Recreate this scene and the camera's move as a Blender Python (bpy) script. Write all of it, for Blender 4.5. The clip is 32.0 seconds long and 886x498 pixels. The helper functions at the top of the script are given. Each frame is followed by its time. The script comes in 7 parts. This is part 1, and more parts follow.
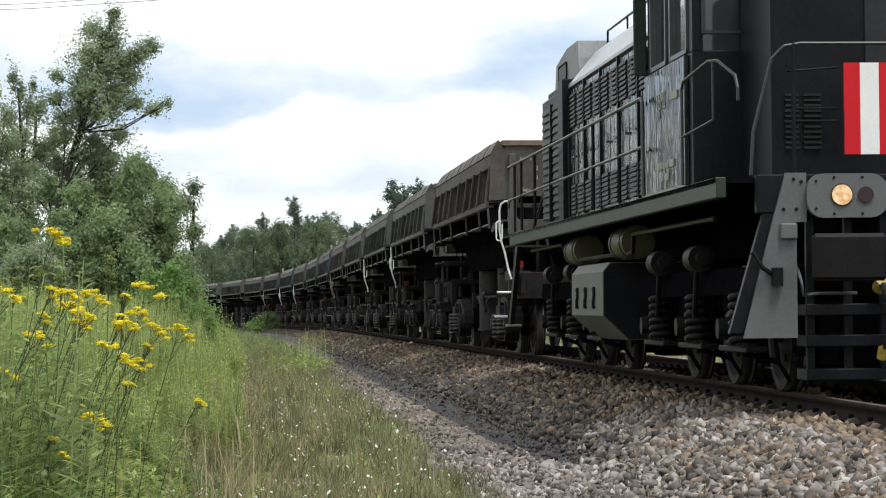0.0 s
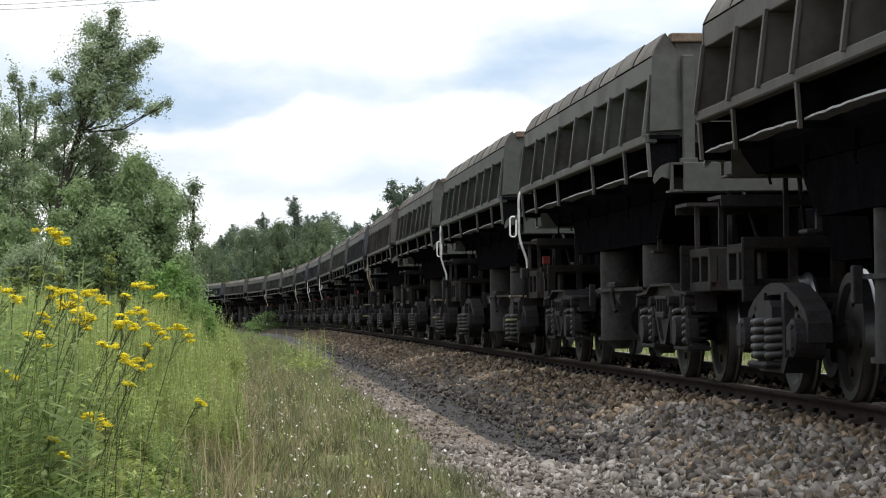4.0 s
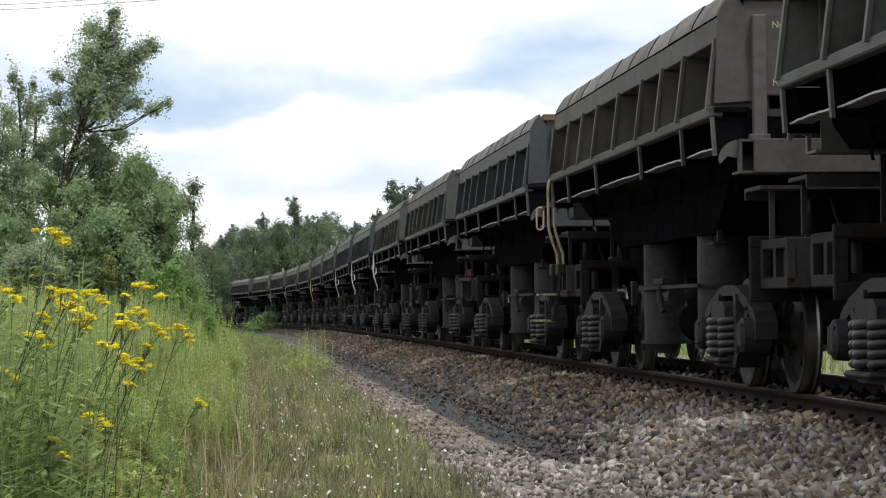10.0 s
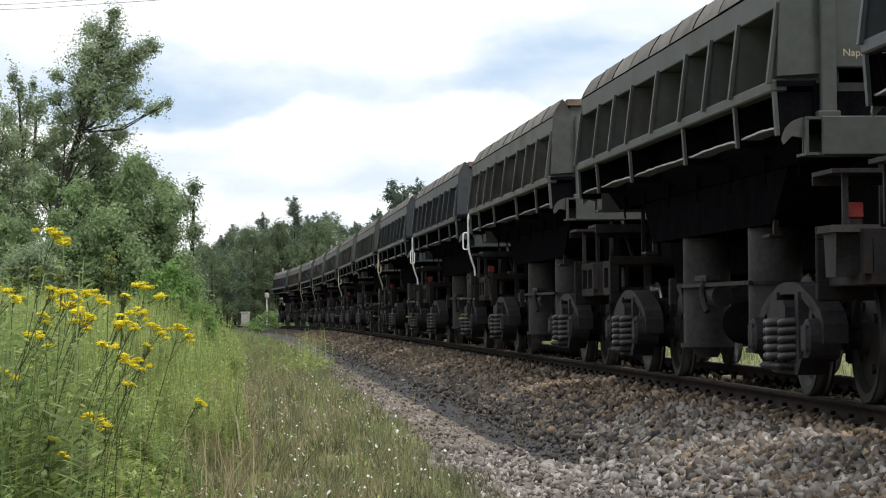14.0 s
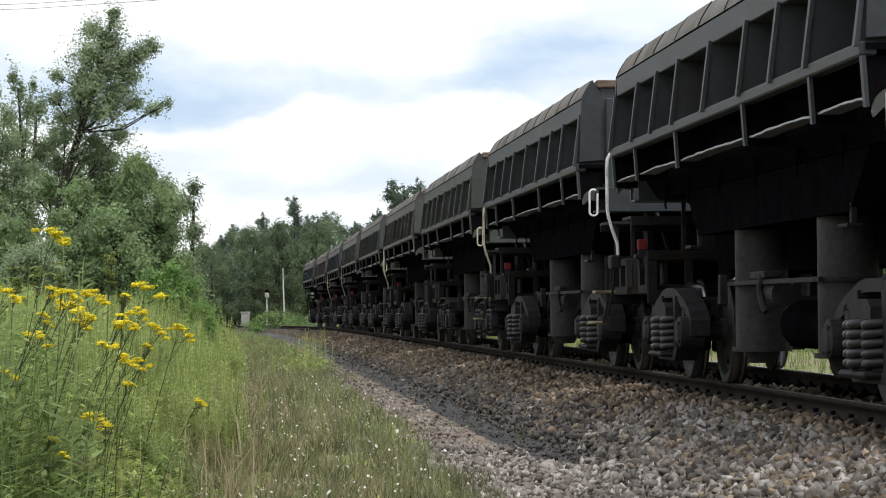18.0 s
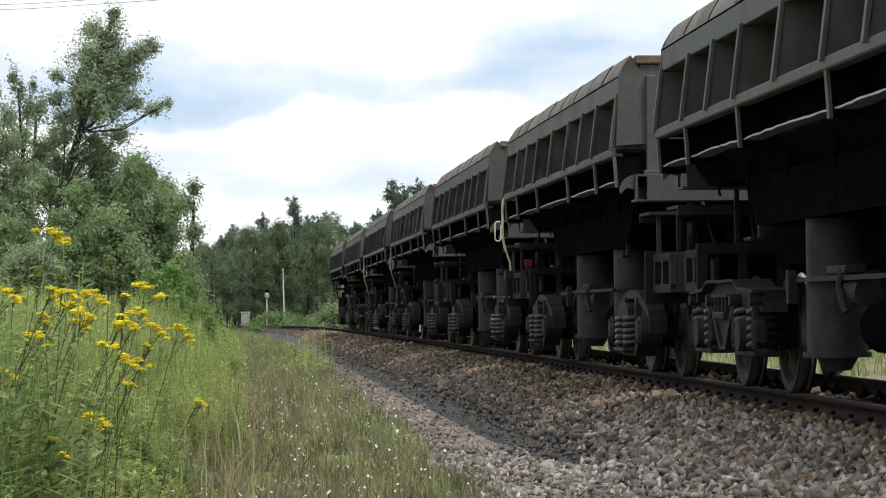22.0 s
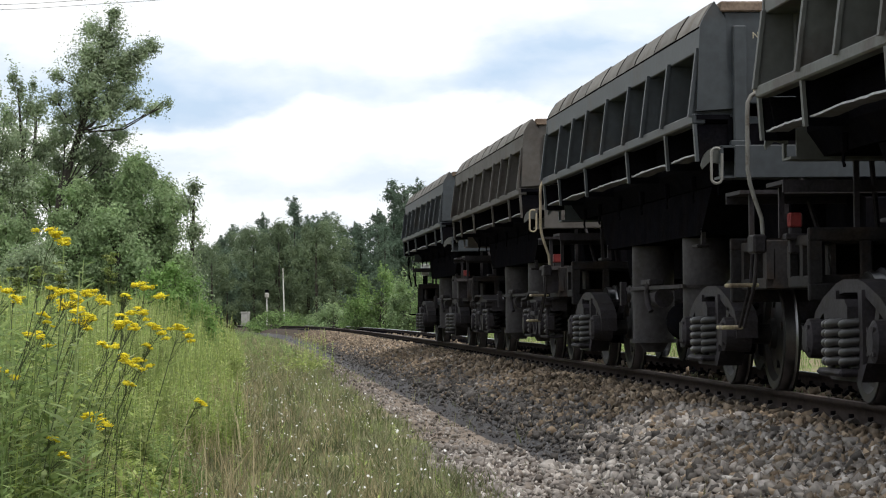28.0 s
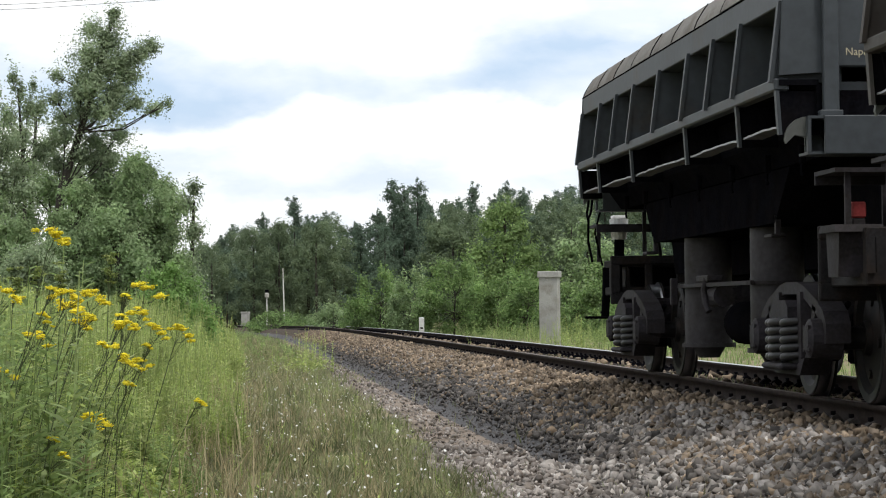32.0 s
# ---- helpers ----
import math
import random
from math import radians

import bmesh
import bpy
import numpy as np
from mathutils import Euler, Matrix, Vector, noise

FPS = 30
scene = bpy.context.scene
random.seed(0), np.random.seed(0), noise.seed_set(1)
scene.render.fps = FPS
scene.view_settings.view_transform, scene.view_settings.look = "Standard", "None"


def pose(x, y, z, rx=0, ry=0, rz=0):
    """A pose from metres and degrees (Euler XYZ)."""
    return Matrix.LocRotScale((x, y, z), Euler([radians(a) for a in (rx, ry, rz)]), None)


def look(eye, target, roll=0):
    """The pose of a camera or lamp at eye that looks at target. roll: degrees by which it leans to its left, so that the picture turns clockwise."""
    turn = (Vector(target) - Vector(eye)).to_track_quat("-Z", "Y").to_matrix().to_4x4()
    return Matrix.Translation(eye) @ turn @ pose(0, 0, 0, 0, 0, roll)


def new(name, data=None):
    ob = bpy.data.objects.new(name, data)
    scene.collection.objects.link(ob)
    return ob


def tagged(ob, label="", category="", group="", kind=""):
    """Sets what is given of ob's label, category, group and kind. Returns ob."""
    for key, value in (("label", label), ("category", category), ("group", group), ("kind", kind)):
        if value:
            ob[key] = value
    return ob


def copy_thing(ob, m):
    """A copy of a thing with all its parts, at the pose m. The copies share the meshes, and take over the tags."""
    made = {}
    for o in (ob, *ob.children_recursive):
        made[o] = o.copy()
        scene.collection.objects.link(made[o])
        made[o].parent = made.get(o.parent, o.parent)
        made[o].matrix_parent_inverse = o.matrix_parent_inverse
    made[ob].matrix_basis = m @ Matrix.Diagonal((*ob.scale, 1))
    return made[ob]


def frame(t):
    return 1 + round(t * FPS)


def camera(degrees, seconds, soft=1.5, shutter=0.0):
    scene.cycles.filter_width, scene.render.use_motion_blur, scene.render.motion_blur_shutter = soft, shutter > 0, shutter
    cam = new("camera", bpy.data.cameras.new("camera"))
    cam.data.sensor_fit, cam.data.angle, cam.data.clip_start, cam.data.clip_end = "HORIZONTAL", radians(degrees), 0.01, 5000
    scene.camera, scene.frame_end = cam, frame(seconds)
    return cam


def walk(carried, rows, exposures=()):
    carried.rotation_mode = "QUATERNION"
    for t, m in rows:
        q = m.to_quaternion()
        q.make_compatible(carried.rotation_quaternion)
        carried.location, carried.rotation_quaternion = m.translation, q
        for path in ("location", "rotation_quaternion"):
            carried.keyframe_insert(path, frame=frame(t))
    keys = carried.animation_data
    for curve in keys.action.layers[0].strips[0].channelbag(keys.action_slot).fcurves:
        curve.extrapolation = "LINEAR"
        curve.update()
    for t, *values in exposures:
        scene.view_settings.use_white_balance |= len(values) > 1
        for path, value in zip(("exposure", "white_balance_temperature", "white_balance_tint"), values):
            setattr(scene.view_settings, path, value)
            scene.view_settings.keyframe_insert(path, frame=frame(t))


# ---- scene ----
cam = camera(18.662, 32.0, soft=1.1)
EYE = (0.0, 0.0, 0.749)
STAND = look(EYE, (0.0, 10.0, 0.749 + 10.0 * math.tan(0.018907)), -0.537)
walk(cam, [(0.0, STAND), (32.0, STAND)], exposures=[(0.0, 0.3), (32.0, 0.3)])

# ---- light: a bright, mostly cloudy summer sky ----
world = bpy.data.worlds.new("sky")
scene.world = world
world.use_nodes = True
SUN_EL, SUN_ROT = radians(66.7), radians(144.5)


def build_sky():
    nt = world.node_tree
    nt.nodes.clear()
    out = nt.nodes.new("ShaderNodeOutputWorld")
    bg = nt.nodes.new("ShaderNodeBackground")
    sky = nt.nodes.new("ShaderNodeTexSky")
    sky.sky_type, sky.sun_disc = "NISHITA", False
    sky.sun_elevation, sky.sun_rotation = SUN_EL, SUN_ROT
    sky.air_density, sky.dust_density = 1.0, 2.0
    # cloud layer: white sheets with blue-grey bands low in the sky, broken cloud higher up
    co = nt.nodes.new("ShaderNodeTexCoord")
    sep = nt.nodes.new("ShaderNodeSeparateXYZ")
    mp = nt.nodes.new("ShaderNodeMapping")
    mp.inputs["Scale"].default_value = (22.0, 22.0, 46.0)
    mp.inputs["Location"].default_value = (0.9, 0.0, 0.3)
    n1 = nt.nodes.new("ShaderNodeTexNoise")
    n1.inputs["Scale"].default_value, n1.inputs["Detail"].default_value, n1.inputs["Roughness"].default_value = 1.0, 7.0, 0.52
    wob = nt.nodes.new("ShaderNodeMath")
    wob.operation = "MULTIPLY_ADD"
    wob.inputs[1].default_value = 0.05
    ramp = nt.nodes.new("ShaderNodeValToRGB")
    stops = [(0.0, 1.0), (0.062, 1.0), (0.068, 0.72), (0.076, 0.70), (0.083, 1.0), (0.0915, 1.0), (0.0955, 0.42), (0.103, 0.30), (0.113, 0.36), (0.122, 0.72), (0.135, 0.9), (0.2, 0.7), (0.35, 0.9), (0.6, 0.6), (1.0, 0.85)]
    e = ramp.color_ramp.elements
    while len(e) < len(stops):
        e.new(0.5)
    for k, (p, v) in enumerate(stops):
        e[k].position, e[k].color = p, (v, v, v, 1)
    n2 = nt.nodes.new("ShaderNodeTexNoise")
    n2.inputs["Scale"].default_value, n2.inputs["Detail"].default_value = 1.6, 6.0
    mp2 = nt.nodes.new("ShaderNodeMapping")
    mp2.inputs["Scale"].default_value = (9.0, 9.0, 22.0)
    soft = nt.nodes.new("ShaderNodeMapRange")
    soft.inputs["From Min"].default_value, soft.inputs["From Max"].default_value = 0.36, 0.62
    soft.inputs["To Min"].default_value, soft.inputs["To Max"].default_value = -0.35, 0.3
    cov = nt.nodes.new("ShaderNodeMath")
    cov.operation, cov.use_clamp = "ADD", True
    skyk = nt.nodes.new("ShaderNodeMix")
    skyk.data_type, skyk.blend_type = "RGBA", "MIX"
    skyk.inputs["B"].default_value = (9.6, 9.7, 9.8, 1)
    pale = nt.nodes.new("ShaderNodeMix")
    pale.data_type, pale.blend_type = "RGBA", "MIX"
    pale.inputs["Factor"].default_value = 0.8
    pale.inputs["B"].default_value = (5.3, 6.7, 8.6, 1)
    bg.inputs["Strength"].default_value = 0.1
    L = nt.links.new
    L(co.outputs["Generated"], sep.inputs["Vector"])
    L(co.outputs["Generated"], mp.inputs["Vector"])
    L(co.outputs["Generated"], mp2.inputs["Vector"])
    L(mp.outputs["Vector"], n1.inputs["Vector"])
    L(mp2.outputs["Vector"], n2.inputs["Vector"])
    L(n1.outputs["Fac"], wob.inputs[0])
    L(sep.outputs["Z"], wob.inputs[2])
    L(wob.outputs[0], ramp.inputs["Fac"])
    L(n2.outputs["Fac"], soft.inputs["Value"])
    L(ramp.outputs["Color"], cov.inputs[0])
    L(soft.outputs[0], cov.inputs[1])
    L(sky.outputs["Color"], pale.inputs["A"])
    L(pale.outputs["Result"], skyk.inputs["A"])
    L(cov.outputs[0], skyk.inputs["Factor"])
    L(skyk.outputs["Result"], bg.inputs["Color"])
    L(bg.outputs["Background"], out.inputs["Surface"])


build_sky()
sun = new("sun", bpy.data.lights.new("sun", "SUN"))
sun.data.energy, sun.data.angle, sun.data.color = 2.2, radians(14), (1.0, 0.97, 0.93)
sun.matrix_world = look((10, -14, 40), (0, 0, 0))

# ---- the line of the track: near rail at u = 0, s grows away from the viewer, the train runs towards s = 0 ----
GAUGE = 1.507
PHI0, K0, K1, K2 = 7.19816902e-02, 4.09499171e-04, -1.72015782e-05, 3.27230261e-07


def heading(s):
    if s < 0:
        return PHI0 + K0 * s * 0.5
    if s > 260:
        return heading(260) + 0.0075 * (s - 260)
    return PHI0 + K0 * s + K1 * s * s / 2 + K2 * s ** 3 / 6


def grade(s):
    c = min(max(s, -60), 320)
    return -2.46717305e-03 * c - 2.92846005e-05 * c * c / 2 if c > 0 else -2.46717305e-03 * c


STEP = 0.5
LINE = {}


def survey():
    x, y = 3.75511087, 10.0
    LINE[0] = (x, y)
    for i in range(0, 1000):
        h = heading((i + 0.5) * STEP)
        x, y = x - math.sin(h) * STEP, y + math.cos(h) * STEP
        LINE[i + 1] = (x, y)
    x, y = LINE[0]
    for i in range(0, -520, -1):
        h = heading((i - 0.5) * STEP)
        x, y = x + math.sin(h) * STEP, y - math.cos(h) * STEP
        LINE[i - 1] = (x, y)


survey()


def along(s, u=0.0, z=0.0):
    """The place at s along the track, u metres beyond the near rail, z above the rail's top."""
    i = math.floor(s / STEP)
    f = s / STEP - i
    a, b = LINE[i], LINE[i + 1]
    h = heading(s)
    return Vector((a[0] + (b[0] - a[0]) * f + u * math.cos(h), a[1] + (b[1] - a[1]) * f + u * math.sin(h), z + grade(s)))


def gone(t):
    """How far the train has run at t seconds."""
    return 7.3143 * t + 0.01259 * t * t / 2


def riding(s, half):
    """The pose of a vehicle whose middle is at s, with bogies half a distance before and behind."""
    a, b = along(s - half, GAUGE / 2), along(s + half, GAUGE / 2)
    d = (a - b).normalized()
    side = Vector((0, 0, 1)).cross(d).normalized()
    up = d.cross(side)
    m = Matrix((d, side, up)).transposed().to_4x4()
    m.translation = (a + b) / 2
    return m
# ---- materials ----
def mat(name, colour, rough=0.6, metal=0.0, scale=6.0, vary=0.25, fine=60.0, bump=0.15, dist=0.01, second=None, amount=0.4, object_vary=0.0, spec=0.5):
    """Paint or stuff with blotches, grain and relief; second: a stain colour that covers part of it."""
    m = bpy.data.materials.new(name)
    m.use_nodes = True
    nt = m.node_tree
    b = nt.nodes["Principled BSDF"]
    b.inputs["Roughness"].default_value, b.inputs["Metallic"].default_value = rough, metal
    b.inputs["Specular IOR Level"].default_value = spec
    L = nt.links.new
    co = nt.nodes.new("ShaderNodeTexCoord")
    n1, n2 = nt.nodes.new("ShaderNodeTexNoise"), nt.nodes.new("ShaderNodeTexNoise")
    n1.inputs["Scale"].default_value, n1.inputs["Detail"].default_value = scale, 5.0
    n2.inputs["Scale"].default_value, n2.inputs["Detail"].default_value = fine, 3.0
    L(co.outputs["Object"], n1.inputs["Vector"])
    L(co.outputs["Object"], n2.inputs["Vector"])
    add = nt.nodes.new("ShaderNodeMath")
    add.operation = "ADD"
    L(n1.outputs["Fac"], add.inputs[0])
    L(n2.outputs["Fac"], add.inputs[1])
    mr = nt.nodes.new("ShaderNodeMapRange")
    mr.inputs["From Min"].default_value, mr.inputs["From Max"].default_value = 0.7, 1.3
    mr.inputs["To Min"].default_value, mr.inputs["To Max"].default_value = 1 - vary, 1 + vary
    L(add.outputs[0], mr.inputs["Value"])
    base = nt.nodes.new("ShaderNodeMix")
    base.data_type = "RGBA"
    base.inputs["A"].default_value = (*colour, 1)
    base.inputs["B"].default_value = (*(second or colour), 1)
    cut = nt.nodes.new("ShaderNodeMapRange")
    cut.inputs["From Min"].default_value, cut.inputs["From Max"].default_value = 1.0 - amount * 0.55, 1.12 - amount * 0.55
    n3 = nt.nodes.new("ShaderNodeTexNoise")
    n3.inputs["Scale"].default_value, n3.inputs["Detail"].default_value, n3.inputs["Roughness"].default_value = scale * 0.6, 8.0, 0.65
    L(co.outputs["Object"], n3.inputs["Vector"])
    ad2 = nt.nodes.new("ShaderNodeMath")
    ad2.operation = "MULTIPLY_ADD"
    ad2.inputs[1].default_value, ad2.inputs[2].default_value = 1.0, 0.25
    L(n3.outputs["Fac"], ad2.inputs[0])
    L(ad2.outputs[0], cut.inputs["Value"])
    if second:
        L(cut.outputs[0], base.inputs["Factor"])
    else:
        base.inputs["Factor"].default_value = 0.0
    hs = nt.nodes.new("ShaderNodeHueSaturation")
    L(base.outputs["Result"], hs.inputs["Color"])
    if object_vary:
        oi = nt.nodes.new("ShaderNodeObjectInfo")
        om = nt.nodes.new("ShaderNodeMapRange")
        om.inputs["To Min"].default_value, om.inputs["To Max"].default_value = 1 - object_vary, 1 + object_vary
        L(oi.outputs["Random"], om.inputs["Value"])
        mu = nt.nodes.new("ShaderNodeMath")
        mu.operation = "MULTIPLY"
        L(om.outputs[0], mu.inputs[0])
        L(mr.outputs[0], mu.inputs[1])
        L(mu.outputs[0], hs.inputs["Value"])
    else:
        L(mr.outputs[0], hs.inputs["Value"])
    L(hs.outputs["Color"], b.inputs["Base Color"])
    if bump:
        bp = nt.nodes.new("ShaderNodeBump")
        bp.inputs["Strength"].default_value, bp.inputs["Distance"].default_value = bump, dist
        L(add.outputs[0], bp.inputs["Height"])
        L(bp.outputs["Normal"], b.inputs["Normal"])
    return m


def island(name, colours, rough=0.8, vary=0.2, sub=0.0, spec=0.3, per_object=False, patch=0.0, patch_size=2.0):
    """A colour picked at random for each loose piece."""
    m = bpy.data.materials.new(name)
    m.use_nodes = True
    nt = m.node_tree
    b = nt.nodes["Principled BSDF"]
    b.inputs["Roughness"].default_value = rough
    b.inputs["Specular IOR Level"].default_value = spec
    L = nt.links.new
    if per_object:
        rnd = nt.nodes.new("ShaderNodeObjectInfo").outputs["Random"]
    else:
        rnd = nt.nodes.new("ShaderNodeNewGeometry").outputs["Random Per Island"]
    rp = nt.nodes.new("ShaderNodeValToRGB")
    rp.color_ramp.interpolation = "LINEAR"
    while len(rp.color_ramp.elements) < len(colours):
        rp.color_ramp.elements.new(0.5)
    for i, c in enumerate(colours):
        rp.color_ramp.elements[i].position = i / max(1, len(colours) - 1)
        rp.color_ramp.elements[i].color = (*c, 1)
    L(rnd, rp.inputs["Fac"])
    co = nt.nodes.new("ShaderNodeTexCoord")
    n = nt.nodes.new("ShaderNodeTexNoise")
    n.inputs["Scale"].default_value, n.inputs["Detail"].default_value = 30.0, 4.0
    L(co.outputs["Object"], n.inputs["Vector"])
    mr = nt.nodes.new("ShaderNodeMapRange")
    mr.inputs["From Min"].default_value, mr.inputs["From Max"].default_value = 0.3, 0.7
    mr.inputs["To Min"].default_value, mr.inputs["To Max"].default_value = 1 - vary, 1 + vary
    L(n.outputs["Fac"], mr.inputs["Value"])
    hs = nt.nodes.new("ShaderNodeHueSaturation")
    L(rp.outputs["Color"], hs.inputs["Color"])
    L(mr.outputs[0], hs.inputs["Value"])
    if patch:
        # plants and clumps differ from their neighbours
        big = nt.nodes.new("ShaderNodeTexNoise")
        big.inputs["Scale"].default_value, big.inputs["Detail"].default_value = patch_size, 3.0
        L(co.outputs["Object"], big.inputs["Vector"])
        bm_ = nt.nodes.new("ShaderNodeMapRange")
        bm_.inputs["From Min"].default_value, bm_.inputs["From Max"].default_value = 0.35, 0.65
        bm_.inputs["To Min"].default_value, bm_.inputs["To Max"].default_value = 1 - patch, 1 + patch
        L(big.outputs["Fac"], bm_.inputs["Value"])
        both = nt.nodes.new("ShaderNodeMath")
        both.operation = "MULTIPLY"
        L(mr.outputs[0], both.inputs[0])
        L(bm_.outputs[0], both.inputs[1])
        L(both.outputs[0], hs.inputs["Value"])
    L(hs.outputs["Color"], b.inputs["Base Color"])
    if sub:
        b.inputs["Subsurface Weight"].default_value = 0.0
        tr = nt.nodes.new("ShaderNodeBsdfTranslucent")
        mx = nt.nodes.new("ShaderNodeMixShader")
        mx.inputs["Fac"].default_value = sub
        L(hs.outputs["Color"], tr.inputs["Color"])
        L(b.outputs[0], mx.inputs[1])
        L(tr.outputs[0], mx.inputs[2])
        L(mx.outputs[0], nt.nodes["Material Output"].inputs["Surface"])
    return m


M_BODY = mat("grey_green_wagon_paint", (0.074, 0.077, 0.071), 0.6, 0.0, 1.6, 0.2, 13, 0.12, 0.004, (0.046, 0.039, 0.034), 0.5, 0.15, spec=0.3)
# near black: shade under the vehicles is put into this colour, beside soot
M_DARK = mat("sooty_steel_with_shade", (0.0052, 0.0052, 0.0065), 1.0, 0.0, 5.0, 0.4, 40, 0.2, 0.006, (0.0062, 0.0056, 0.0062), 0.5, spec=0.0)
M_CAST = mat("dusty_cast_steel", (0.026, 0.0232, 0.026), 0.7, 0.0, 6.0, 0.35, 40, 0.3, 0.006, (0.021, 0.018, 0.0175), 0.5, spec=0.12)
M_CYL = mat("dusty_cylinder_paint", (0.042, 0.039, 0.041), 0.6, 0.0, 2.5, 0.25, 20, 0.15, 0.004, (0.026, 0.023, 0.021), 0.45, spec=0.1)
M_RAIL = mat("rusty_rail_steel", (0.030, 0.022, 0.019), 0.75, 0.0, 8, 0.3, 90, 0.3, 0.004, (0.020, 0.015, 0.013), 0.5, spec=0.04)
M_SHINE = mat("polished_rail_head", (0.42, 0.42, 0.43), 0.32, 1.0, 3, 0.12, 60, 0.05, 0.001)
M_GROUND = mat("sandy_soil_and_dry_grass", (0.20, 0.17, 0.105), 0.95, 0.0, 1.2, 0.35, 25, 0.5, 0.02, (0.15, 0.165, 0.065), 0.55, spec=0.1)
# bed darker than the stones: shade in the gaps is put into it
M_BALLAST = mat("gap_shade_ballast_bed", (0.055, 0.04, 0.027), 0.9, 0.0, 2.0, 0.35, 18, 0.8, 0.04, (0.05, 0.042, 0.035), 0.5, spec=0.1)
M_LOCO = mat("dark_green_loco_paint", (0.011, 0.015, 0.012), 0.45, 0.0, 3.0, 0.3, 50, 0.08, 0.003, (0.014, 0.014, 0.013), 0.4, spec=0.1)
M_FRAME = mat("green_frame_paint", (0.028, 0.040, 0.029), 0.5, 0.0, 4.0, 0.25, 60, 0.1, 0.003, (0.03, 0.03, 0.024), 0.4, spec=0.2)
M_GREY = mat("grey_snowplough_paint", (0.115, 0.122, 0.12), 0.5, 0.0, 3.0, 0.12, 50, 0.1, 0.003, (0.085, 0.082, 0.075), 0.35, spec=0.25)


def wavy(name, colour, rough, stretch, depth, spec, second, amount, coat):
    """Thin glossy painted sheet that has buckled in upright waves, with dull scuffs."""
    m = bpy.data.materials.new(name)
    m.use_nodes = True
    nt = m.node_tree
    b = nt.nodes["Principled BSDF"]
    b.inputs["Specular IOR Level"].default_value = spec
    b.inputs["Coat Weight"].default_value, b.inputs["Coat Roughness"].default_value = coat, 0.08
    L = nt.links.new
    co = nt.nodes.new("ShaderNodeTexCoord")
    mp = nt.nodes.new("ShaderNodeMapping")
    mp.inputs["Scale"].default_value = stretch
    n = nt.nodes.new("ShaderNodeTexNoise")
    n.inputs["Scale"].default_value, n.inputs["Detail"].default_value = 1.0, 3.0
    g = nt.nodes.new("ShaderNodeTexNoise")
    g.inputs["Scale"].default_value, g.inputs["Detail"].default_value = 5.0, 7.0
    L(co.outputs["Object"], mp.inputs["Vector"])
    L(mp.outputs["Vector"], n.inputs["Vector"])
    L(co.outputs["Object"], g.inputs["Vector"])
    cut = nt.nodes.new("ShaderNodeMapRange")
    cut.inputs["From Min"].default_value, cut.inputs["From Max"].default_value = 0.68 - 0.3 * amount, 0.78 - 0.3 * amount
    L(g.outputs["Fac"], cut.inputs["Value"])
    mix = nt.nodes.new("ShaderNodeMix")
    mix.data_type = "RGBA"
    mix.inputs["A"].default_value, mix.inputs["B"].default_value = (*colour, 1), (*second, 1)
    L(cut.outputs[0], mix.inputs["Factor"])
    L(mix.outputs["Result"], b.inputs["Base Color"])
    rr = nt.nodes.new("ShaderNodeMapRange")
    rr.inputs["To Min"].default_value, rr.inputs["To Max"].default_value = rough, min(1, rough + 0.35)
    L(cut.outputs[0], rr.inputs["Value"])
    L(rr.outputs[0], b.inputs["Roughness"])
    bp = nt.nodes.new("ShaderNodeBump")
    bp.inputs["Strength"].default_value, bp.inputs["Distance"].default_value = 1.0, depth
    L(n.outputs["Fac"], bp.inputs["Height"])
    L(bp.outputs["Normal"], b.inputs["Normal"])
    L(bp.outputs["Normal"], b.inputs["Coat Normal"])
    return m


# ---- mesh helpers ----
def part(name, bm, material, parent, label=""):
    me = bpy.data.meshes.new(name)
    bm.to_mesh(me)
    bm.free()
    me.materials.append(material)
    ob = new(name, me)
    ob.parent = parent
    if label:
        tagged(ob, label)
    return ob


def box(bm, x0, x1, y0, y1, z0, z1, bevel=0.0):
    r = bmesh.ops.create_cube(bm, size=1.0, matrix=Matrix.Translation(((x0 + x1) / 2, (y0 + y1) / 2, (z0 + z1) / 2)) @ Matrix.Diagonal((abs(x1 - x0), abs(y1 - y0), abs(z1 - z0), 1)))
    if bevel:
        es = {e for v in r["verts"] for e in v.link_edges}
        bmesh.ops.bevel(bm, geom=list(es), offset=bevel, segments=1, affect="EDGES")
    return bm


def cyl(bm, a, b, r0, r1=None, n=16, caps=True):
    a, b = Vector(a), Vector(b)
    d = b - a
    m = Matrix.Translation((a + b) / 2) @ d.to_track_quat("Z", "Y").to_matrix().to_4x4()
    bmesh.ops.create_cone(bm, cap_ends=caps, segments=n, radius1=r0, radius2=r0 if r1 is None else r1, depth=d.length, matrix=m)
    return bm


def tube(bm, pts, r, n=8):
    """A bent round bar through the points."""
    pts = [Vector(p) for p in pts]
    rings, side = [], None
    for i, p in enumerate(pts):
        d = (pts[min(i + 1, len(pts) - 1)] - pts[max(i - 1, 0)]).normalized()
        side = d.orthogonal() if side is None else side - d * side.dot(d)
        side.normalize()
        up = d.cross(side)
        rings.append([bm.verts.new(p + side * (r * math.cos(2 * math.pi * k / n)) + up * (r * math.sin(2 * math.pi * k / n))) for k in range(n)])
    for a, b in zip(rings, rings[1:]):
        for k in range(n):
            bm.faces.new((a[k], a[(k + 1) % n], b[(k + 1) % n], b[k]))
    bm.faces.new(rings[0][::-1])
    bm.faces.new(rings[-1])
    return bm


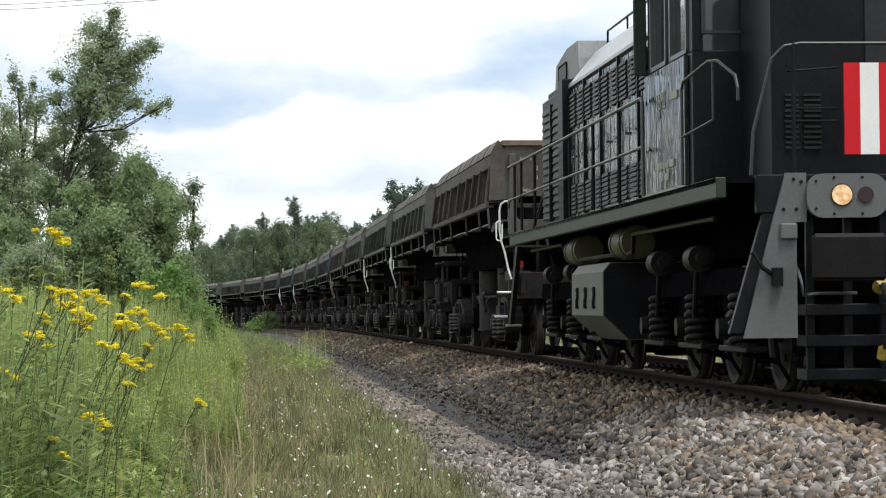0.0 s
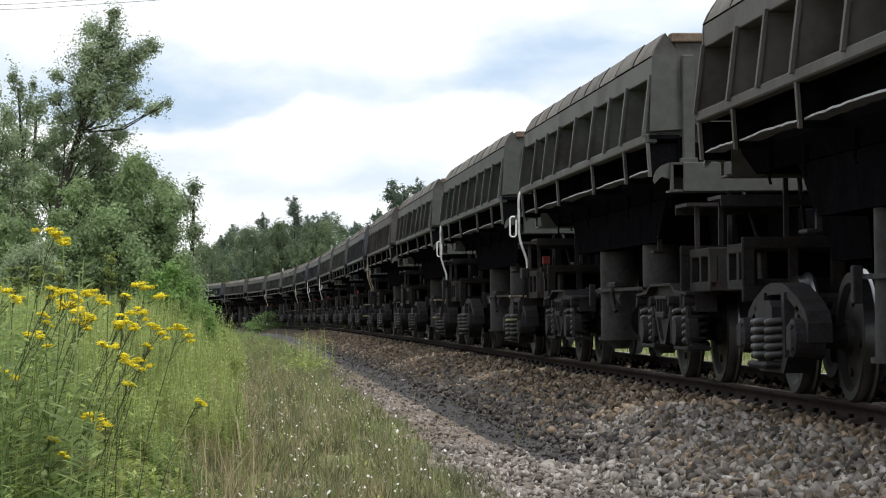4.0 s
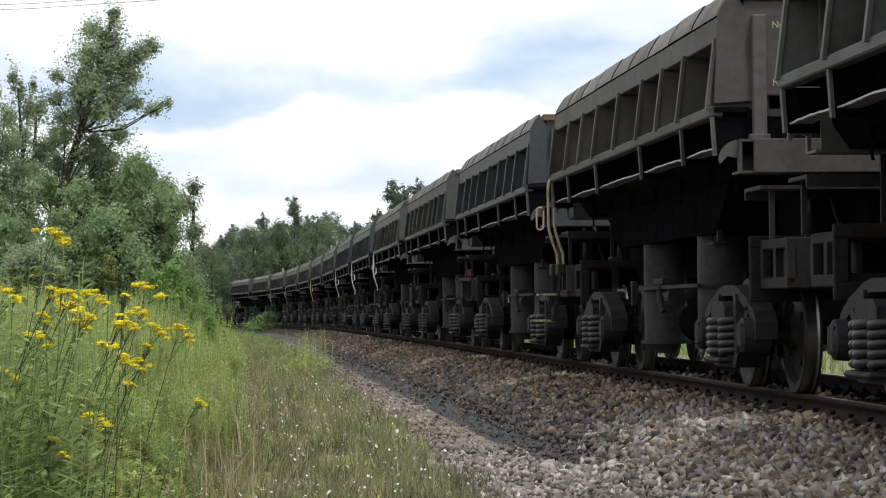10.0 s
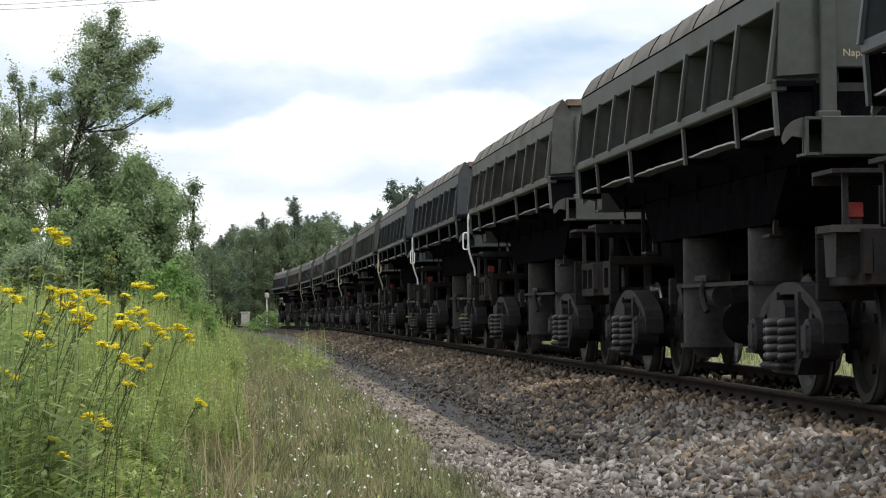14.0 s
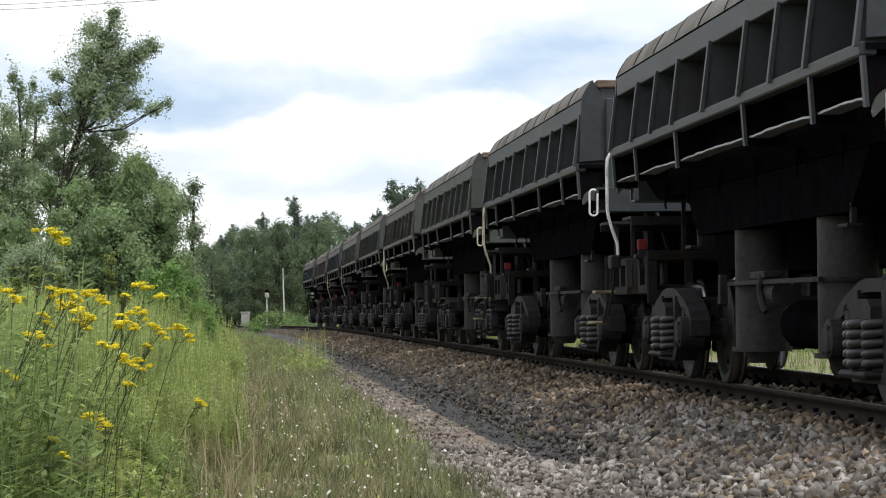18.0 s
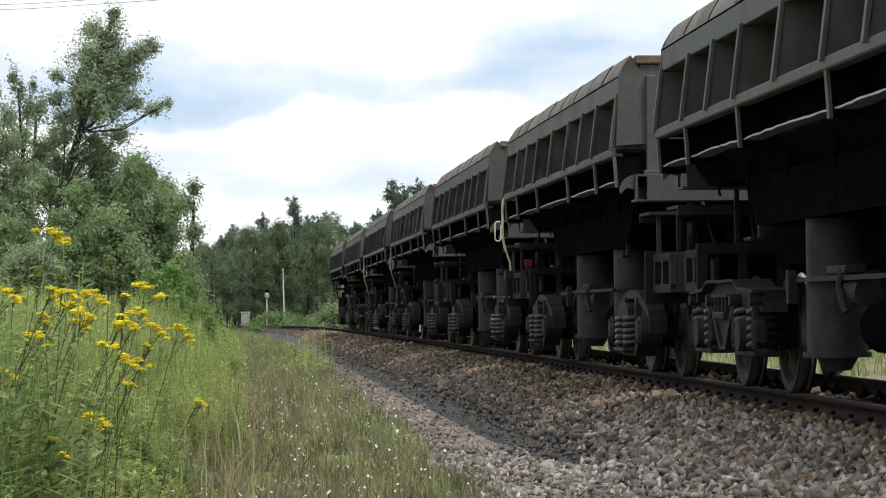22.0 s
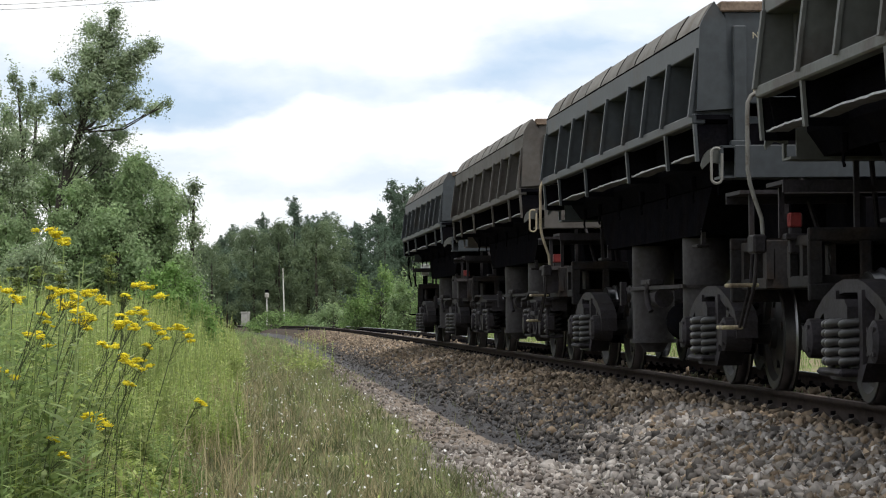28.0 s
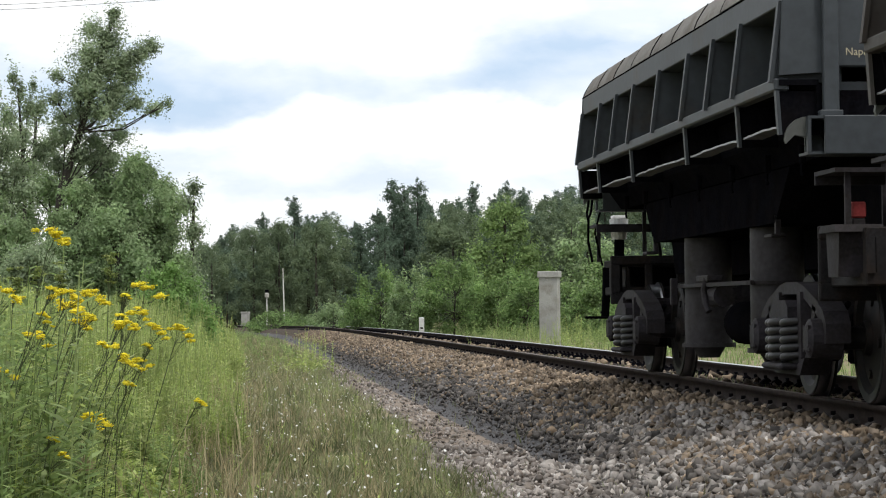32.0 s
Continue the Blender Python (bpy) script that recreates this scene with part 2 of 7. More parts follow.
def prism(bm, outline, axis, a, b):
    """A flat outline (2D points) pushed out along 'x', 'y' or 'z' from a to b."""
    def at(p, w):
        return {"x": (w, p[0], p[1]), "y": (p[0], w, p[1]), "z": (p[0], p[1], w)}[axis]
    lo = [bm.verts.new(at(p, a)) for p in outline]
    hi = [bm.verts.new(at(p, b)) for p in outline]
    fs = [bm.faces.new(lo), bm.faces.new(hi[::-1])]
    for i in range(len(outline)):
        j = (i + 1) % len(outline)
        fs.append(bm.faces.new((lo[j], lo[i], hi[i], hi[j])))
    bmesh.ops.recalc_face_normals(bm, faces=fs)
    return bm


def smooth(ob, angle=40):
    for p in ob.data.polygons:
        p.use_smooth = True
    ob.data.set_sharp_from_angle(angle=radians(angle))
    return ob
# ---- ground, track bed, rails ----
LINE_XY = np.array([LINE[i] for i in range(-500, 720)])
LINE_S = np.arange(-500, 720) * STEP


def locate(x, y):
    """The s and u of places on the ground (arrays)."""
    x, y = np.asarray(x, float), np.asarray(y, float)
    best = np.full(x.shape, 1e18)
    idx = np.zeros(x.shape, int)
    for k in range(0, len(LINE_S), 2):
        d = (x - LINE_XY[k, 0]) ** 2 + (y - LINE_XY[k, 1]) ** 2
        m = d < best
        best[m], idx[m] = d[m], k
    s = LINE_S[idx]
    h = np.array([heading(v) for v in np.unique(s)])
    h = h[np.searchsorted(np.unique(s), s)]
    dx, dy = x - LINE_XY[idx, 0], y - LINE_XY[idx, 1]
    return s + (-np.sin(h) * dx + np.cos(h) * dy), np.cos(h) * dx + np.sin(h) * dy


PROFILE_U = [-60, -14, -8, -6, -5, -4, -3.0, -2.6, -2.3, -1.9, -1.2, 2.7, 3.6, 4.6, 7, 12, 60]
PROFILE_Z = [-0.1, -0.12, -0.28, -0.42, -0.52, -0.54, -0.56, -0.60, -0.66, -0.75, -0.85, -0.85, -0.62, -0.42, -0.38, -0.3, 0.2]


def lie(x, y):
    """Height of the ground at x, y (arrays)."""
    s, u = locate(x, y)
    g = np.array([grade(v) for v in np.round(s)])
    bumps = 0.035 * np.sin(x * 2.1 + 0.7 * y) * np.cos(y * 1.3 - x) + 0.05 * np.sin(0.31 * x + 1.0) * np.sin(0.23 * y)
    flat = np.clip((np.abs(u - 0.75) - 3.0) / 1.5, 0.25, 1)
    return np.interp(u, PROFILE_U, PROFILE_Z) + g + bumps * flat


def mesh_of(name, verts, faces, material, parent=None, smooth_faces=False):
    """A mesh from arrays: verts (n, 3), faces (m, 3 or 4)."""
    verts, faces = np.asarray(verts, np.float32), np.asarray(faces, np.int32)
    me = bpy.data.meshes.new(name)
    k = faces.shape[1]
    me.vertices.add(len(verts))
    me.vertices.foreach_set("co", verts.ravel())
    me.loops.add(faces.size)
    me.loops.foreach_set("vertex_index", faces.ravel())
    me.polygons.add(len(faces))
    me.polygons.foreach_set("loop_start", np.arange(0, faces.size, k, dtype=np.int32))
    if smooth_faces:
        me.polygons.foreach_set("use_smooth", np.ones(len(faces), bool))
    me.update(calc_edges=True)
    me.materials.append(material)
    ob = new(name, me)
    ob.parent = parent
    return ob


def build_ground():
    xs = np.unique(np.concatenate([np.linspace(-2500, -60, 14), np.linspace(-60, -12, 40), np.linspace(-12, 8, 100), np.linspace(8, 60, 40), np.linspace(60, 2500, 14)]))
    ys = np.unique(np.concatenate([np.linspace(-2500, -240, 8), np.linspace(-240, 0, 60), np.linspace(0, 60, 150), np.linspace(60, 330, 140), np.linspace(330, 4000, 14)]))
    gx, gy = np.meshgrid(xs, ys)
    z = lie(gx.ravel(), gy.ravel())
    v = np.stack([gx.ravel(), gy.ravel(), z], 1)
    nx, ny = len(xs), len(ys)
    i, j = np.meshgrid(np.arange(nx - 1), np.arange(ny - 1))
    a = (j * nx + i).ravel()
    f = np.stack([a, a + 1, a + nx + 1, a + nx], 1)
    g = mesh_of("ground", v, f, M_GROUND, smooth_faces=True)
    tagged(g, "sandy soil with dry and green grass beside the railway", kind="structure")


build_ground()


def sheet(name, us, zs, s0, s1, step, material, label=""):
    rows, s = [], s0
    while s <= s1:
        rows.append([tuple(along(s, u, z)) for u, z in zip(us, zs)])
        s += step
    k = len(us)
    v = [p for r in rows for p in r]
    f = [(a * k + i, a * k + i + 1, (a + 1) * k + i + 1, (a + 1) * k + i) for a in range(len(rows) - 1) for i in range(k - 1)]
    return tagged(mesh_of(name, v, f, material), label, kind="structure")


BED_U = (-2.95, -2.45, -2.1, -1.82, -1.5, -1.05, -0.7, -0.3, -0.06, 0.75, 1.5, 2.2, 2.6, 3.7)
BED_Z = (-0.60, -0.575, -0.575, -0.60, -0.43, -0.26, -0.20, -0.185, -0.175, -0.20, -0.19, -0.20, -0.25, -0.62)
M_DITCH = mat("dark_damp_soil", (0.030, 0.027, 0.027), 0.6, 0.0, 1.5, 0.35, 25, 0.6, 0.03, (0.06, 0.054, 0.052), 0.4, spec=0.15)
M_SILT = mat("pale_silty_gravel", (0.20, 0.165, 0.135), 0.95, 0.0, 2.2, 0.3, 30, 0.6, 0.02, (0.12, 0.097, 0.077), 0.5, spec=0.05)
sheet("gravel_strip", BED_U[:3], BED_Z[:3], -240, 340, 1.0, M_SILT, "pale silty gravel strip along the edge of the grass")
sheet("drain_strip", BED_U[2:5], BED_Z[2:5], -240, 340, 1.0, M_DITCH, "dark damp soil strip at the foot of the ballast")
bed = sheet("track_bed", BED_U[4:], BED_Z[4:], -240, 340, 1.0, M_BALLAST, "brown and grey stone ballast bed of the track")
RAIL_P = [(-0.075, -0.17), (-0.075, -0.158), (-0.02, -0.145), (-0.009, -0.12), (-0.009, -0.05), (-0.036, -0.038), (-0.036, -0.006), (-0.03, 0.0), (0.03, 0.0), (0.036, -0.006), (0.036, -0.038), (0.009, -0.05), (0.009, -0.12), (0.02, -0.145), (0.075, -0.158), (0.075, -0.17)]


M_WORN = mat("dull_worn_rail_top", (0.10, 0.078, 0.066), 0.6, 0.0, 6, 0.25, 60, 0.1, 0.002, (0.09, 0.065, 0.05), 0.4, spec=0.3)


def build_rails():
    for u0, label in ((0.0, "brown rusty steel rail with a worn top"), (GAUGE, "rusty steel rail with a shining top")):
        r = sheet("rail", [u0 + p[0] for p in RAIL_P], [p[1] for p in RAIL_P], -240, 340, 1.0, M_RAIL, label)
        r.data.materials.append(M_SHINE if u0 else M_WORN)
        k = len(RAIL_P) - 1
        for i, p in enumerate(r.data.polygons):
            if i % k in ((6, 7, 8) if u0 else (7,)):
                p.material_index = 1
        r.data.update()


build_rails()
M_SLEEPER = mat("weathered_dark_sleeper", (0.045, 0.037, 0.032), 0.9, 0.0, 5.0, 0.3, 50, 0.5, 0.01, (0.075, 0.062, 0.054), 0.4, 0.25)


def build_sleepers():
    bm = bmesh.new()
    box(bm, -0.13, 0.13, -0.56, 2.06, -0.36, -0.172, 0.015)
    wood = len(bm.faces)
    for u in (0.0, GAUGE):
        box(bm, -0.08, 0.08, u - 0.17, u + 0.17, -0.175, -0.155, 0.006)
        for e in (-1, 1):
            # clip that grips the rail's foot, with its bolt
            prism(bm, [(u + e * 0.045, -0.15), (u + e * 0.15, -0.155), (u + e * 0.13, -0.13), (u + e * 0.085, -0.105), (u + e * 0.05, -0.13)], "x", -0.055, 0.055)
            cyl(bm, (0, u + e * 0.10, -0.11), (0, u + e * 0.10, -0.08), 0.02, n=6)
    me = bpy.data.meshes.new("sleeper")
    bm.to_mesh(me)
    bm.free()
    me.materials.append(M_SLEEPER)
    me.materials.append(M_DARK)
    for i, p in enumerate(me.polygons):
        if i >= wood:
            p.material_index = 1
    for i in range(300):
        s = -6.0 + 0.6 * i
        ob = new("sleeper", me)
        ob.parent = bed
        h = heading(s)
        p = along(s)
        ob.matrix_basis = Matrix(((math.sin(h), math.cos(h), 0, p.x), (-math.cos(h), math.sin(h), 0, p.y), (0, 0, 1, p.z), (0, 0, 0, 1)))


M_STONE_B = island("brown_ballast_stone", [(0.058, 0.043, 0.030), (0.225, 0.168, 0.114), (0.115, 0.085, 0.058), (0.33, 0.255, 0.18), (0.068, 0.053, 0.040), (0.245, 0.195, 0.146)], 0.9, 0.25, patch=0.3, patch_size=1.3)
M_STONE_G = island("grey_ballast_stone", [(0.040, 0.035, 0.031), (0.21, 0.188, 0.17), (0.085, 0.073, 0.064), (0.42, 0.39, 0.36), (0.13, 0.107, 0.085), (0.29, 0.265, 0.24), (0.050, 0.044, 0.039)], 0.9, 0.2, patch=0.25, patch_size=1.0)
M_GRAVEL = island("pale_gravel", [(0.09, 0.077, 0.068), (0.29, 0.26, 0.235), (0.16, 0.138, 0.122), (0.42, 0.385, 0.35), (0.075, 0.063, 0.055), (0.23, 0.195, 0.165)], 0.9, 0.2, patch=0.25, patch_size=1.0)
M_STONE_D = island("dark_wet_stone", [(0.026, 0.0235, 0.022), (0.075, 0.067, 0.061), (0.12, 0.108, 0.099), (0.04, 0.036, 0.033)], 0.7, 0.25)
rng = np.random.default_rng(7)


def ico():
    """A rough block: the seed of an angular stone."""
    bm = bmesh.new()
    bmesh.ops.create_cube(bm, size=1.5)
    bmesh.ops.triangulate(bm, faces=bm.faces)
    bm.verts.index_update()
    v = np.array([tuple(x.co) for x in bm.verts])
    f = np.array([[q.index for q in x.verts] for x in bm.faces])
    bm.free()
    return v, f


def turns(n):
    q = rng.normal(size=(n, 4))
    q /= np.linalg.norm(q, axis=1)[:, None]
    w, x, y, z = q.T
    return np.stack([np.stack([1 - 2 * (y * y + z * z), 2 * (x * y - z * w), 2 * (x * z + y * w)], 1), np.stack([2 * (x * y + z * w), 1 - 2 * (x * x + z * z), 2 * (y * z - x * w)], 1), np.stack([2 * (x * z - y * w), 2 * (y * z + x * w), 1 - 2 * (x * x + y * y)], 1)], 1)


def track_points(s, u, z):
    """World places for arrays of s, u, z."""
    k = np.floor(s / STEP).astype(int)
    f = s / STEP - k
    a, b = LINE_XY[k + 500], LINE_XY[k + 501]
    h = np.array([heading(v) for v in s])
    g = np.array([grade(v) for v in s])
    p = a + (b - a) * f[:, None]
    return np.stack([p[:, 0] + u * np.cos(h), p[:, 1] + u * np.sin(h), z + g], 1)


def stones(name, n, s_lo, s_hi, u_lo, u_hi, size, material, label, power=1.0, sink=0.3):
    v, f = ico()
    s = s_lo + (s_hi - s_lo) * rng.random(n) ** power
    u = u_lo + (u_hi - u_lo) * rng.random(n)
    u = np.where(u < -0.4, u + 0.1 * rng.normal(size=n), u)
    r = size * (0.5 + 1.3 * rng.random(n) ** 3)
    z = np.interp(u, BED_U, BED_Z) + r * 1.7 * rng.random(n) - 0.3 * r
    c = track_points(s, u, z)
    shape = (0.5 + 1.0 * rng.random((n, 1, 3))) * np.where(np.arange(3) == 2, 0.5, 1.0)
    jit = 1 + 1.15 * (rng.random((n, len(v), 3)) - 0.5)
    pts = np.einsum("nij,nkj->nki", turns(n), v[None] * shape * jit) * r[:, None, None] + c[:, None]
    faces = (f[None] + (np.arange(n) * len(v))[:, None, None]).reshape(-1, 3)
    ob = mesh_of(name, pts.reshape(-1, 3), faces, material)
    tagged(ob, label, "ballast", kind="stuff")


stones("ballast_stones", 58000, 2.5, 120, -1.5, -0.14, 0.022, M_STONE_B, "loose brown ballast stones on the shoulder of the track", 2.0)
stones("ballast_stones", 7000, 3, 90, 0.14, 2.6, 0.028, M_STONE_B, "loose brown ballast stones between the rails", 1.6)
stones("ballast_stones", 17000, 2.5, 14, -1.5, -0.62, 0.023, M_STONE_G, "grey ballast stones on the slope", 1.1)
stones("ballast_stones", 6500, 2.5, 12, -2.1, -1.4, 0.023, M_STONE_G, "grey stones at the foot of the slope", 1.0)
stones("ballast_stones", 2600, 13, 60, -1.5, -0.75, 0.020, M_STONE_G, "sparser grey ballast stones on the slope", 1.4)
stones("ballast_stones", 9000, 11, 80, -1.65, -1.3, 0.020, M_STONE_D, "dark damp stones at the foot of the slope", 1.5)
stones("ballast_stones", 900, 12, 60, -2.1, -1.75, 0.012, M_STONE_D, "small dark stones in the mud of the drain", 1.4)
stones("ballast_stones", 6000, 11, 34, -1.6, -1.2, 0.023, M_STONE_D, "dark damp stones low on the slope", 1.2)
stones("ballast_stones", 8500, 2.5, 15, -3.0, -2.1, 0.019, M_GRAVEL, "pale stones strewn in front of the slope", 1.1)
stones("ballast_stones", 6500, 6, 70, -3.05, -2.2, 0.015, M_GRAVEL, "pale gravel along the edge of the grass", 1.6)
stones("ballast_stones", 1500, 20, 110, 2.5, 3.7, 0.03, M_STONE_G, "pale ballast stones on the far shoulder", 1.3)
# ---- the dump wagons ----
M_PAINTS = [
    M_BODY,
    mat("dark_blue_grey_wagon_paint", (0.042, 0.048, 0.053), 0.55, 0.0, 1.6, 0.2, 13, 0.12, 0.004, (0.046, 0.041, 0.036), 0.42, 0.12, spec=0.3),
    mat("brown_dusted_wagon_paint", (0.075, 0.069, 0.063), 0.65, 0.0, 1.8, 0.2, 13, 0.12, 0.004, (0.055, 0.045, 0.038), 0.5, 0.15, spec=0.25),
    mat("olive_wagon_paint", (0.060, 0.066, 0.060), 0.6, 0.0, 1.6, 0.2, 13, 0.12, 0.004, (0.052, 0.046, 0.039), 0.45, 0.15, spec=0.3),
]
# caps paler than the sides: light from above is put into the colour
M_CAP = mat("top_lit_cap_steel", (0.155, 0.145, 0.13), 0.75, 0.0, 2.5, 0.25, 40, 0.2, 0.005, (0.105, 0.09, 0.075), 0.5, 0.15, spec=0.2)
M_SAND = mat("damp_yellow_sand", (0.36, 0.235, 0.17), 0.95, 0.0, 1.5, 0.2, 60, 0.5, 0.02, (0.27, 0.19, 0.12), 0.4)
# flange brighter than the wagon paint: its highlight is put into the colour
M_EDGE = mat("lit_bright_flange", (0.24, 0.24, 0.25), 0.42, 0.6, 6.0, 0.3, 60, 0.15, 0.003, (0.12, 0.10, 0.085), 0.4)
M_WHEEL = mat("oily_wheel_steel", (0.010, 0.0095, 0.009), 0.6, 0.0, 5.0, 0.3, 60, 0.15, 0.003, (0.024, 0.017, 0.013), 0.45, spec=0.2)
M_RUSTDUST = mat("rusty_sand_dusted_steel", (0.17, 0.125, 0.095), 0.8, 0.0, 3.0, 0.3, 40, 0.2, 0.004, (0.10, 0.07, 0.052), 0.5, 0.2, spec=0.2)
M_SPRING = mat("oily_spring_steel", (0.016, 0.0155, 0.0155), 0.45, 0.0, 6.0, 0.3, 40, 0.1, 0.003, (0.024, 0.020, 0.018), 0.35, spec=0.35)
M_ENDFRAME = mat("dusty_brown_end_frame", (0.016, 0.015, 0.0155), 0.75, 0.0, 5.0, 0.35, 40, 0.2, 0.005, (0.021, 0.016, 0.0135), 0.5, spec=0.1)
M_TYRE = mat("bright_wheel_tread", (0.35, 0.35, 0.36), 0.3, 1.0, 5.0, 0.15, 60, 0.05, 0.001)
M_REDPAINT = mat("faded_red_paint", (0.20, 0.03, 0.028), 0.55, 0.0, 8.0, 0.25, 60, 0.1, 0.002, (0.2, 0.04, 0.03), 0.4, spec=0.2)
M_PIPE = {
    "white": mat("white_pipe_paint", (0.72, 0.72, 0.70), 0.5, 0.0, 12, 0.15, 80, 0.1, 0.002, (0.35, 0.32, 0.28), 0.35),
    "cream": mat("cream_pipe_paint", (0.52, 0.47, 0.34), 0.55, 0.0, 12, 0.15, 80, 0.1, 0.002, (0.26, 0.21, 0.15), 0.4),
    "tan": mat("tan_pipe_paint", (0.30, 0.25, 0.17), 0.6, 0.0, 12, 0.15, 80, 0.1, 0.002, (0.16, 0.12, 0.08), 0.4),
    "grey": mat("grey_pipe_paint", (0.17, 0.165, 0.15), 0.6, 0.0, 12, 0.15, 80, 0.1, 0.002, (0.09, 0.07, 0.05), 0.4),
}
M_RUBBER = mat("black_rubber_hose", (0.018, 0.018, 0.018), 0.6, 0.0, 20, 0.2, 80, 0.1, 0.002, spec=0.2)
M_LETTER = mat("pale_stencil_paint", (0.42, 0.375, 0.26), 0.7, 0.0, 20, 0.25, 120, 0.05, 0.001)
HALF = 5.47
PITCH = 13.679


def coil(bm, x, y, z0, z1, r, wire, turns, n=10):
    steps = int(turns * n)
    tube(bm, [(x + r * math.cos(2 * math.pi * i / n), y + r * math.sin(2 * math.pi * i / n), z0 + (z1 - z0) * i / steps) for i in range(steps + 1)], wire, 10)


def wheelset(parent, x, r=0.475):
    bm = bmesh.new()
    cyl(bm, (0, -1.08, 0), (0, 1.08, 0), 0.085, n=14)
    me = bpy.data.meshes.new("wheelset")
    bm.to_mesh(me)
    bm.free()
    me.materials.append(M_WHEEL)
    hub = new("wheelset", me)
    hub.parent, hub.location = parent, (x, 0, r)
    return hub


def wheel_mesh(r):
    """A dished disc with rim, flange, hub and three web holes, turning about y, outer face towards -y."""
    bm = bmesh.new()
    prof = [(0.0, -0.10), (0.12, -0.10), (0.13, -0.055), (r - 0.12, -0.02), (r - 0.075, -0.062), (r - 0.012, -0.066), (r, -0.055), (r, 0.03), (r + 0.028, 0.045), (r + 0.026, 0.068), (r - 0.07, 0.068), (r - 0.11, 0.03), (0.14, 0.02), (0.12, 0.07), (0.0, 0.07)]
    n = 40
    rings = []
    for rr, y in prof:
        rings.append([bm.verts.new((max(rr, 0.002) * math.cos(2 * math.pi * k / n), y, max(rr, 0.002) * math.sin(2 * math.pi * k / n))) for k in range(n)])
    for a, b in zip(rings, rings[1:]):
        for k in range(n):
            bm.faces.new((a[k], a[(k + 1) % n], b[(k + 1) % n], b[k]))
    bmesh.ops.recalc_face_normals(bm, faces=bm.faces)
    for k in range(4):
        a = math.pi / 2 * k + 0.4
        c = Vector((0.26 * math.cos(a), -0.055, 0.26 * math.sin(a)))
        cyl(bm, c, c + Vector((0, 0.03, 0)), 0.035, n=8)
    me = bpy.data.meshes.new("wheel")
    bm.to_mesh(me)
    bm.free()
    me.materials.append(M_WHEEL)
    me.materials.append(M_TYRE)
    for p in me.polygons:
        c = p.center
        d = math.hypot(c.x, c.z)
        p.use_smooth = True
        if d > r - 0.02 and -0.06 < c.y < 0.05:
            p.material_index = 1
    me.set_sharp_from_angle(angle=radians(35))
    return me


WHEEL_WAGON, WHEEL_LOCO = wheel_mesh(0.475), wheel_mesh(0.525)
SPINNING = {"wagon": [], "loco": []}


def add_wheels(ws, me):
    for side in (-1, 1):
        w = new("wheel", me)
        w.parent = ws
        w.location = (0, side * 0.75, 0)
        if side > 0:
            w.rotation_euler = (0, 0, math.pi)


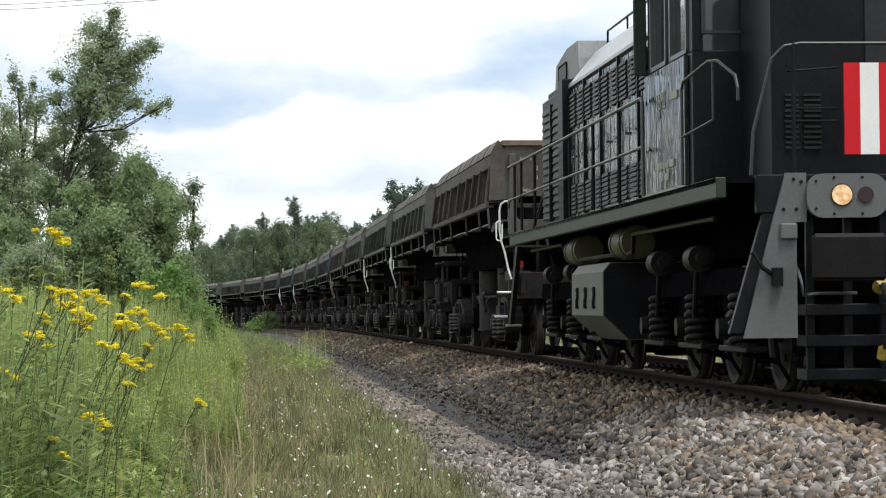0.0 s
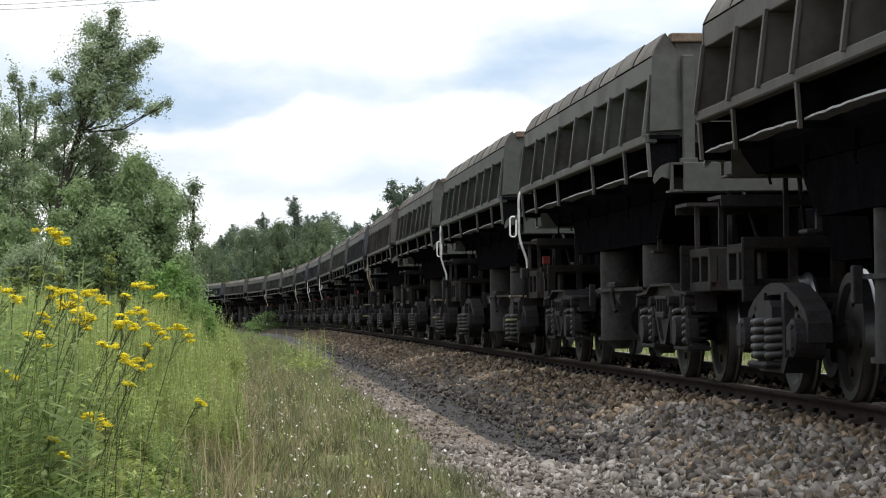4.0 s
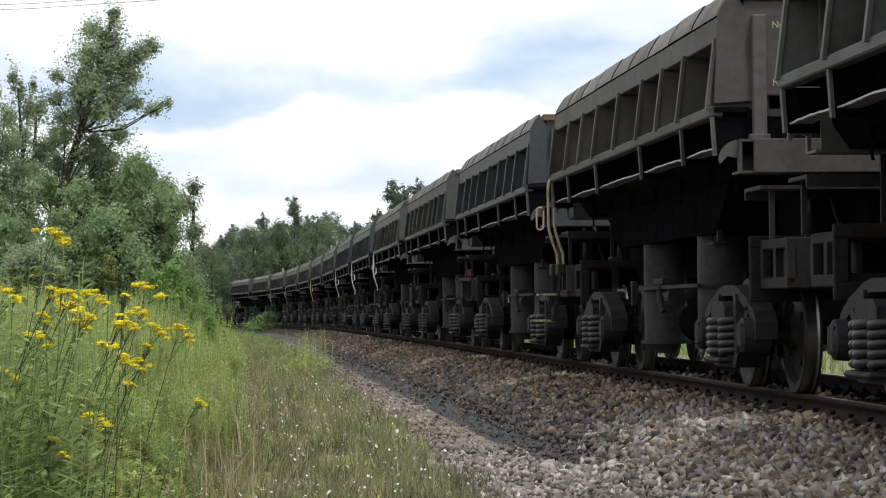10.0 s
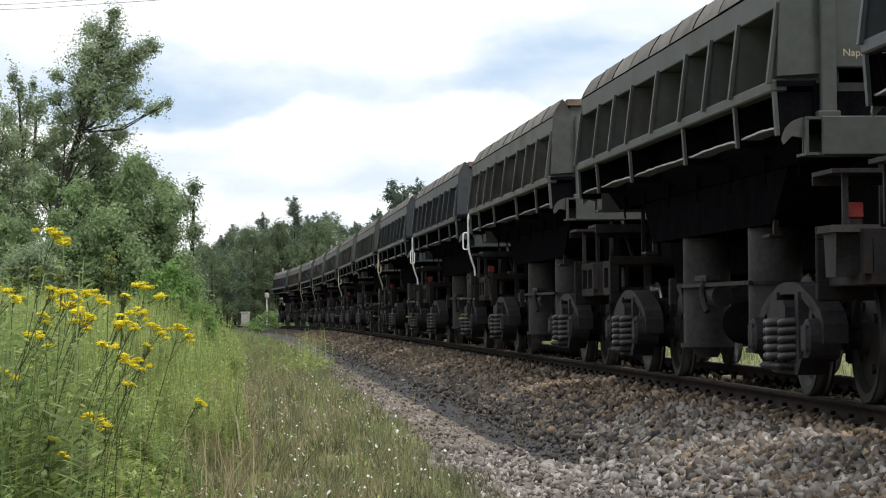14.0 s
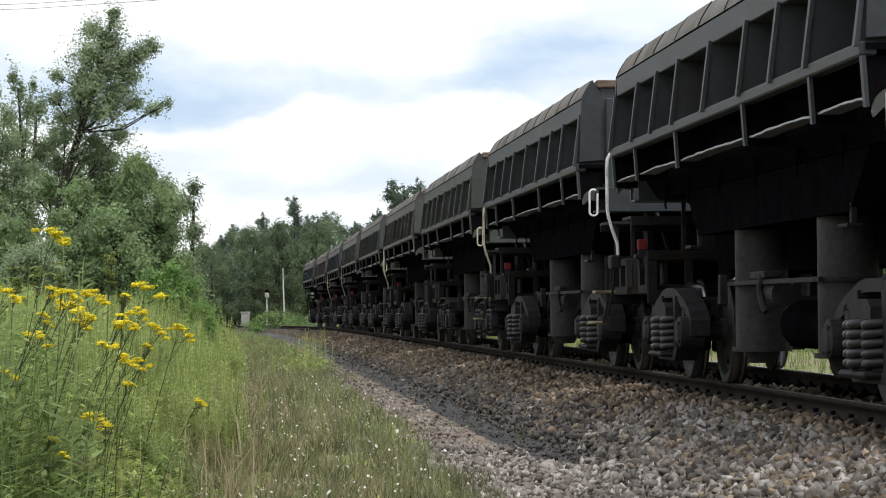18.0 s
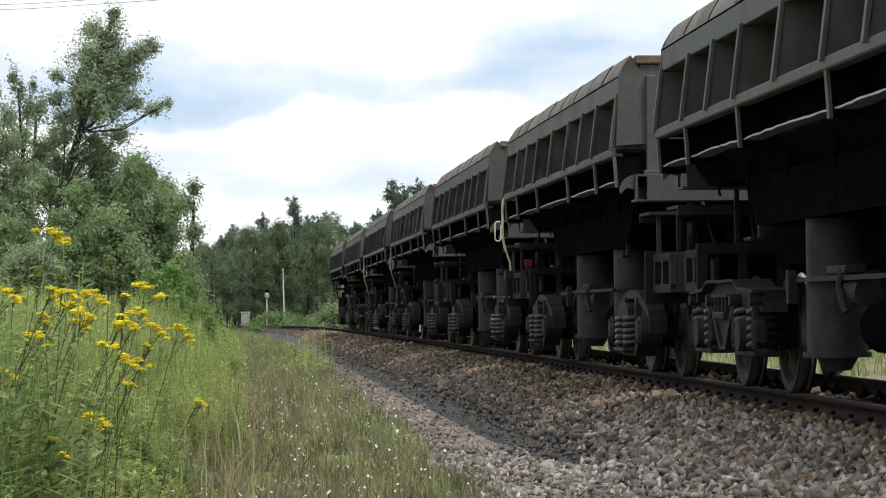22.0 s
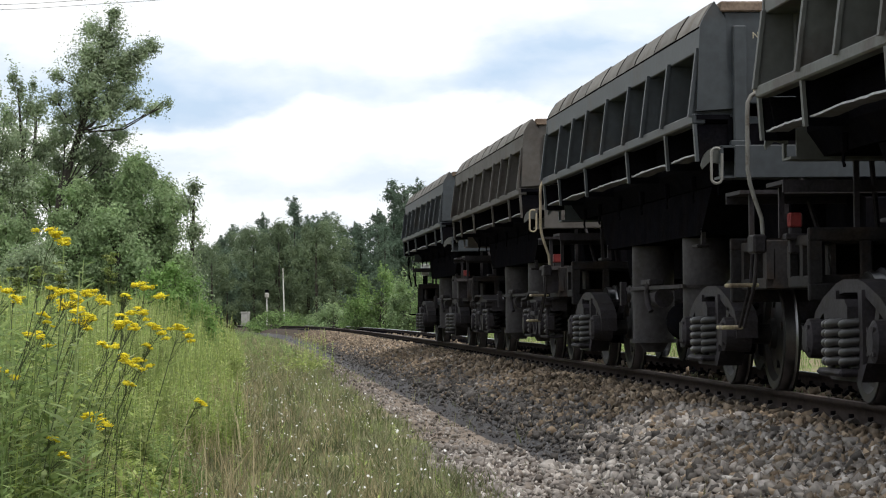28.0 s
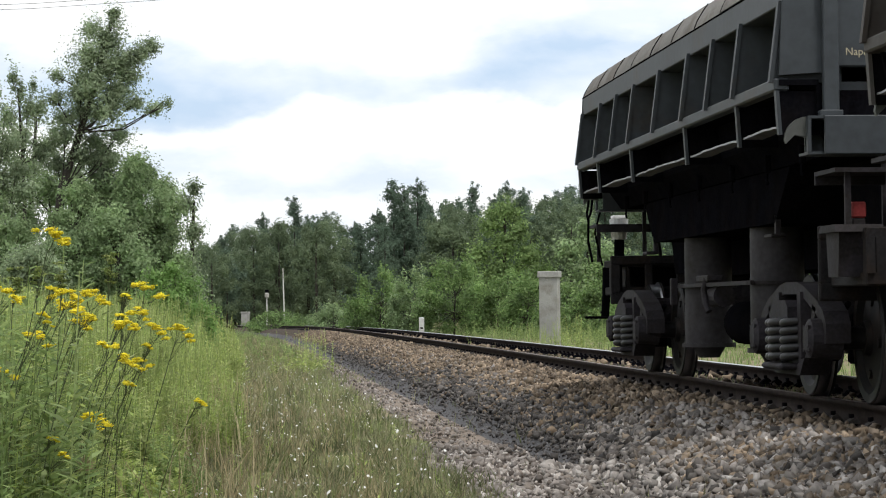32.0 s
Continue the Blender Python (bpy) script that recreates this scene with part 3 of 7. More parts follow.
def cast_bogie(parent, x):
    """A two-axle bogie with cast side frames: an arched top with windows, a spring nest in the middle, rounded axleboxes."""
    bm = bmesh.new()
    box(bm, -0.22, 0.22, -1.0, 1.0, 0.55, 0.8, 0.03)
    cyl(bm, (0, 0, 0.8), (0, 0, 0.95), 0.2)
    bog = part("bogie", bm, M_CAST, parent, "dusty cast steel two-axle bogie")
    bog.location = (x, 0, 0)
    for side in (-1, 1):
        yo, yi = 1.16 * side, 0.98 * side
        bm = bmesh.new()
        # arched top chord with drooping shoulders
        outer = [(-1.20, 0.44), (-1.20, 0.58), (-1.10, 0.67), (-0.86, 0.76), (-0.42, 0.86), (-0.2, 0.885)]
        inner = [(-1.10, 0.44), (-1.10, 0.53), (-1.02, 0.595), (-0.80, 0.67), (-0.42, 0.775), (-0.2, 0.795)]
        outline = outer + [(-a, b) for a, b in outer[::-1]] + [(-a, b) for a, b in inner] + inner[::-1]
        prism(bm, outline, "y", yo, yi)
        for sx in (-1, 1):
            # column beside the springs, slanting strut and the lug between them
            prism(bm, [(sx * 0.33, 0.81), (sx * 0.45, 0.81), (sx * 0.47, 0.24), (sx * 0.36, 0.24)], "y", yo * 1.02, yi)
            prism(bm, [(sx * 0.76, 0.72), (sx * 0.86, 0.69), (sx * 0.68, 0.36), (sx * 0.46, 0.22), (sx * 0.46, 0.32), (sx * 0.60, 0.42)], "y", yo, yi)
            box(bm, sx * 0.86, sx * 1.14, yo * 1.02, yi, 0.35, 0.58, 0.07)
            cyl(bm, (sx * 1.0, 1.02 * side, 0.475), (sx * 1.0, 1.235 * side, 0.475), 0.155, 0.14, 18)
            cyl(bm, (sx * 1.0, 1.235 * side, 0.475), (sx * 1.0, 1.265 * side, 0.475), 0.14, 0.09, 18)
            for a in range(4):
                c = Vector((sx * 1.0 + 0.11 * math.cos(a * math.pi / 2 + 0.8), 1.235 * side, 0.475 + 0.11 * math.sin(a * math.pi / 2 + 0.8)))
                cyl(bm, c, c + Vector((0, 0.028 * side, 0)), 0.018, n=6)
        prism(bm, [(-0.62, 0.33), (-0.46, 0.20), (0.46, 0.20), (0.62, 0.33), (0.46, 0.31), (0.38, 0.28), (-0.38, 0.28), (-0.46, 0.31)], "y", yo * 1.03, yi)
        part("side_frame", bm, M_CAST, bog)
        bm = bmesh.new()
        box(bm, -0.36, 0.36, 1.32 * side, 0.95 * side, 0.235, 0.285, 0.02)
        part("spring_plank", bm, M_CAST, bog)
        bm = bmesh.new()
        prism(bm, [(-0.31, 0.62), (0.31, 0.62), (0.31, 0.70), (0.22, 0.75), (-0.22, 0.75), (-0.31, 0.70)], "y", 1.25 * side, 0.9 * side)
        part("bolster_end", bm, M_CAST, bog)
        for sx, yy in ((-0.20, 1.17), (0.04, 1.20), (0.24, 1.15)):
            bm = bmesh.new()
            coil(bm, sx, yy * side, 0.285, 0.63, 0.115, 0.0315, 5.5, 14)
            cyl(bm, (sx, yy * side, 0.29), (sx, yy * side, 0.62), 0.075, n=10)
            smooth(part("spring", bm, M_SPRING, bog, "oily black coil spring"))
        bm = bmesh.new()
        tube(bm, [(-0.95, 0.94 * side, 0.72), (-0.55, 0.93 * side, 0.60), (0.55, 0.93 * side, 0.60), (0.95, 0.94 * side, 0.72)], 0.022, 6)
        for e in (-1, 1):
            box(bm, e * 0.50 - 0.05, e * 0.50 + 0.05, 0.68 * side, 0.84 * side, 0.28, 0.64, 0.02)
        part("brake_rigging", bm, M_DARK, bog)
    for dx in (-1.0, 1.0):
        ws = wheelset(bog, dx)
        add_wheels(ws, WHEEL_WAGON)
        SPINNING["wagon"].append(ws)
    return bog


def plate_bogie(parent, x):
    """A two-axle bogie with a welded plate frame, a hanging middle gusset and a pair of springs beside each axlebox."""
    bm = bmesh.new()
    box(bm, -0.2, 0.2, -0.95, 0.95, 0.55, 0.85, 0.03)
    bog = part("bogie", bm, M_CAST, parent, "dusty welded bogie with paired springs at each axlebox")
    bog.location = (x, 0, 0)
    for side in (-1, 1):
        bm = bmesh.new()
        yo, yi = 1.12 * side, 0.92 * side
        prism(bm, [(-1.50, 0.66), (-1.50, 0.82), (-0.85, 0.84), (-0.62, 0.91), (0.62, 0.91), (0.85, 0.84), (1.50, 0.82), (1.50, 0.66), (0.75, 0.68), (-0.75, 0.68)], "y", yo, yi)
        prism(bm, [(-1.52, 0.815), (-0.86, 0.838), (-0.63, 0.908), (0.63, 0.908), (0.86, 0.838), (1.52, 0.815), (1.52, 0.84), (0.85, 0.862), (0.62, 0.932), (-0.62, 0.932), (-0.85, 0.862), (-1.52, 0.84)], "y", 1.21 * side, 0.88 * side)
        part("side_frame", bm, M_CAST, bog)
        bm = bmesh.new()
        prism(bm, [(-0.60, 0.72), (0.60, 0.72), (0.42, 0.58), (0.20, 0.40), (0.10, 0.34), (-0.10, 0.34), (-0.20, 0.40), (-0.42, 0.58)], "y", yo * 1.03, yo * 0.99)
        prism(bm, [(-0.52, 0.70), (-0.47, 0.72), (-0.12, 0.40), (-0.05, 0.37), (0.05, 0.37), (0.12, 0.40), (0.47, 0.72), (0.52, 0.70), (0.14, 0.345), (-0.14, 0.345)], "y", yo * 1.06, yo * 1.02)
        part("gusset", bm, M_CAST, bog)
        bm = bmesh.new()
        box(bm, -0.26, 0.26, 1.22 * side, 1.14 * side, 0.60, 0.66, 0.01)
        for e in (-0.26, -0.09, 0.09, 0.26):
            box(bm, e - 0.012, e + 0.012, 1.20 * side, 1.15 * side, 0.66, 0.80)
        box(bm, -0.36, 0.36, 1.21 * side, 1.14 * side, 0.78, 0.81, 0.006)
        part("friction_bracket", bm, M_CAST, bog)
        for sx in (-1, 1):
            bm = bmesh.new()
            box(bm, sx * 0.84, sx * 1.16, 1.18 * side, 0.98 * side, 0.34, 0.62, 0.04)
            cyl(bm, (sx, 1.05 * side, 0.475), (sx, 1.24 * side, 0.475), 0.15, 0.13, 16)
            box(bm, sx * 0.60, sx * 1.40, 1.18 * side, 0.96 * side, 0.30, 0.345, 0.012)
            part("axlebox", bm, M_CAST, bog)
            for e in (0.56, 1.44):
                bm = bmesh.new()
                tube(bm, [(sx * e, 1.16 * side, 0.80), (sx * e, 1.18 * side, 0.62), (sx * (e + 0.02), 1.18 * side, 0.36)], 0.028, 6)
                cyl(bm, (sx * e, 1.10 * side, 0.76), (sx * e, 1.22 * side, 0.76), 0.05, n=10)
                box(bm, sx * e - 0.055, sx * e + 0.055, 1.20 * side, 1.08 * side, 0.40, 0.60, 0.02)
                part("damper_link", bm, M_CAST, bog)
        for sx in (-1.27, -0.73, 0.73, 1.27):
            bm = bmesh.new()
            coil(bm, sx, 1.08 * side, 0.345, 0.68, 0.105, 0.028, 5)
            cyl(bm, (sx, 1.08 * side, 0.345), (sx, 1.08 * side, 0.68), 0.06, n=8)
            smooth(part("spring", bm, M_SPRING, bog, "oily black coil spring"))
    for dx in (-1.0, 1.0):
        ws = wheelset(bog, dx)
        add_wheels(ws, WHEEL_WAGON)
        SPINNING["wagon"].append(ws)
    return bog


def cap_section(k):
    """Points of the rounded rim over a side, k of the way in."""
    return -1.465 + 0.12 * k, 3.021 + 0.212 * k ** 0.78


RIBS = (-5.45, -3.94, -2.76, -1.56, 0.0, 1.56, 2.76, 3.94, 5.45)
LOWER = (0, 1, 3, 5, 7, 8)


def build_wagon(bogie):
    w = new("dump_wagon")
    # tub: recessed walls and floor
    bm = bmesh.new()
    prism(bm, [(-1.10, 3.0), (-1.10, 2.22), (1.10, 2.22), (1.10, 3.0), (1.04, 3.0), (1.04, 2.28), (-1.04, 2.28), (-1.04, 3.0)], "x", -HALF + 0.06, HALF - 0.06)
    part("tub", bm, M_BODY, w)
    # underside of the tub, coloured as dark as the shade beneath it
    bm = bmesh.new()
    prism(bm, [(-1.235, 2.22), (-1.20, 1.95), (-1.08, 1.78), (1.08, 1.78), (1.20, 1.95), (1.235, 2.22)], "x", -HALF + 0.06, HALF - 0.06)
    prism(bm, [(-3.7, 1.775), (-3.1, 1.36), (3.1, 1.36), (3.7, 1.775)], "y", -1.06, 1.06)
    part("underside", bm, M_DARK, w, "sooty underside of the tub, its shade in the black colour")
    bm = bmesh.new()
    prism(bm, [(-1.02, 3.12), (-0.9, 3.19), (-0.5, 3.24), (0.1, 3.26), (0.7, 3.23), (1.02, 3.12), (1.02, 2.6), (-1.02, 2.6)], "x", -HALF + 0.12, HALF - 0.12)
    part("sand_load", bm, M_SAND, w, "damp yellow sand filling the tub")
    dent = random.Random(31)
    for sd in (-1, 1):
        bm = bmesh.new()
        box(bm, -HALF, HALF, sd * 1.465, sd * 1.10, 2.822, 3.016, 0.008)
        part("upper_band", bm, M_BODY, w)
        bm = bmesh.new()
        prism(bm, [(sd * 1.466, 3.008), (sd * 1.471, 3.010), (sd * 1.471, 3.020), (sd * 1.40, 3.026), (sd * 1.40, 3.008)], "x", -HALF, HALF)
        part("cap_seam", bm, M_DARK, w)
        bm = bmesh.new()
        box(bm, -HALF - 0.01, HALF + 0.01, sd * 1.535, sd * 1.425, 2.213, 2.30, 0.012)
        part("lip_rail", bm, M_BODY, w)
        # recess floor in black: the shade behind the lip is painted on
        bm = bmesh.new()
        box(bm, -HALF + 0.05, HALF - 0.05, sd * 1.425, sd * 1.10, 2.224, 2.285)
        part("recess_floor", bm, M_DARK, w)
        n = 9
        for i in range(n):
            bm = bmesh.new()
            x0, x1 = -HALF + 2 * HALF * i / n, -HALF + 2 * HALF * (i + 1) / n
            lift = 0.005 * (i % 2) + dent.uniform(-0.004, 0.004)
            outline = [(sd * -p[0], p[1] + lift) for p in (cap_section(k / 5) for k in range(6))] + [(sd * 1.28, 3.20 + lift), (sd * 1.16, 3.10 + lift), (sd * 1.10, 3.021 + lift)]
            # the end plates are rounded down towards the wagon's ends
            a, b = x0 + 0.008, x1 - 0.008
            prism(bm, outline, "x", a + (0.0 if i else 0.10), b - (0.10 if i == n - 1 else 0.0))
            for e, xx in ((-1, a), (1, b)):
                if (e < 0 and i == 0) or (e > 0 and i == n - 1):
                    prism(bm, [(y, 3.021 + lift + (z - 3.021 - lift) * 0.55) for y, z in outline], "x", xx, xx - e * 0.10)
            part("cap_plate", bm, M_CAP, w, "pale rounded cap plate, top light in its colour")
            if i:
                bm = bmesh.new()
                seam = [(sd * (-p[0] + 0.004), p[1] + 0.006) for p in (cap_section(k / 5) for k in range(6))]
                prism(bm, seam + [(sd * 1.3, 3.2), (sd * 1.35, 3.06)], "x", x0 - 0.009, x0 + 0.009)
                part("cap_strap", bm, M_DARK, w)
        for x in RIBS:
            e = 0.0 if abs(x) < 5 else (-0.02 if x > 0 else 0.02)
            bm = bmesh.new()
            # a tapered rib that flares out towards its foot
            prism(bm, [(sd * 1.10, 2.84), (sd * 1.475, 2.84), (sd * 1.545, 2.274), (sd * 1.10, 2.274)], "x", x + e - 0.012, x + e + 0.012)
            prism(bm, [(sd * 1.465, 2.842), (sd * 1.492, 2.842), (sd * 1.565, 2.274), (sd * 1.535, 2.274)], "x", x + e - 0.034, x + e + 0.034)
            part("rib", bm, M_BODY, w)
        for k in LOWER:
            x = RIBS[k]
            bm = bmesh.new()
            prism(bm, [(sd * 1.50, 2.213), (sd * 1.525, 2.213), (sd * 1.505, 1.905), (sd * 1.48, 1.905)], "x", x - 0.035, x + 0.035)
            part("lower_rib", bm, M_BODY, w)
            # web of the same rib, blackened to carry the shade of the bay
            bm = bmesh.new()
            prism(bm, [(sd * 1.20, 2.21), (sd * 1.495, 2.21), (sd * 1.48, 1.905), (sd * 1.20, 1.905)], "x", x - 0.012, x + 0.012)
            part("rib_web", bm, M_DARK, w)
        for a, b in zip(LOWER, LOWER[1:]):
            xa, xb = RIBS[a] + 0.05, RIBS[b] - 0.05
            bm = bmesh.new()
            seg = 14
            top, bot = [], []
            for i in range(seg + 1):
                f = i / seg
                sag = 0.012 * (1 - (2 * f - 1) ** 2) + dent.uniform(-0.004, 0.004)
                x = xa + (xb - xa) * f
                top.append((x, 1.972 + sag))
                bot.append((x, 1.958 + sag + dent.uniform(-0.002, 0.002)))
            prism(bm, top + bot[::-1], "y", sd * 1.475, sd * 1.33)
            part("flange", bm, M_EDGE, w, "bright dented bottom flange with its highlight in the colour")
        # end plates of the tipping side, facing along the train
        for e in (-1, 1):
            bm = bmesh.new()
            arc = [(sd * -p[0], 3.02 + (p[1] - 3.02) * 0.97) for p in (cap_section(k / 6) for k in range(7))]
            prism(bm, [(sd * 1.50, 2.32), (sd * 1.47, 2.95)] + arc + [(sd * 1.30, 3.16), (sd * 1.25, 3.08), (sd * 1.245, 2.70), (sd * 1.20, 2.60), (sd * 1.19, 2.34)], "x", e * (HALF - 0.02), e * (HALF + 0.03))
            part("end_plate", bm, M_BODY, w)
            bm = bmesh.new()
            # open box corner under the end plate, black for the shade inside it
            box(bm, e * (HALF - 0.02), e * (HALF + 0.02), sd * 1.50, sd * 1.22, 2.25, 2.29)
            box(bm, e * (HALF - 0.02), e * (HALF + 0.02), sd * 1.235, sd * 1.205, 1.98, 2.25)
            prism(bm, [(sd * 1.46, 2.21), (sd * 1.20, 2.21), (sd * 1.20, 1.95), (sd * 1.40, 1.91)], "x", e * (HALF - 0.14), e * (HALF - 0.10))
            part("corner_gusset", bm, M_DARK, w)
            bm = bmesh.new()
            # curved bracket from the headstock out to the tub's corner
            pts = [(sd * (1.30 + 0.17 * math.sin(a)), 1.87 + 0.16 * math.cos(a)) for a in (math.pi / 2 * k / 6 for k in range(7))]
            prism(bm, pts + [(sd * 1.46, 1.84), (sd * 1.40, 1.90), (sd * 1.30, 1.88)], "x", e * (HALF + 0.0), e * (HALF + 0.05))
            part("corner_bracket", bm, M_BODY, w)
            bm = bmesh.new()
            box(bm, e * (HALF + 0.02), e * (HALF + 0.10), sd * 1.20, sd * 1.09, 2.02, 3.02, 0.01)
            box(bm, e * (HALF + 0.02), e * (HALF + 0.12), sd * 1.23, sd * 1.07, 2.02, 2.07, 0.005)
            part("stanchion", bm, M_BODY, w)
    for e in (-1, 1):
        bm = bmesh.new()
        box(bm, e * (HALF - 0.08), e * (HALF + 0.02), -1.26, 1.26, 2.38, 3.14, 0.01)
        part("end_wall", bm, M_BODY, w)
        bm = bmesh.new()
        box(bm, e * (HALF - 0.10), e * (HALF + 0.05), -1.30, 1.30, 3.14, 3.225, 0.012)
        part("top_beam", bm, M_RUSTDUST, w, "rusty sand-dusted beam on the end wall")
        bm = bmesh.new()
        # headstock: a channel across the end, with hollow ends
        box(bm, e * (HALF + 0.12), e * (HALF + 0.16), -1.21, 1.21, 1.76, 2.03, 0.006)
        for y in (-1.31, 1.31):
            box(bm, e * (HALF + 0.06), e * (HALF + 0.12), y - 0.012, y + 0.012, 1.77, 2.02)
        box(bm, e * (HALF - 0.20), e * (HALF + 0.12), -1.32, 1.32, 1.76, 1.78)
        box(bm, e * (HALF - 0.20), e * (HALF + 0.12), -1.32, 1.32, 2.01, 2.03)
        box(bm, e * (HALF - 0.20), e * (HALF - 0.17), -1.28, 1.28, 1.78, 2.01)
        part("headstock", bm, M_BODY, w, "grey steel channel across the wagon end")
        bm = bmesh.new()
        box(bm, e * (HALF + 0.2), e * (HALF + 0.85), -1.3, 1.3, 1.60, 1.63)
        box(bm, e * (HALF + 0.2), e * (HALF + 0.24), -1.3, 1.3, 1.54, 1.60)
        for y in (-1.2, 1.2):
            box(bm, e * (HALF + 0.76), e * (HALF + 0.8), y - 0.02, y + 0.02, 1.22, 1.6)
        part("end_platform", bm, M_CAST, w)
        for y in (-1, 1):
            bm = bmesh.new()
            tube(bm, [(e * (HALF + 0.12), y * 0.66, 1.77), (e * (HALF + 0.4), y * 0.55, 1.22)], 0.022, 6)
            part("end_stay", bm, M_CAST, w)
            bm = bmesh.new()
            box(bm, e * (HALF + 0.1) - 0.02, e * (HALF + 0.1) + 0.02, y * 0.78 - 0.02, y * 0.78 + 0.02, 1.22, 1.77)
            part("end_post", bm, M_CAST, w)
        bm = bmesh.new()
        # lower end frame: a box with two deep openings each side
        for z0, z1 in ((0.84, 0.93), (1.15, 1.23)):
            box(bm, e * (HALF - 0.12), e * (HALF + 0.95), -1.12, 1.12, z0, z1, 0.01)
        for x in (-0.10, 0.40, 0.86):
            for y in (-1.09, 1.09):
                box(bm, e * (HALF + x), e * (HALF + x + 0.11), y - 0.03, y + 0.03, 0.92, 1.16)
        box(bm, e * (HALF + 0.85), e * (HALF + 0.95), -1.05, 1.05, 0.92, 1.16)
        for y in (-1.0, 1.0):
            box(bm, e * (HALF - 0.10), e * (HALF + 0.86), y - 0.02, y + 0.02, 0.92, 1.16)
        part("end_frame", bm, M_ENDFRAME, w)
        for y in (-1, 1):
            # cross plate with two openings behind the bogie
            bm = bmesh.new()
            for z0, z1 in ((0.74, 0.87), (1.17, 1.27)):
                box(bm, e * (HALF - 0.19), e * (HALF - 0.13), y * 1.20, y * 0.34, z0, z1, 0.012)
            for y0, y1 in ((1.20, 1.09), (0.82, 0.73), (0.47, 0.34)):
                box(bm, e * (HALF - 0.185), e * (HALF - 0.135), y * y0, y * y1, 0.86, 1.18, 0.012)
            part("cross_plate", bm, M_ENDFRAME, w)
        bm = bmesh.new()
        box(bm, e * (HALF + 0.9), e * (HALF + 1.25), -0.16, 0.16, 0.92, 1.18, 0.03)
        box(bm, e * (HALF + 1.2), e * (HALF + 1.36), -0.22, 0.14, 0.88, 1.22, 0.04)
        part("coupler", bm, M_DARK, w)
        bm = bmesh.new()
        tube(bm, [(e * (HALF + 0.9), -0.45, 0.9), (e * (HALF + 1.05), -0.45, 0.72), (e * (HALF + 1.2), -0.42, 0.62), (e * (HALF + 1.35), -0.4, 0.6)], 0.03)
        part("brake_hose", bm, M_RUBBER, w)
        bm = bmesh.new()
        box(bm, e * 3.05, e * 3.35, -1.14, -1.02, 1.24, 1.27, 0.008)
        box(bm, e * 3.08, e * 3.14, -1.06, -1.02, 1.27, 1.42)
        part("tipping_valve", bm, M_CAST, w)
    # centre sill and bolsters, near black with the shade in their colour
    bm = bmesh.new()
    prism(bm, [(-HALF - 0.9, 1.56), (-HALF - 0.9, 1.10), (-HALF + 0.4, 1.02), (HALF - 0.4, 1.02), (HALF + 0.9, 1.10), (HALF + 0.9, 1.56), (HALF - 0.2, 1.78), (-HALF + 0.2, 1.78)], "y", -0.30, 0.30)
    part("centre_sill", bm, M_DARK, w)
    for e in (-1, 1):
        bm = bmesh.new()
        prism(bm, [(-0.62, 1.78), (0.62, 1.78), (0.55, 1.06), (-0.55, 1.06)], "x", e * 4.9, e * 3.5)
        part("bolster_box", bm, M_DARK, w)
    # hinge lugs in the same black, which carries the tub's shade
    for x in (-4.2, -2.9, -1.3, 0.3, 1.9, 3.4, 4.7):
        for sd in (-1, 1):
            bm = bmesh.new()
            box(bm, x - 0.025, x + 0.025, sd * 1.20, sd * 1.15, 1.74, 1.88, 0.01)
            tube(bm, [(x, sd * 1.175, 1.76), (x, sd * 1.185, 1.69), (x + 0.03, sd * 1.18, 1.65)], 0.012, 5)
            part("hinge_lug", bm, M_DARK, w)
    for sd in (-1, 1):
        for x in (-1.42, 1.88):
            bm = bmesh.new()
            cyl(bm, (x, sd * 0.80, 0.36), (x, sd * 0.80, 1.45), 0.225, n=28)
            cyl(bm, (x, sd * 0.80, 0.32), (x, sd * 0.80, 0.36), 0.255, n=28)
            cyl(bm, (x, sd * 0.80, 0.22), (x, sd * 0.80, 0.32), 0.10, 0.16, n=16)
            c = smooth(part("tipping_cylinder", bm, M_CYL, w, "dusty grey tipping cylinder"))
            bm = bmesh.new()
            cyl(bm, (x, sd * 0.80, 0.885), (x, sd * 0.80, 0.915), 0.27, n=28)
            part("collar", bm, M_CAST, c)
        bm = bmesh.new()
        box(bm, -1.95, 2.05, sd * 1.06, sd * 1.03, 0.885, 0.92)
        box(bm, -1.75, -1.66, sd * 1.12, sd * 1.05, 0.72, 0.98, 0.01)
        part("brake_rod", bm, M_CAST, w)
        bm = bmesh.new()
        box(bm, -0.55, 0.05, sd * 1.07, sd * 0.92, 0.93, 0.99, 0.01)
        tube(bm, [(-0.1, sd * 1.05, 0.96), (-0.08, sd * 1.08, 0.84), (-0.02, sd * 1.07, 0.72), (0.02, sd * 1.05, 0.66)], 0.03, 8)
        cyl(bm, (-0.15, sd * 0.95, 0.80), (0.25, sd * 0.95, 0.80), 0.10, n=16)
        part("brake_cylinder", bm, M_CAST, w)
    # air tanks, also in the black that includes the shade
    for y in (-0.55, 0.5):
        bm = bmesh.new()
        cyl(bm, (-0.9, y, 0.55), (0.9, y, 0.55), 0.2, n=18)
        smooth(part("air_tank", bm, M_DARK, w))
    bogie(w, -4.15)
    bogie(w, 4.15)
    return w


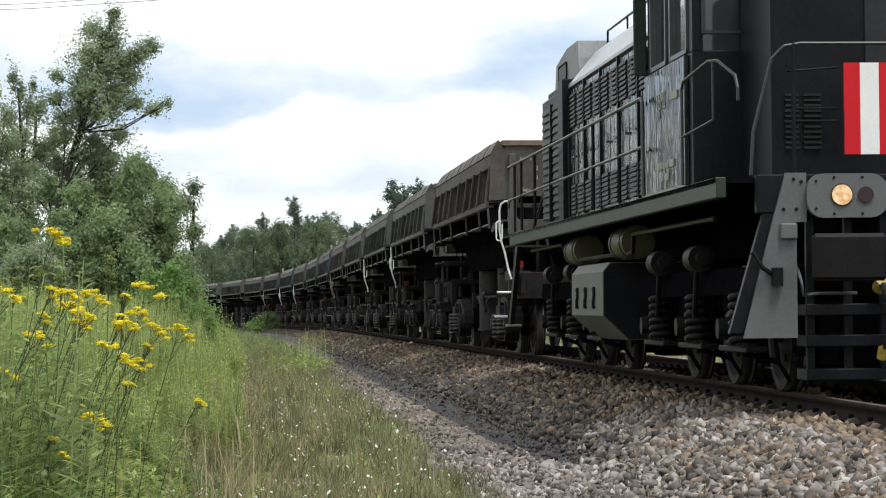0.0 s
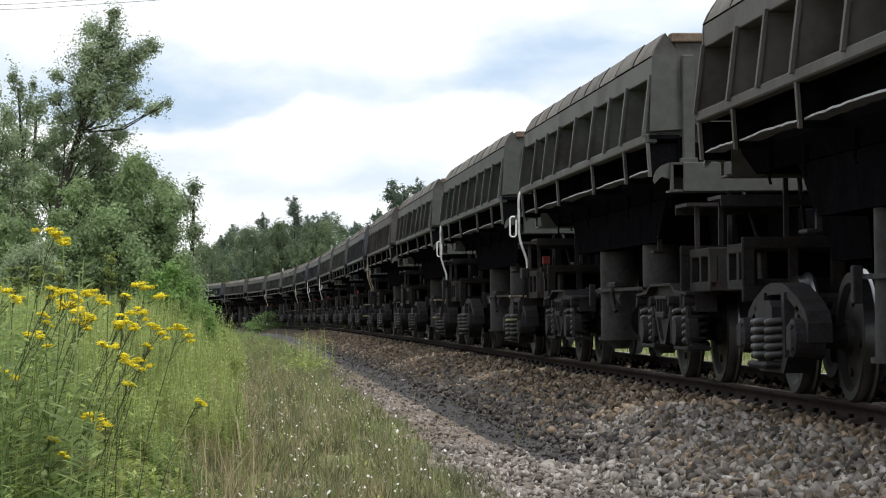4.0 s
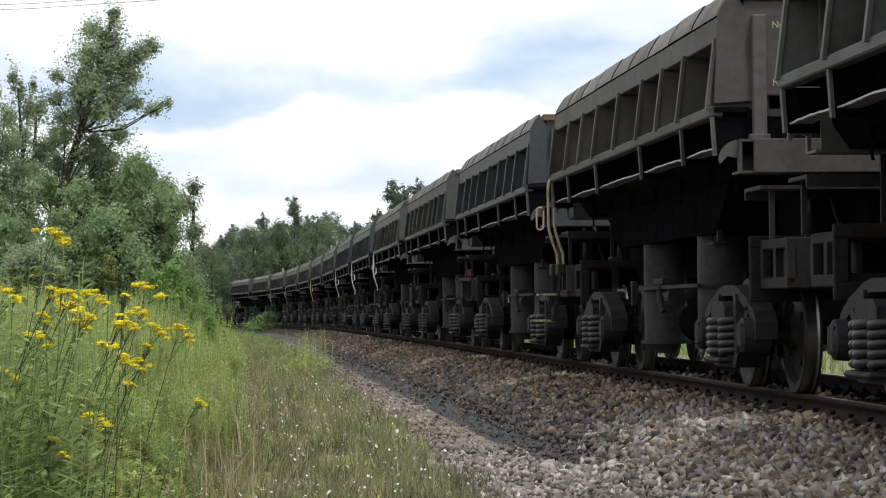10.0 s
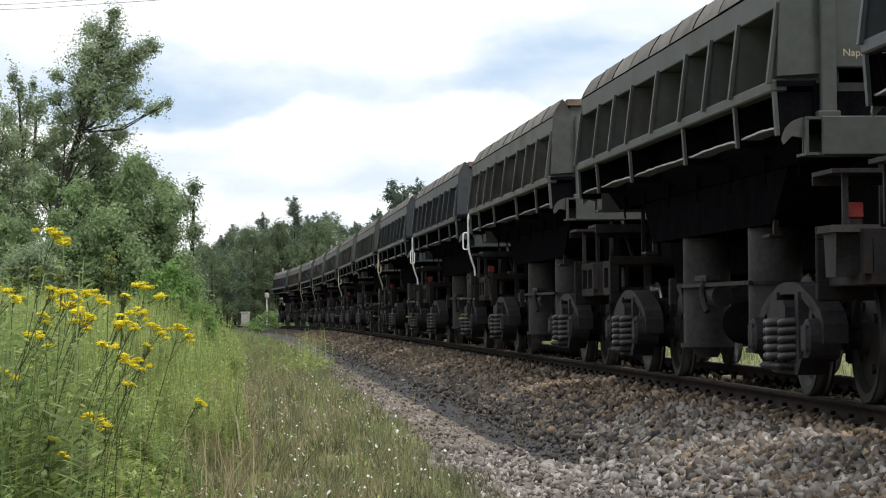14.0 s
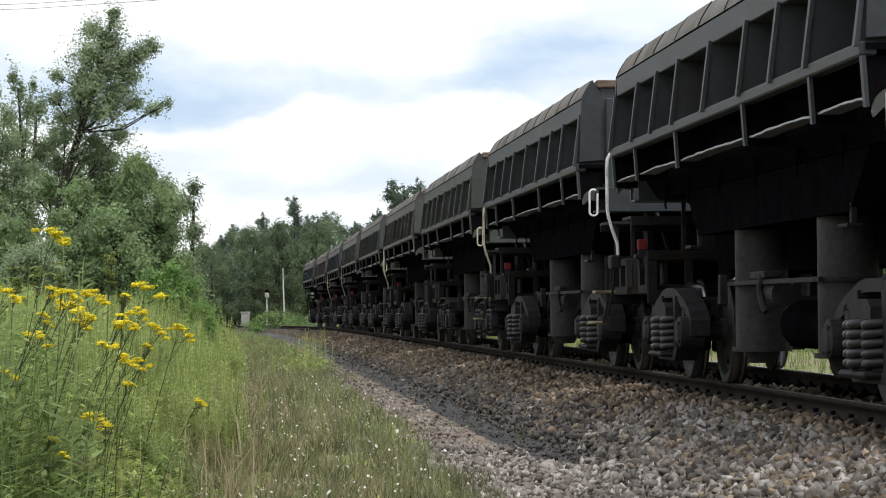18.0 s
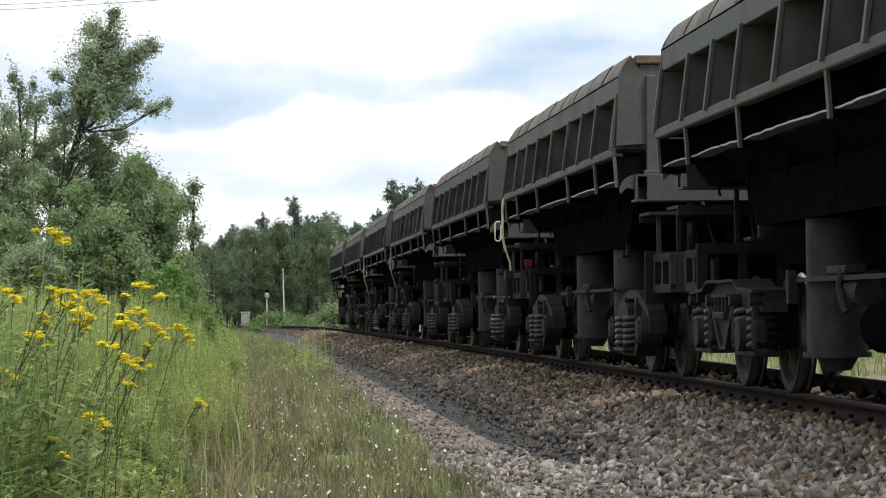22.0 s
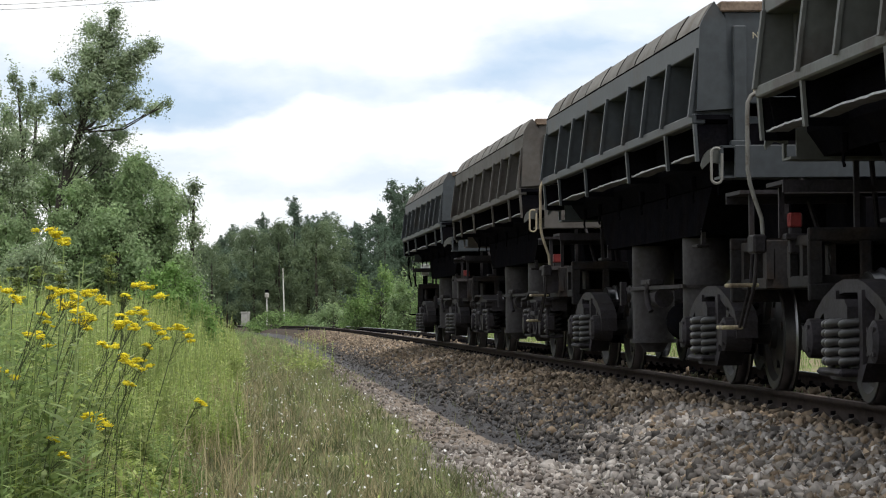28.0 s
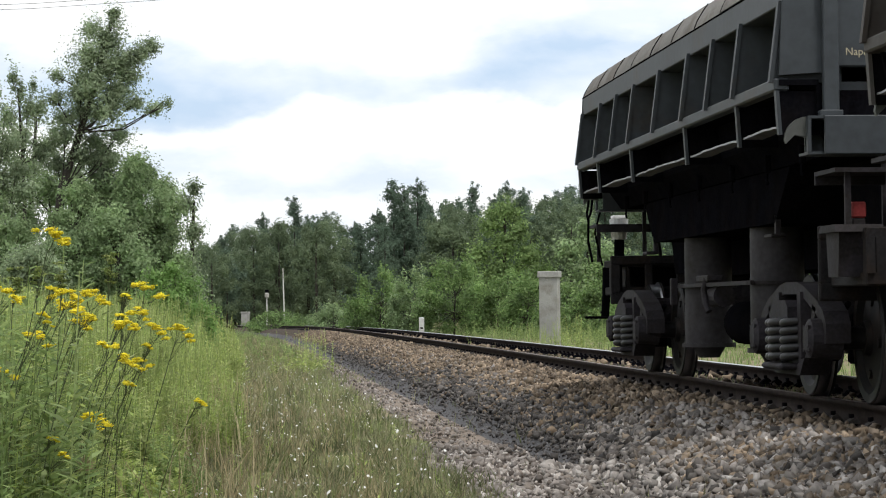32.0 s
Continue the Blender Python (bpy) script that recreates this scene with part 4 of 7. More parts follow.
def valve_box(w, e):
    """The box with the tipping valve beside the end frame, at the end e of the wagon, with its red head."""
    bm = bmesh.new()
    if e > 0:
        x0, x1 = HALF + 0.42, HALF + 0.82
        prism(bm, [(x0, 1.20), (x1, 1.20), (x1 - 0.04, 0.90), (x0 + 0.06, 0.90)], "y", -1.27, -1.02)
        prism(bm, [(x0 - 0.06, 1.20), (x1 + 0.06, 1.20), (x1 + 0.04, 1.25), (x0, 1.25)], "y", -1.31, -0.98)
    else:
        box(bm, -HALF - 0.80, -HALF - 0.60, -1.20, -1.00, 1.20, 1.25, 0.01)
    bx = part("valve_box", bm, M_CAST, w)
    bm = bmesh.new()
    box(bm, e * (HALF + 0.655), e * (HALF + 0.745), -1.16, -1.07, 1.10, 1.295, 0.01)
    part("valve_stem", bm, M_CAST, bx)
    bm = bmesh.new()
    box(bm, e * (HALF + 0.65), e * (HALF + 0.75), -1.165, -1.065, 1.295, 1.405, 0.012)
    part("valve_head", bm, M_REDPAINT, bx, "faded red valve head")


M_STEP = mat("worn_yellow_step_paint", (0.30, 0.265, 0.16), 0.7, 0.0, 6, 0.3, 60, 0.1, 0.003, (0.14, 0.11, 0.075), 0.5, spec=0.2)


def handrail(w, colour, y=-1.50, shift=0.0):
    """A bent grab pipe down from the rear corner to a bracket with two steps."""
    x = -5.99 - shift
    m = M_PIPE[colour]
    bm = bmesh.new()
    tube(bm, [(x, y + 0.15, 2.30), (x, y + 0.08, 2.30), (x, y + 0.03, 2.27), (x, y + 0.005, 2.22), (x, y, 2.14), (x, y, 1.72), (x, y + 0.015, 1.62), (x, y + 0.05, 1.50), (x, y + 0.10, 1.36), (x, y + 0.11, 1.2)], 0.017)
    part("grab_pipe", bm, m, w, "bent " + colour + " grab pipe")
    bm = bmesh.new()
    box(bm, x - 0.22, x + 0.04, y + 0.03, y + 0.13, 1.10, 1.24, 0.015)
    for dx in (-0.26, -0.08):
        tube(bm, [(x + dx, y + 0.08, 1.12), (x + dx, y + 0.06, 0.88), (x + dx - 0.3, y + 0.03, 0.55)], 0.014)
    part("step_hanger", bm, M_CAST, w)
    for z, dx, y0, y1 in ((0.88, -0.36, -0.10, 0.12), (0.56, -0.72, -0.10, 0.06)):
        bm = bmesh.new()
        box(bm, x + dx - 0.14, x + dx + 0.14, y + y0, y + y1, z - 0.03, z, 0.008)
        part("step", bm, M_STEP, w, "worn dull yellow step")


def front_steps(w):
    """Two white steps on a hanger that reaches out from the wagon's front frame."""
    bm = bmesh.new()
    box(bm, 6.38, 7.2, -1.36, -1.28, 1.10, 1.22, 0.01)
    for dx in (6.98, 7.14):
        tube(bm, [(dx, -1.34, 1.14), (dx, -1.36, 0.90), (dx - 0.30, -1.36, 0.58)], 0.016, 6)
    part("step_hanger", bm, M_CAST, w)
    for x, z in ((7.10, 0.95), (6.72, 0.60)):
        bm = bmesh.new()
        box(bm, x - 0.15, x + 0.12, -1.54, -1.28, z - 0.03, z, 0.008)
        part("step", bm, M_PIPE["white"], w, "white worn step")


def c_handle(w, colour):
    x, y = 5.64, -1.40
    bm = bmesh.new()
    tube(bm, [(x, y + 0.035 + 0.045 * math.cos(a), 1.86 + (0.10 if math.sin(a) > 0 else -0.10) + 0.045 * math.sin(a)) for a in (radians(50 + 24 * k) for k in range(14))], 0.012)
    part("grab_handle", bm, M_PIPE[colour], w, colour + " grab handle")


def lettering(w, text, y, z, size, m):
    cu = bpy.data.curves.new("stencil", "FONT")
    cu.body, cu.size, cu.extrude = text, size, 0.001
    cu.materials.append(m)
    ob = new("stencil", cu)
    ob.parent = w
    ob.matrix_basis = Matrix(((0, 0, 1, HALF + 0.023), (1, 0, 0, y), (0, 1, 0, z), (0, 0, 0, 1)))
    return ob


PAINTED = ("upper_band", "lip_rail", "rib", "lower_rib", "end_plate", "stanchion", "end_wall", "headstock", "tub")
PIPES = {2: "white", 3: "white", 5: "tan", 8: "white", 9: "white", 10: "cream", 12: "cream", 14: "grey", 15: "tan"}
PAINT_OF = {1: 2, 2: 0, 3: 3, 4: 0, 5: 2, 6: 1, 7: 3, 8: 0, 9: 1, 10: 1, 11: 3, 12: 0, 13: 3, 14: 0, 15: 1, 16: 2, 17: 1}
VALVES = {1: 1, 2: -1, 7: 1, 8: -1, 9: -1, 10: -1, 12: -1, 14: -1, 16: 1, 17: 1}
LABELS = {
    0: "grey-green steel side-tipping dump wagon loaded with sand",
    1: "dark blue-grey steel side-tipping dump wagon loaded with sand",
    2: "brown-dusted steel side-tipping dump wagon loaded with sand",
    3: "olive steel side-tipping dump wagon loaded with sand",
}
train = []


def build_train_of_wagons():
    first = {"cast": build_wagon(cast_bogie), "plate": build_wagon(plate_bogie)}
    made = []
    for n in range(1, 18):
        s = 22.332 + PITCH * n
        kind = "plate" if n in (2, 11, 16) else "cast"
        m = riding(s, 4.15)
        if first[kind] not in made:
            w = first[kind]
            w.matrix_basis = m
        else:
            w = copy_thing(first[kind], m)
        made.append(w)
        tagged(w, LABELS[PAINT_OF[n]], "wagon", "wagons of the sand train")
        train.append((w, s, 4.15))
    for n, w in enumerate(made, 1):
        if w not in first.values():
            SPINNING["wagon"].extend(o for o in w.children_recursive if o.name.startswith("wheelset"))
        for o in w.children:
            if o.name.split(".")[0] in PAINTED and o.data.materials[0] == M_BODY:
                o.material_slots[0].link = "OBJECT"
                o.material_slots[0].material = M_PAINTS[PAINT_OF[n]]
        m = M_LETTER
        lettering(w, "Nr P5", -1.03, 2.92, 0.075, m)
        lettering(w, "P2", -0.83, 2.78, 0.075, m)
        lettering(w, "P3", -0.83, 2.64, 0.075, m)
        lettering(w, "Napr. P5", -1.03, 2.46, 0.075, m)
        if n in VALVES:
            valve_box(w, VALVES[n])
        if n in PIPES:
            handrail(w, PIPES[n])
            if n == 5:
                handrail(w, "tan", -1.46, -0.28)
        if n == 1:
            front_steps(w)
        if n - 1 in PIPES or n == 1:
            c_handle(w, PIPES.get(n - 1, "white"))
    tail = made[-1]
    x = -5.44
    bm = bmesh.new()
    cyl(bm, (x - 0.72, -0.98, 1.47), (x - 0.72, -0.98, 1.70), 0.085, 0.11, 14)
    box(bm, x - 0.80, x - 0.64, -1.06, -0.90, 1.70, 1.74, 0.01)
    lamp = part("tail_lamp", bm, M_PIPE["white"], tail, "white tail lamp box")
    bm = bmesh.new()
    box(bm, x - 0.77, x - 0.67, -1.03, -0.93, 1.24, 1.47)
    part("lamp_bracket", bm, M_DARK, lamp)
    bm = bmesh.new()
    prism(bm, [(x - 0.86, 1.16), (x - 0.96, 1.16), (x - 1.00, 0.86), (x - 1.12, 0.60), (x - 1.02, 0.60), (x - 0.90, 0.84)], "y", -1.14, -1.06)
    box(bm, x - 1.16, x - 0.98, -1.32, -1.05, 0.575, 0.605, 0.006)
    tube(bm, [(x - 0.3, -1.25, 1.76), (x - 0.6, -1.27, 1.55), (x - 0.75, -1.2, 1.30), (x - 0.95, -1.14, 1.18)], 0.012, 5)
    part("brake_step", bm, M_DARK, tail)
    bm = bmesh.new()
    tube(bm, [(x - 0.25, -1.38, 1.9), (x - 0.28, -1.40, 1.75), (x - 0.2, -1.40, 1.68), (x - 0.1, -1.38, 1.75), (x - 0.1, -1.36, 1.9)], 0.014, 6)
    tube(bm, [(x - 0.3, -1.38, 1.72), (x - 0.5, -1.36, 1.45), (x - 0.62, -1.3, 1.22)], 0.014, 6)
    part("hose_hook", bm, M_DARK, tail)
    return made


WAGONS = build_train_of_wagons()
# ---- the locomotive ----
M_PANEL = wavy("glossy_green_door_sheet", (0.011, 0.015, 0.013), 0.14, (4.5, 4.5, 0.6), 0.045, 0.25, (0.022, 0.024, 0.022), 0.3, 0.12)
M_CABSIDE = wavy("buckled_glossy_cab_sheet", (0.016, 0.022, 0.018), 0.10, (3.2, 3.2, 0.7), 0.045, 0.10, (0.022, 0.027, 0.022), 0.3, 0.03)
M_NOSE = mat("dark_grey_panel_paint", (0.028, 0.03, 0.032), 0.5, 0.0, 3, 0.2, 50, 0.05, 0.002, spec=0.1)
M_SIDELETTER = mat("dulled_yellow_lettering", (0.30, 0.30, 0.25), 0.6, 0.0, 20, 0.25, 120, 0.05, 0.001, spec=0.2)
M_TAIL = mat("dark_red_lens", (0.02, 0.004, 0.005), 0.25, 0.0, 8, 0.2, 60, 0.02, 0.001)
M_ROOF = mat("grey_sheet_roof", (0.36, 0.38, 0.40), 0.35, 0.2, 2.0, 0.12, 40, 0.08, 0.004, (0.28, 0.29, 0.29), 0.35)
M_COWL = mat("dull_grey_cowl_sheet", (0.17, 0.18, 0.18), 0.5, 0.1, 3.0, 0.2, 40, 0.1, 0.004, (0.09, 0.095, 0.09), 0.45)
M_SLAT = mat("louvre_grey_green", (0.020, 0.023, 0.021), 0.5, 0.0, 4.0, 0.25, 50, 0.1, 0.003, (0.024, 0.024, 0.022), 0.4, spec=0.2)
M_BLACK = mat("worn_black_paint", (0.0095, 0.0105, 0.0125), 0.42, 0.0, 2.0, 0.3, 30, 0.06, 0.004, (0.013, 0.013, 0.014), 0.4, spec=0.10)
M_RAILING = mat("dull_steel_railing", (0.065, 0.07, 0.072), 0.4, 0.2, 8, 0.2, 60, 0.05, 0.002, (0.09, 0.08, 0.07), 0.35)
M_TANK = mat("grey_green_tank_paint", (0.10, 0.105, 0.09), 0.5, 0.0, 2.0, 0.25, 50, 0.1, 0.003, (0.10, 0.10, 0.075), 0.4, spec=0.25)
M_OLIVE = mat("olive_reservoir_paint", (0.06, 0.06, 0.03), 0.5, 0.0, 4.0, 0.25, 50, 0.1, 0.003, (0.05, 0.05, 0.03), 0.4, spec=0.2)
M_RED = mat("signal_red_board", (0.55, 0.012, 0.02), 0.45, 0.0, 3, 0.06, 40, 0.03, 0.001, spec=0.2)
M_BOARD = mat("white_board_paint", (0.78, 0.78, 0.77), 0.45, 0.0, 3, 0.05, 40, 0.03, 0.001)
M_BRASS = mat("worn_yellow_tap_paint", (0.42, 0.31, 0.05), 0.5, 0.0, 12, 0.25, 60, 0.1, 0.002, (0.12, 0.09, 0.04), 0.4)


M_LCAST = mat("oily_black_loco_casting", (0.0105, 0.0098, 0.0108), 0.5, 0.0, 6.0, 0.35, 70, 0.3, 0.006, (0.01, 0.009, 0.008), 0.5, spec=0.12)
M_DARKRAIL = mat("dark_grey_rail_paint", (0.018, 0.019, 0.021), 0.45, 0.0, 8, 0.2, 60, 0.05, 0.002, (0.018, 0.018, 0.018), 0.35)


def glass():
    m = bpy.data.materials.new("dark_window_glass")
    m.use_nodes = True
    b = m.node_tree.nodes["Principled BSDF"]
    b.inputs["Base Color"].default_value = (0.02, 0.025, 0.028, 1)
    b.inputs["Roughness"].default_value = 0.06
    b.inputs["Coat Weight"].default_value = 0.5
    return m


def glow():
    m = bpy.data.materials.new("warm_headlamp_glow")
    m.use_nodes = True
    nt = m.node_tree
    b = nt.nodes["Principled BSDF"]
    b.inputs["Base Color"].default_value = (0.25, 0.16, 0.08, 1)
    n = nt.nodes.new("ShaderNodeTexNoise")
    n.inputs["Scale"].default_value = 3.2
    r = nt.nodes.new("ShaderNodeValToRGB")
    r.color_ramp.elements[0].position, r.color_ramp.elements[0].color = 0.36, (0.55, 0.22, 0.05, 1)
    r.color_ramp.elements[1].position, r.color_ramp.elements[1].color = 0.62, (1.0, 0.75, 0.42, 1)
    nt.links.new(n.outputs["Fac"], r.inputs["Fac"])
    nt.links.new(r.outputs["Color"], b.inputs["Emission Color"])
    b.inputs["Emission Strength"].default_value = 0.62
    return m


M_GLASS, M_GLOW = glass(), glow()


def on_side(cu_text, size, x, y, z, parent, m):
    cu = bpy.data.curves.new("lettering", "FONT")
    cu.body, cu.size, cu.extrude = cu_text, size, 0.001
    cu.materials.append(m)
    ob = new("lettering", cu)
    ob.parent = parent
    ob.matrix_basis = Matrix(((1, 0, 0, x), (0, 0, -1, y), (0, 1, 0, z), (0, 0, 0, 1)))
    return ob


def louvres(parent, x0, x1, y, z0, z1, step, material=None):
    """Tilted slats on a wall that faces the camera's side, and the far wall alike."""
    sd = -1 if y < 0 else 1
    bm = bmesh.new()
    z = z0
    while z < z1 - step * 0.5:
        prism(bm, [(y, z + step * 0.85), (y + sd * 0.008, z + step * 0.85), (y + sd * 0.022, z + step * 0.12), (y + sd * 0.016, z + step * 0.05), (y, z + step * 0.3)], "x", x0, x1)
        z += step
    return part("louvre", bm, material or M_SLAT, parent)


def loco_bogie(parent, x):
    # bogie steel near black, with the shade below the deck in it
    bm = bmesh.new()
    box(bm, -3.1, 3.1, -0.3, 0.3, 0.75, 1.05, 0.03)
    for dx in (-1.05, 1.05):
        box(bm, dx - 0.15, dx + 0.15, -1.1, 1.1, 0.78, 1.0, 0.02)
    bog = part("bogie", bm, M_DARK, parent, "black three-axle locomotive bogie, under-deck shade in its colour")
    bog.location = (x, 0, 0)
    for sd in (-1, 1):
        bm = bmesh.new()
        prism(bm, [(-3.1, 0.86), (-3.0, 1.02), (3.0, 1.02), (3.1, 0.86), (2.75, 0.80), (-2.75, 0.80)], "y", sd * 1.22, sd * 1.02)
        for ax in (-2.1, 0.0, 2.1):
            prism(bm, [(ax - 0.62, 0.82), (ax - 0.3, 0.82), (ax - 0.25, 0.5), (ax - 0.42, 0.45)], "y", sd * 1.18, sd * 1.06)
            prism(bm, [(ax + 0.62, 0.82), (ax + 0.3, 0.82), (ax + 0.25, 0.5), (ax + 0.42, 0.45)], "y", sd * 1.18, sd * 1.06)
        part("side_frame", bm, M_DARK, bog)
        for ax in (-2.1, 0.0, 2.1):
            bm = bmesh.new()
            box(bm, ax - 0.2, ax + 0.2, sd * 1.24, sd * 1.0, 0.36, 0.68, 0.04)
            cyl(bm, (ax, sd * 1.2, 0.525), (ax, sd * 1.34, 0.525), 0.10, 0.085, 16)
            box(bm, ax - 0.62, ax + 0.62, sd * 1.22, sd * 1.04, 0.33, 0.38, 0.01)
            part("axlebox", bm, M_LCAST, bog)
            bm = bmesh.new()
            coil(bm, ax + 0.42, sd * 1.2, 0.38, 0.80, 0.10, 0.028, 6)
            cyl(bm, (ax + 0.42, sd * 1.2, 0.38), (ax + 0.42, sd * 1.2, 0.80), 0.07, n=8)
            smooth(part("spring", bm, M_LCAST, bog))
        for ax in (-1.05, 1.05):
            bm = bmesh.new()
            cyl(bm, (ax - 0.22, sd * 1.3, 1.12), (ax + 0.1, sd * 1.3, 1.12), 0.115, n=16)
            cyl(bm, (ax + 0.1, sd * 1.3, 1.12), (ax + 0.2, sd * 1.3, 1.12), 0.06, n=10)
            tube(bm, [(ax - 0.2, sd * 1.28, 1.12), (ax - 0.3, sd * 1.28, 0.9), (ax - 0.5, sd * 1.26, 0.62)], 0.025)
            smooth(part("brake_cylinder", bm, M_LCAST, bog))
    for ax in (-2.1, 0.0, 2.1):
        bm = bmesh.new()
        box(bm, ax + 0.12, ax + 0.92, -0.62, 0.62, 0.16, 0.74, 0.08)
        part("traction_motor", bm, M_DARK, bog)
        for sd in (-1, 1):
            for e in (-1, 1):
                bm = bmesh.new()
                prism(bm, [(ax + e * 0.57, 0.78), (ax + e * 0.64, 0.78), (ax + e * 0.67, 0.3), (ax + e * 0.58, 0.3)], "y", sd * 0.82, sd * 0.70)
                box(bm, ax + e * 0.54, ax + e * 0.63, sd * 0.83, sd * 0.69, 0.32, 0.66, 0.02)
                part("brake_block", bm, M_DARK, bog)
            bm = bmesh.new()
            tube(bm, [(ax - 0.7, sd * 0.98, 0.30), (ax + 0.7, sd * 0.98, 0.26)], 0.028, 6)
            tube(bm, [(ax + 0.55, sd * 1.0, 0.7), (ax + 0.6, sd * 0.95, 0.25), (ax + 0.55, sd * 0.85, 0.1)], 0.02, 6)
            part("brake_pull_rod", bm, M_DARK, bog)
        ws = wheelset(bog, ax, 0.525)
        add_wheels(ws, WHEEL_LOCO)
        SPINNING["loco"].append(ws)


def build_loco():
    lo = new("locomotive")
    bm = bmesh.new()
    box(bm, -7.85, 7.85, -1.6, 1.6, 1.66, 1.70)
    part("deck", bm, M_DARK, lo)
    for sd in (-1, 1):
        bm = bmesh.new()
        box(bm, -7.87, 7.87, sd * 1.60, sd * 1.52, 1.545, 1.705, 0.008)
        part("side_sill", bm, M_FRAME, lo, "dull green painted side sill")
    bm = bmesh.new()
    box(bm, -7.6, 7.6, -0.6, 0.6, 1.15, 1.62, 0.02)
    part("main_frame", bm, M_DARK, lo)
    # radiator house
    bm = bmesh.new()
    box(bm, -6.25, -3.75, -1.32, 1.32, 1.7, 3.36, 0.02)
    box(bm, -6.2, -3.8, -1.25, 1.25, 3.36, 3.48, 0.03)
    rad = part("radiator_house", bm, M_LOCO, lo)
    for sd in (-1, 1):
        for x0 in (-6.1, -5.0):
            louvres(rad, x0, x0 + 0.92, sd * 1.325, 1.82, 3.22, 0.095)
        bm = bmesh.new()
        box(bm, -5.12, -5.06, sd * 1.36, sd * 1.32, 1.8, 3.25)
        part("door_bar", bm, M_BLACK, rad)
        bm = bmesh.new()
        box(bm, -3.78, -3.3, sd * 1.42, sd * 1.3, 1.72, 3.42, 0.01)
        part("duct_panel", bm, M_BLACK, rad)
    bm = bmesh.new()
    prism(bm, [(-5.85, 3.44), (-5.70, 3.78), (-4.6, 3.90), (-3.55, 3.90), (-3.35, 3.40)], "y", -1.20, 1.20)
    cowl = part("fan_cowl", bm, M_COWL, lo, "grey sheet cowl over the radiator fan")
    for sd in (-1, 1):
        bm = bmesh.new()
        box(bm, -5.35, -4.55, sd * 1.215, sd * 1.19, 3.52, 3.74, 0.03)
        part("cowl_window", bm, M_BLACK, cowl)
    # engine hood with its doors
    bm = bmesh.new()
    box(bm, -3.3, 3.62, -1.30, 1.30, 1.7, 3.32, 0.01)
    hood = part("engine_hood", bm, M_LOCO, lo)
    bm = bmesh.new()
    prism(bm, [(-1.345, 3.31), (-1.345, 3.345), (-1.24, 3.47), (-1.02, 3.74), (-0.72, 3.86), (-0.3, 3.90), (0.3, 3.90), (0.72, 3.86), (1.02, 3.74), (1.24, 3.47), (1.345, 3.345), (1.345, 3.31)], "x", -3.3, 3.6)
    part("hood_roof", bm, M_ROOF, lo, "pale grey sheet roof")
    n = 10
    for sd in (-1, 1):
        for i in range(n):
            x0 = -3.25 + i * 0.684
            x1 = x0 + 0.664
            bm = bmesh.new()
            box(bm, x0, x1, sd * 1.335, sd * 1.30, 1.76, 3.28, 0.012)
            door = part("hood_door", bm, M_PANEL, hood)
            louvres(hood, x0 + 0.1, x1 - 0.1, sd * 1.337, 2.82, 3.22, 0.05)
            louvres(hood, x0 + 0.1, x1 - 0.1, sd * 1.337, 1.80, 2.16, 0.05)
            bm = bmesh.new()
            box(bm, x1 - 0.14, x1 - 0.03, sd * 1.37, sd * 1.335, 2.45, 2.475)
            part("door_handle", bm, M_RAILING, hood)
            if i % 2 == 0:
                bm = bmesh.new()
                box(bm, x0 - 0.02, x0 + 0.03, sd * 1.36, sd * 1.335, 1.74, 3.30)
                part("door_post", bm, M_BLACK, hood)
    bm = bmesh.new()
    tube(bm, [(-3.25, -0.88, 3.78), (-3.2, -0.88, 3.98), (3.5, -0.88, 3.98)], 0.014, 6)
    for x in (-1.6, 0.1, 1.8):
        tube(bm, [(x, -0.88, 3.78), (x, -0.88, 3.98)], 0.012, 6)
    part("roof_rail", bm, M_BLACK, lo)
    # cab
    bm = bmesh.new()
    box(bm, 3.62, 6.05, -1.46, 1.46, 1.7, 2.86, 0.01)
    cab = part("cab", bm, M_BLACK, lo)
    bm = bmesh.new()
    box(bm, 3.62, 6.05, -1.46, 1.46, 3.78, 4.25, 0.05)
    part("cab_top", bm, M_BLACK, cab)
    for x0, x1 in ((3.62, 3.85), (4.75, 4.95), (5.85, 6.05)):
        for y0, y1 in ((-1.46, -1.38), (1.38, 1.46)):
            bm = bmesh.new()
            box(bm, x0, x1, y0, y1, 2.86, 3.78)
            part("window_pillar", bm, M_BLACK, cab)
    for y0, y1 in ((-1.38, -1.37), (-0.84, 0.84), (1.37, 1.38)):
        for x0 in (3.62, 5.97):
            bm = bmesh.new()
            box(bm, x0, x0 + 0.08, y0, y1, 2.86, 3.78)
            part("window_pillar", bm, M_BLACK, cab)
    bm = bmesh.new()
    prism(bm, [(-1.5, 4.22), (-1.2, 4.42), (0, 4.52), (1.2, 4.42), (1.5, 4.22)], "x", 3.55, 6.15)
    part("cab_roof", bm, M_ROOF, lo)
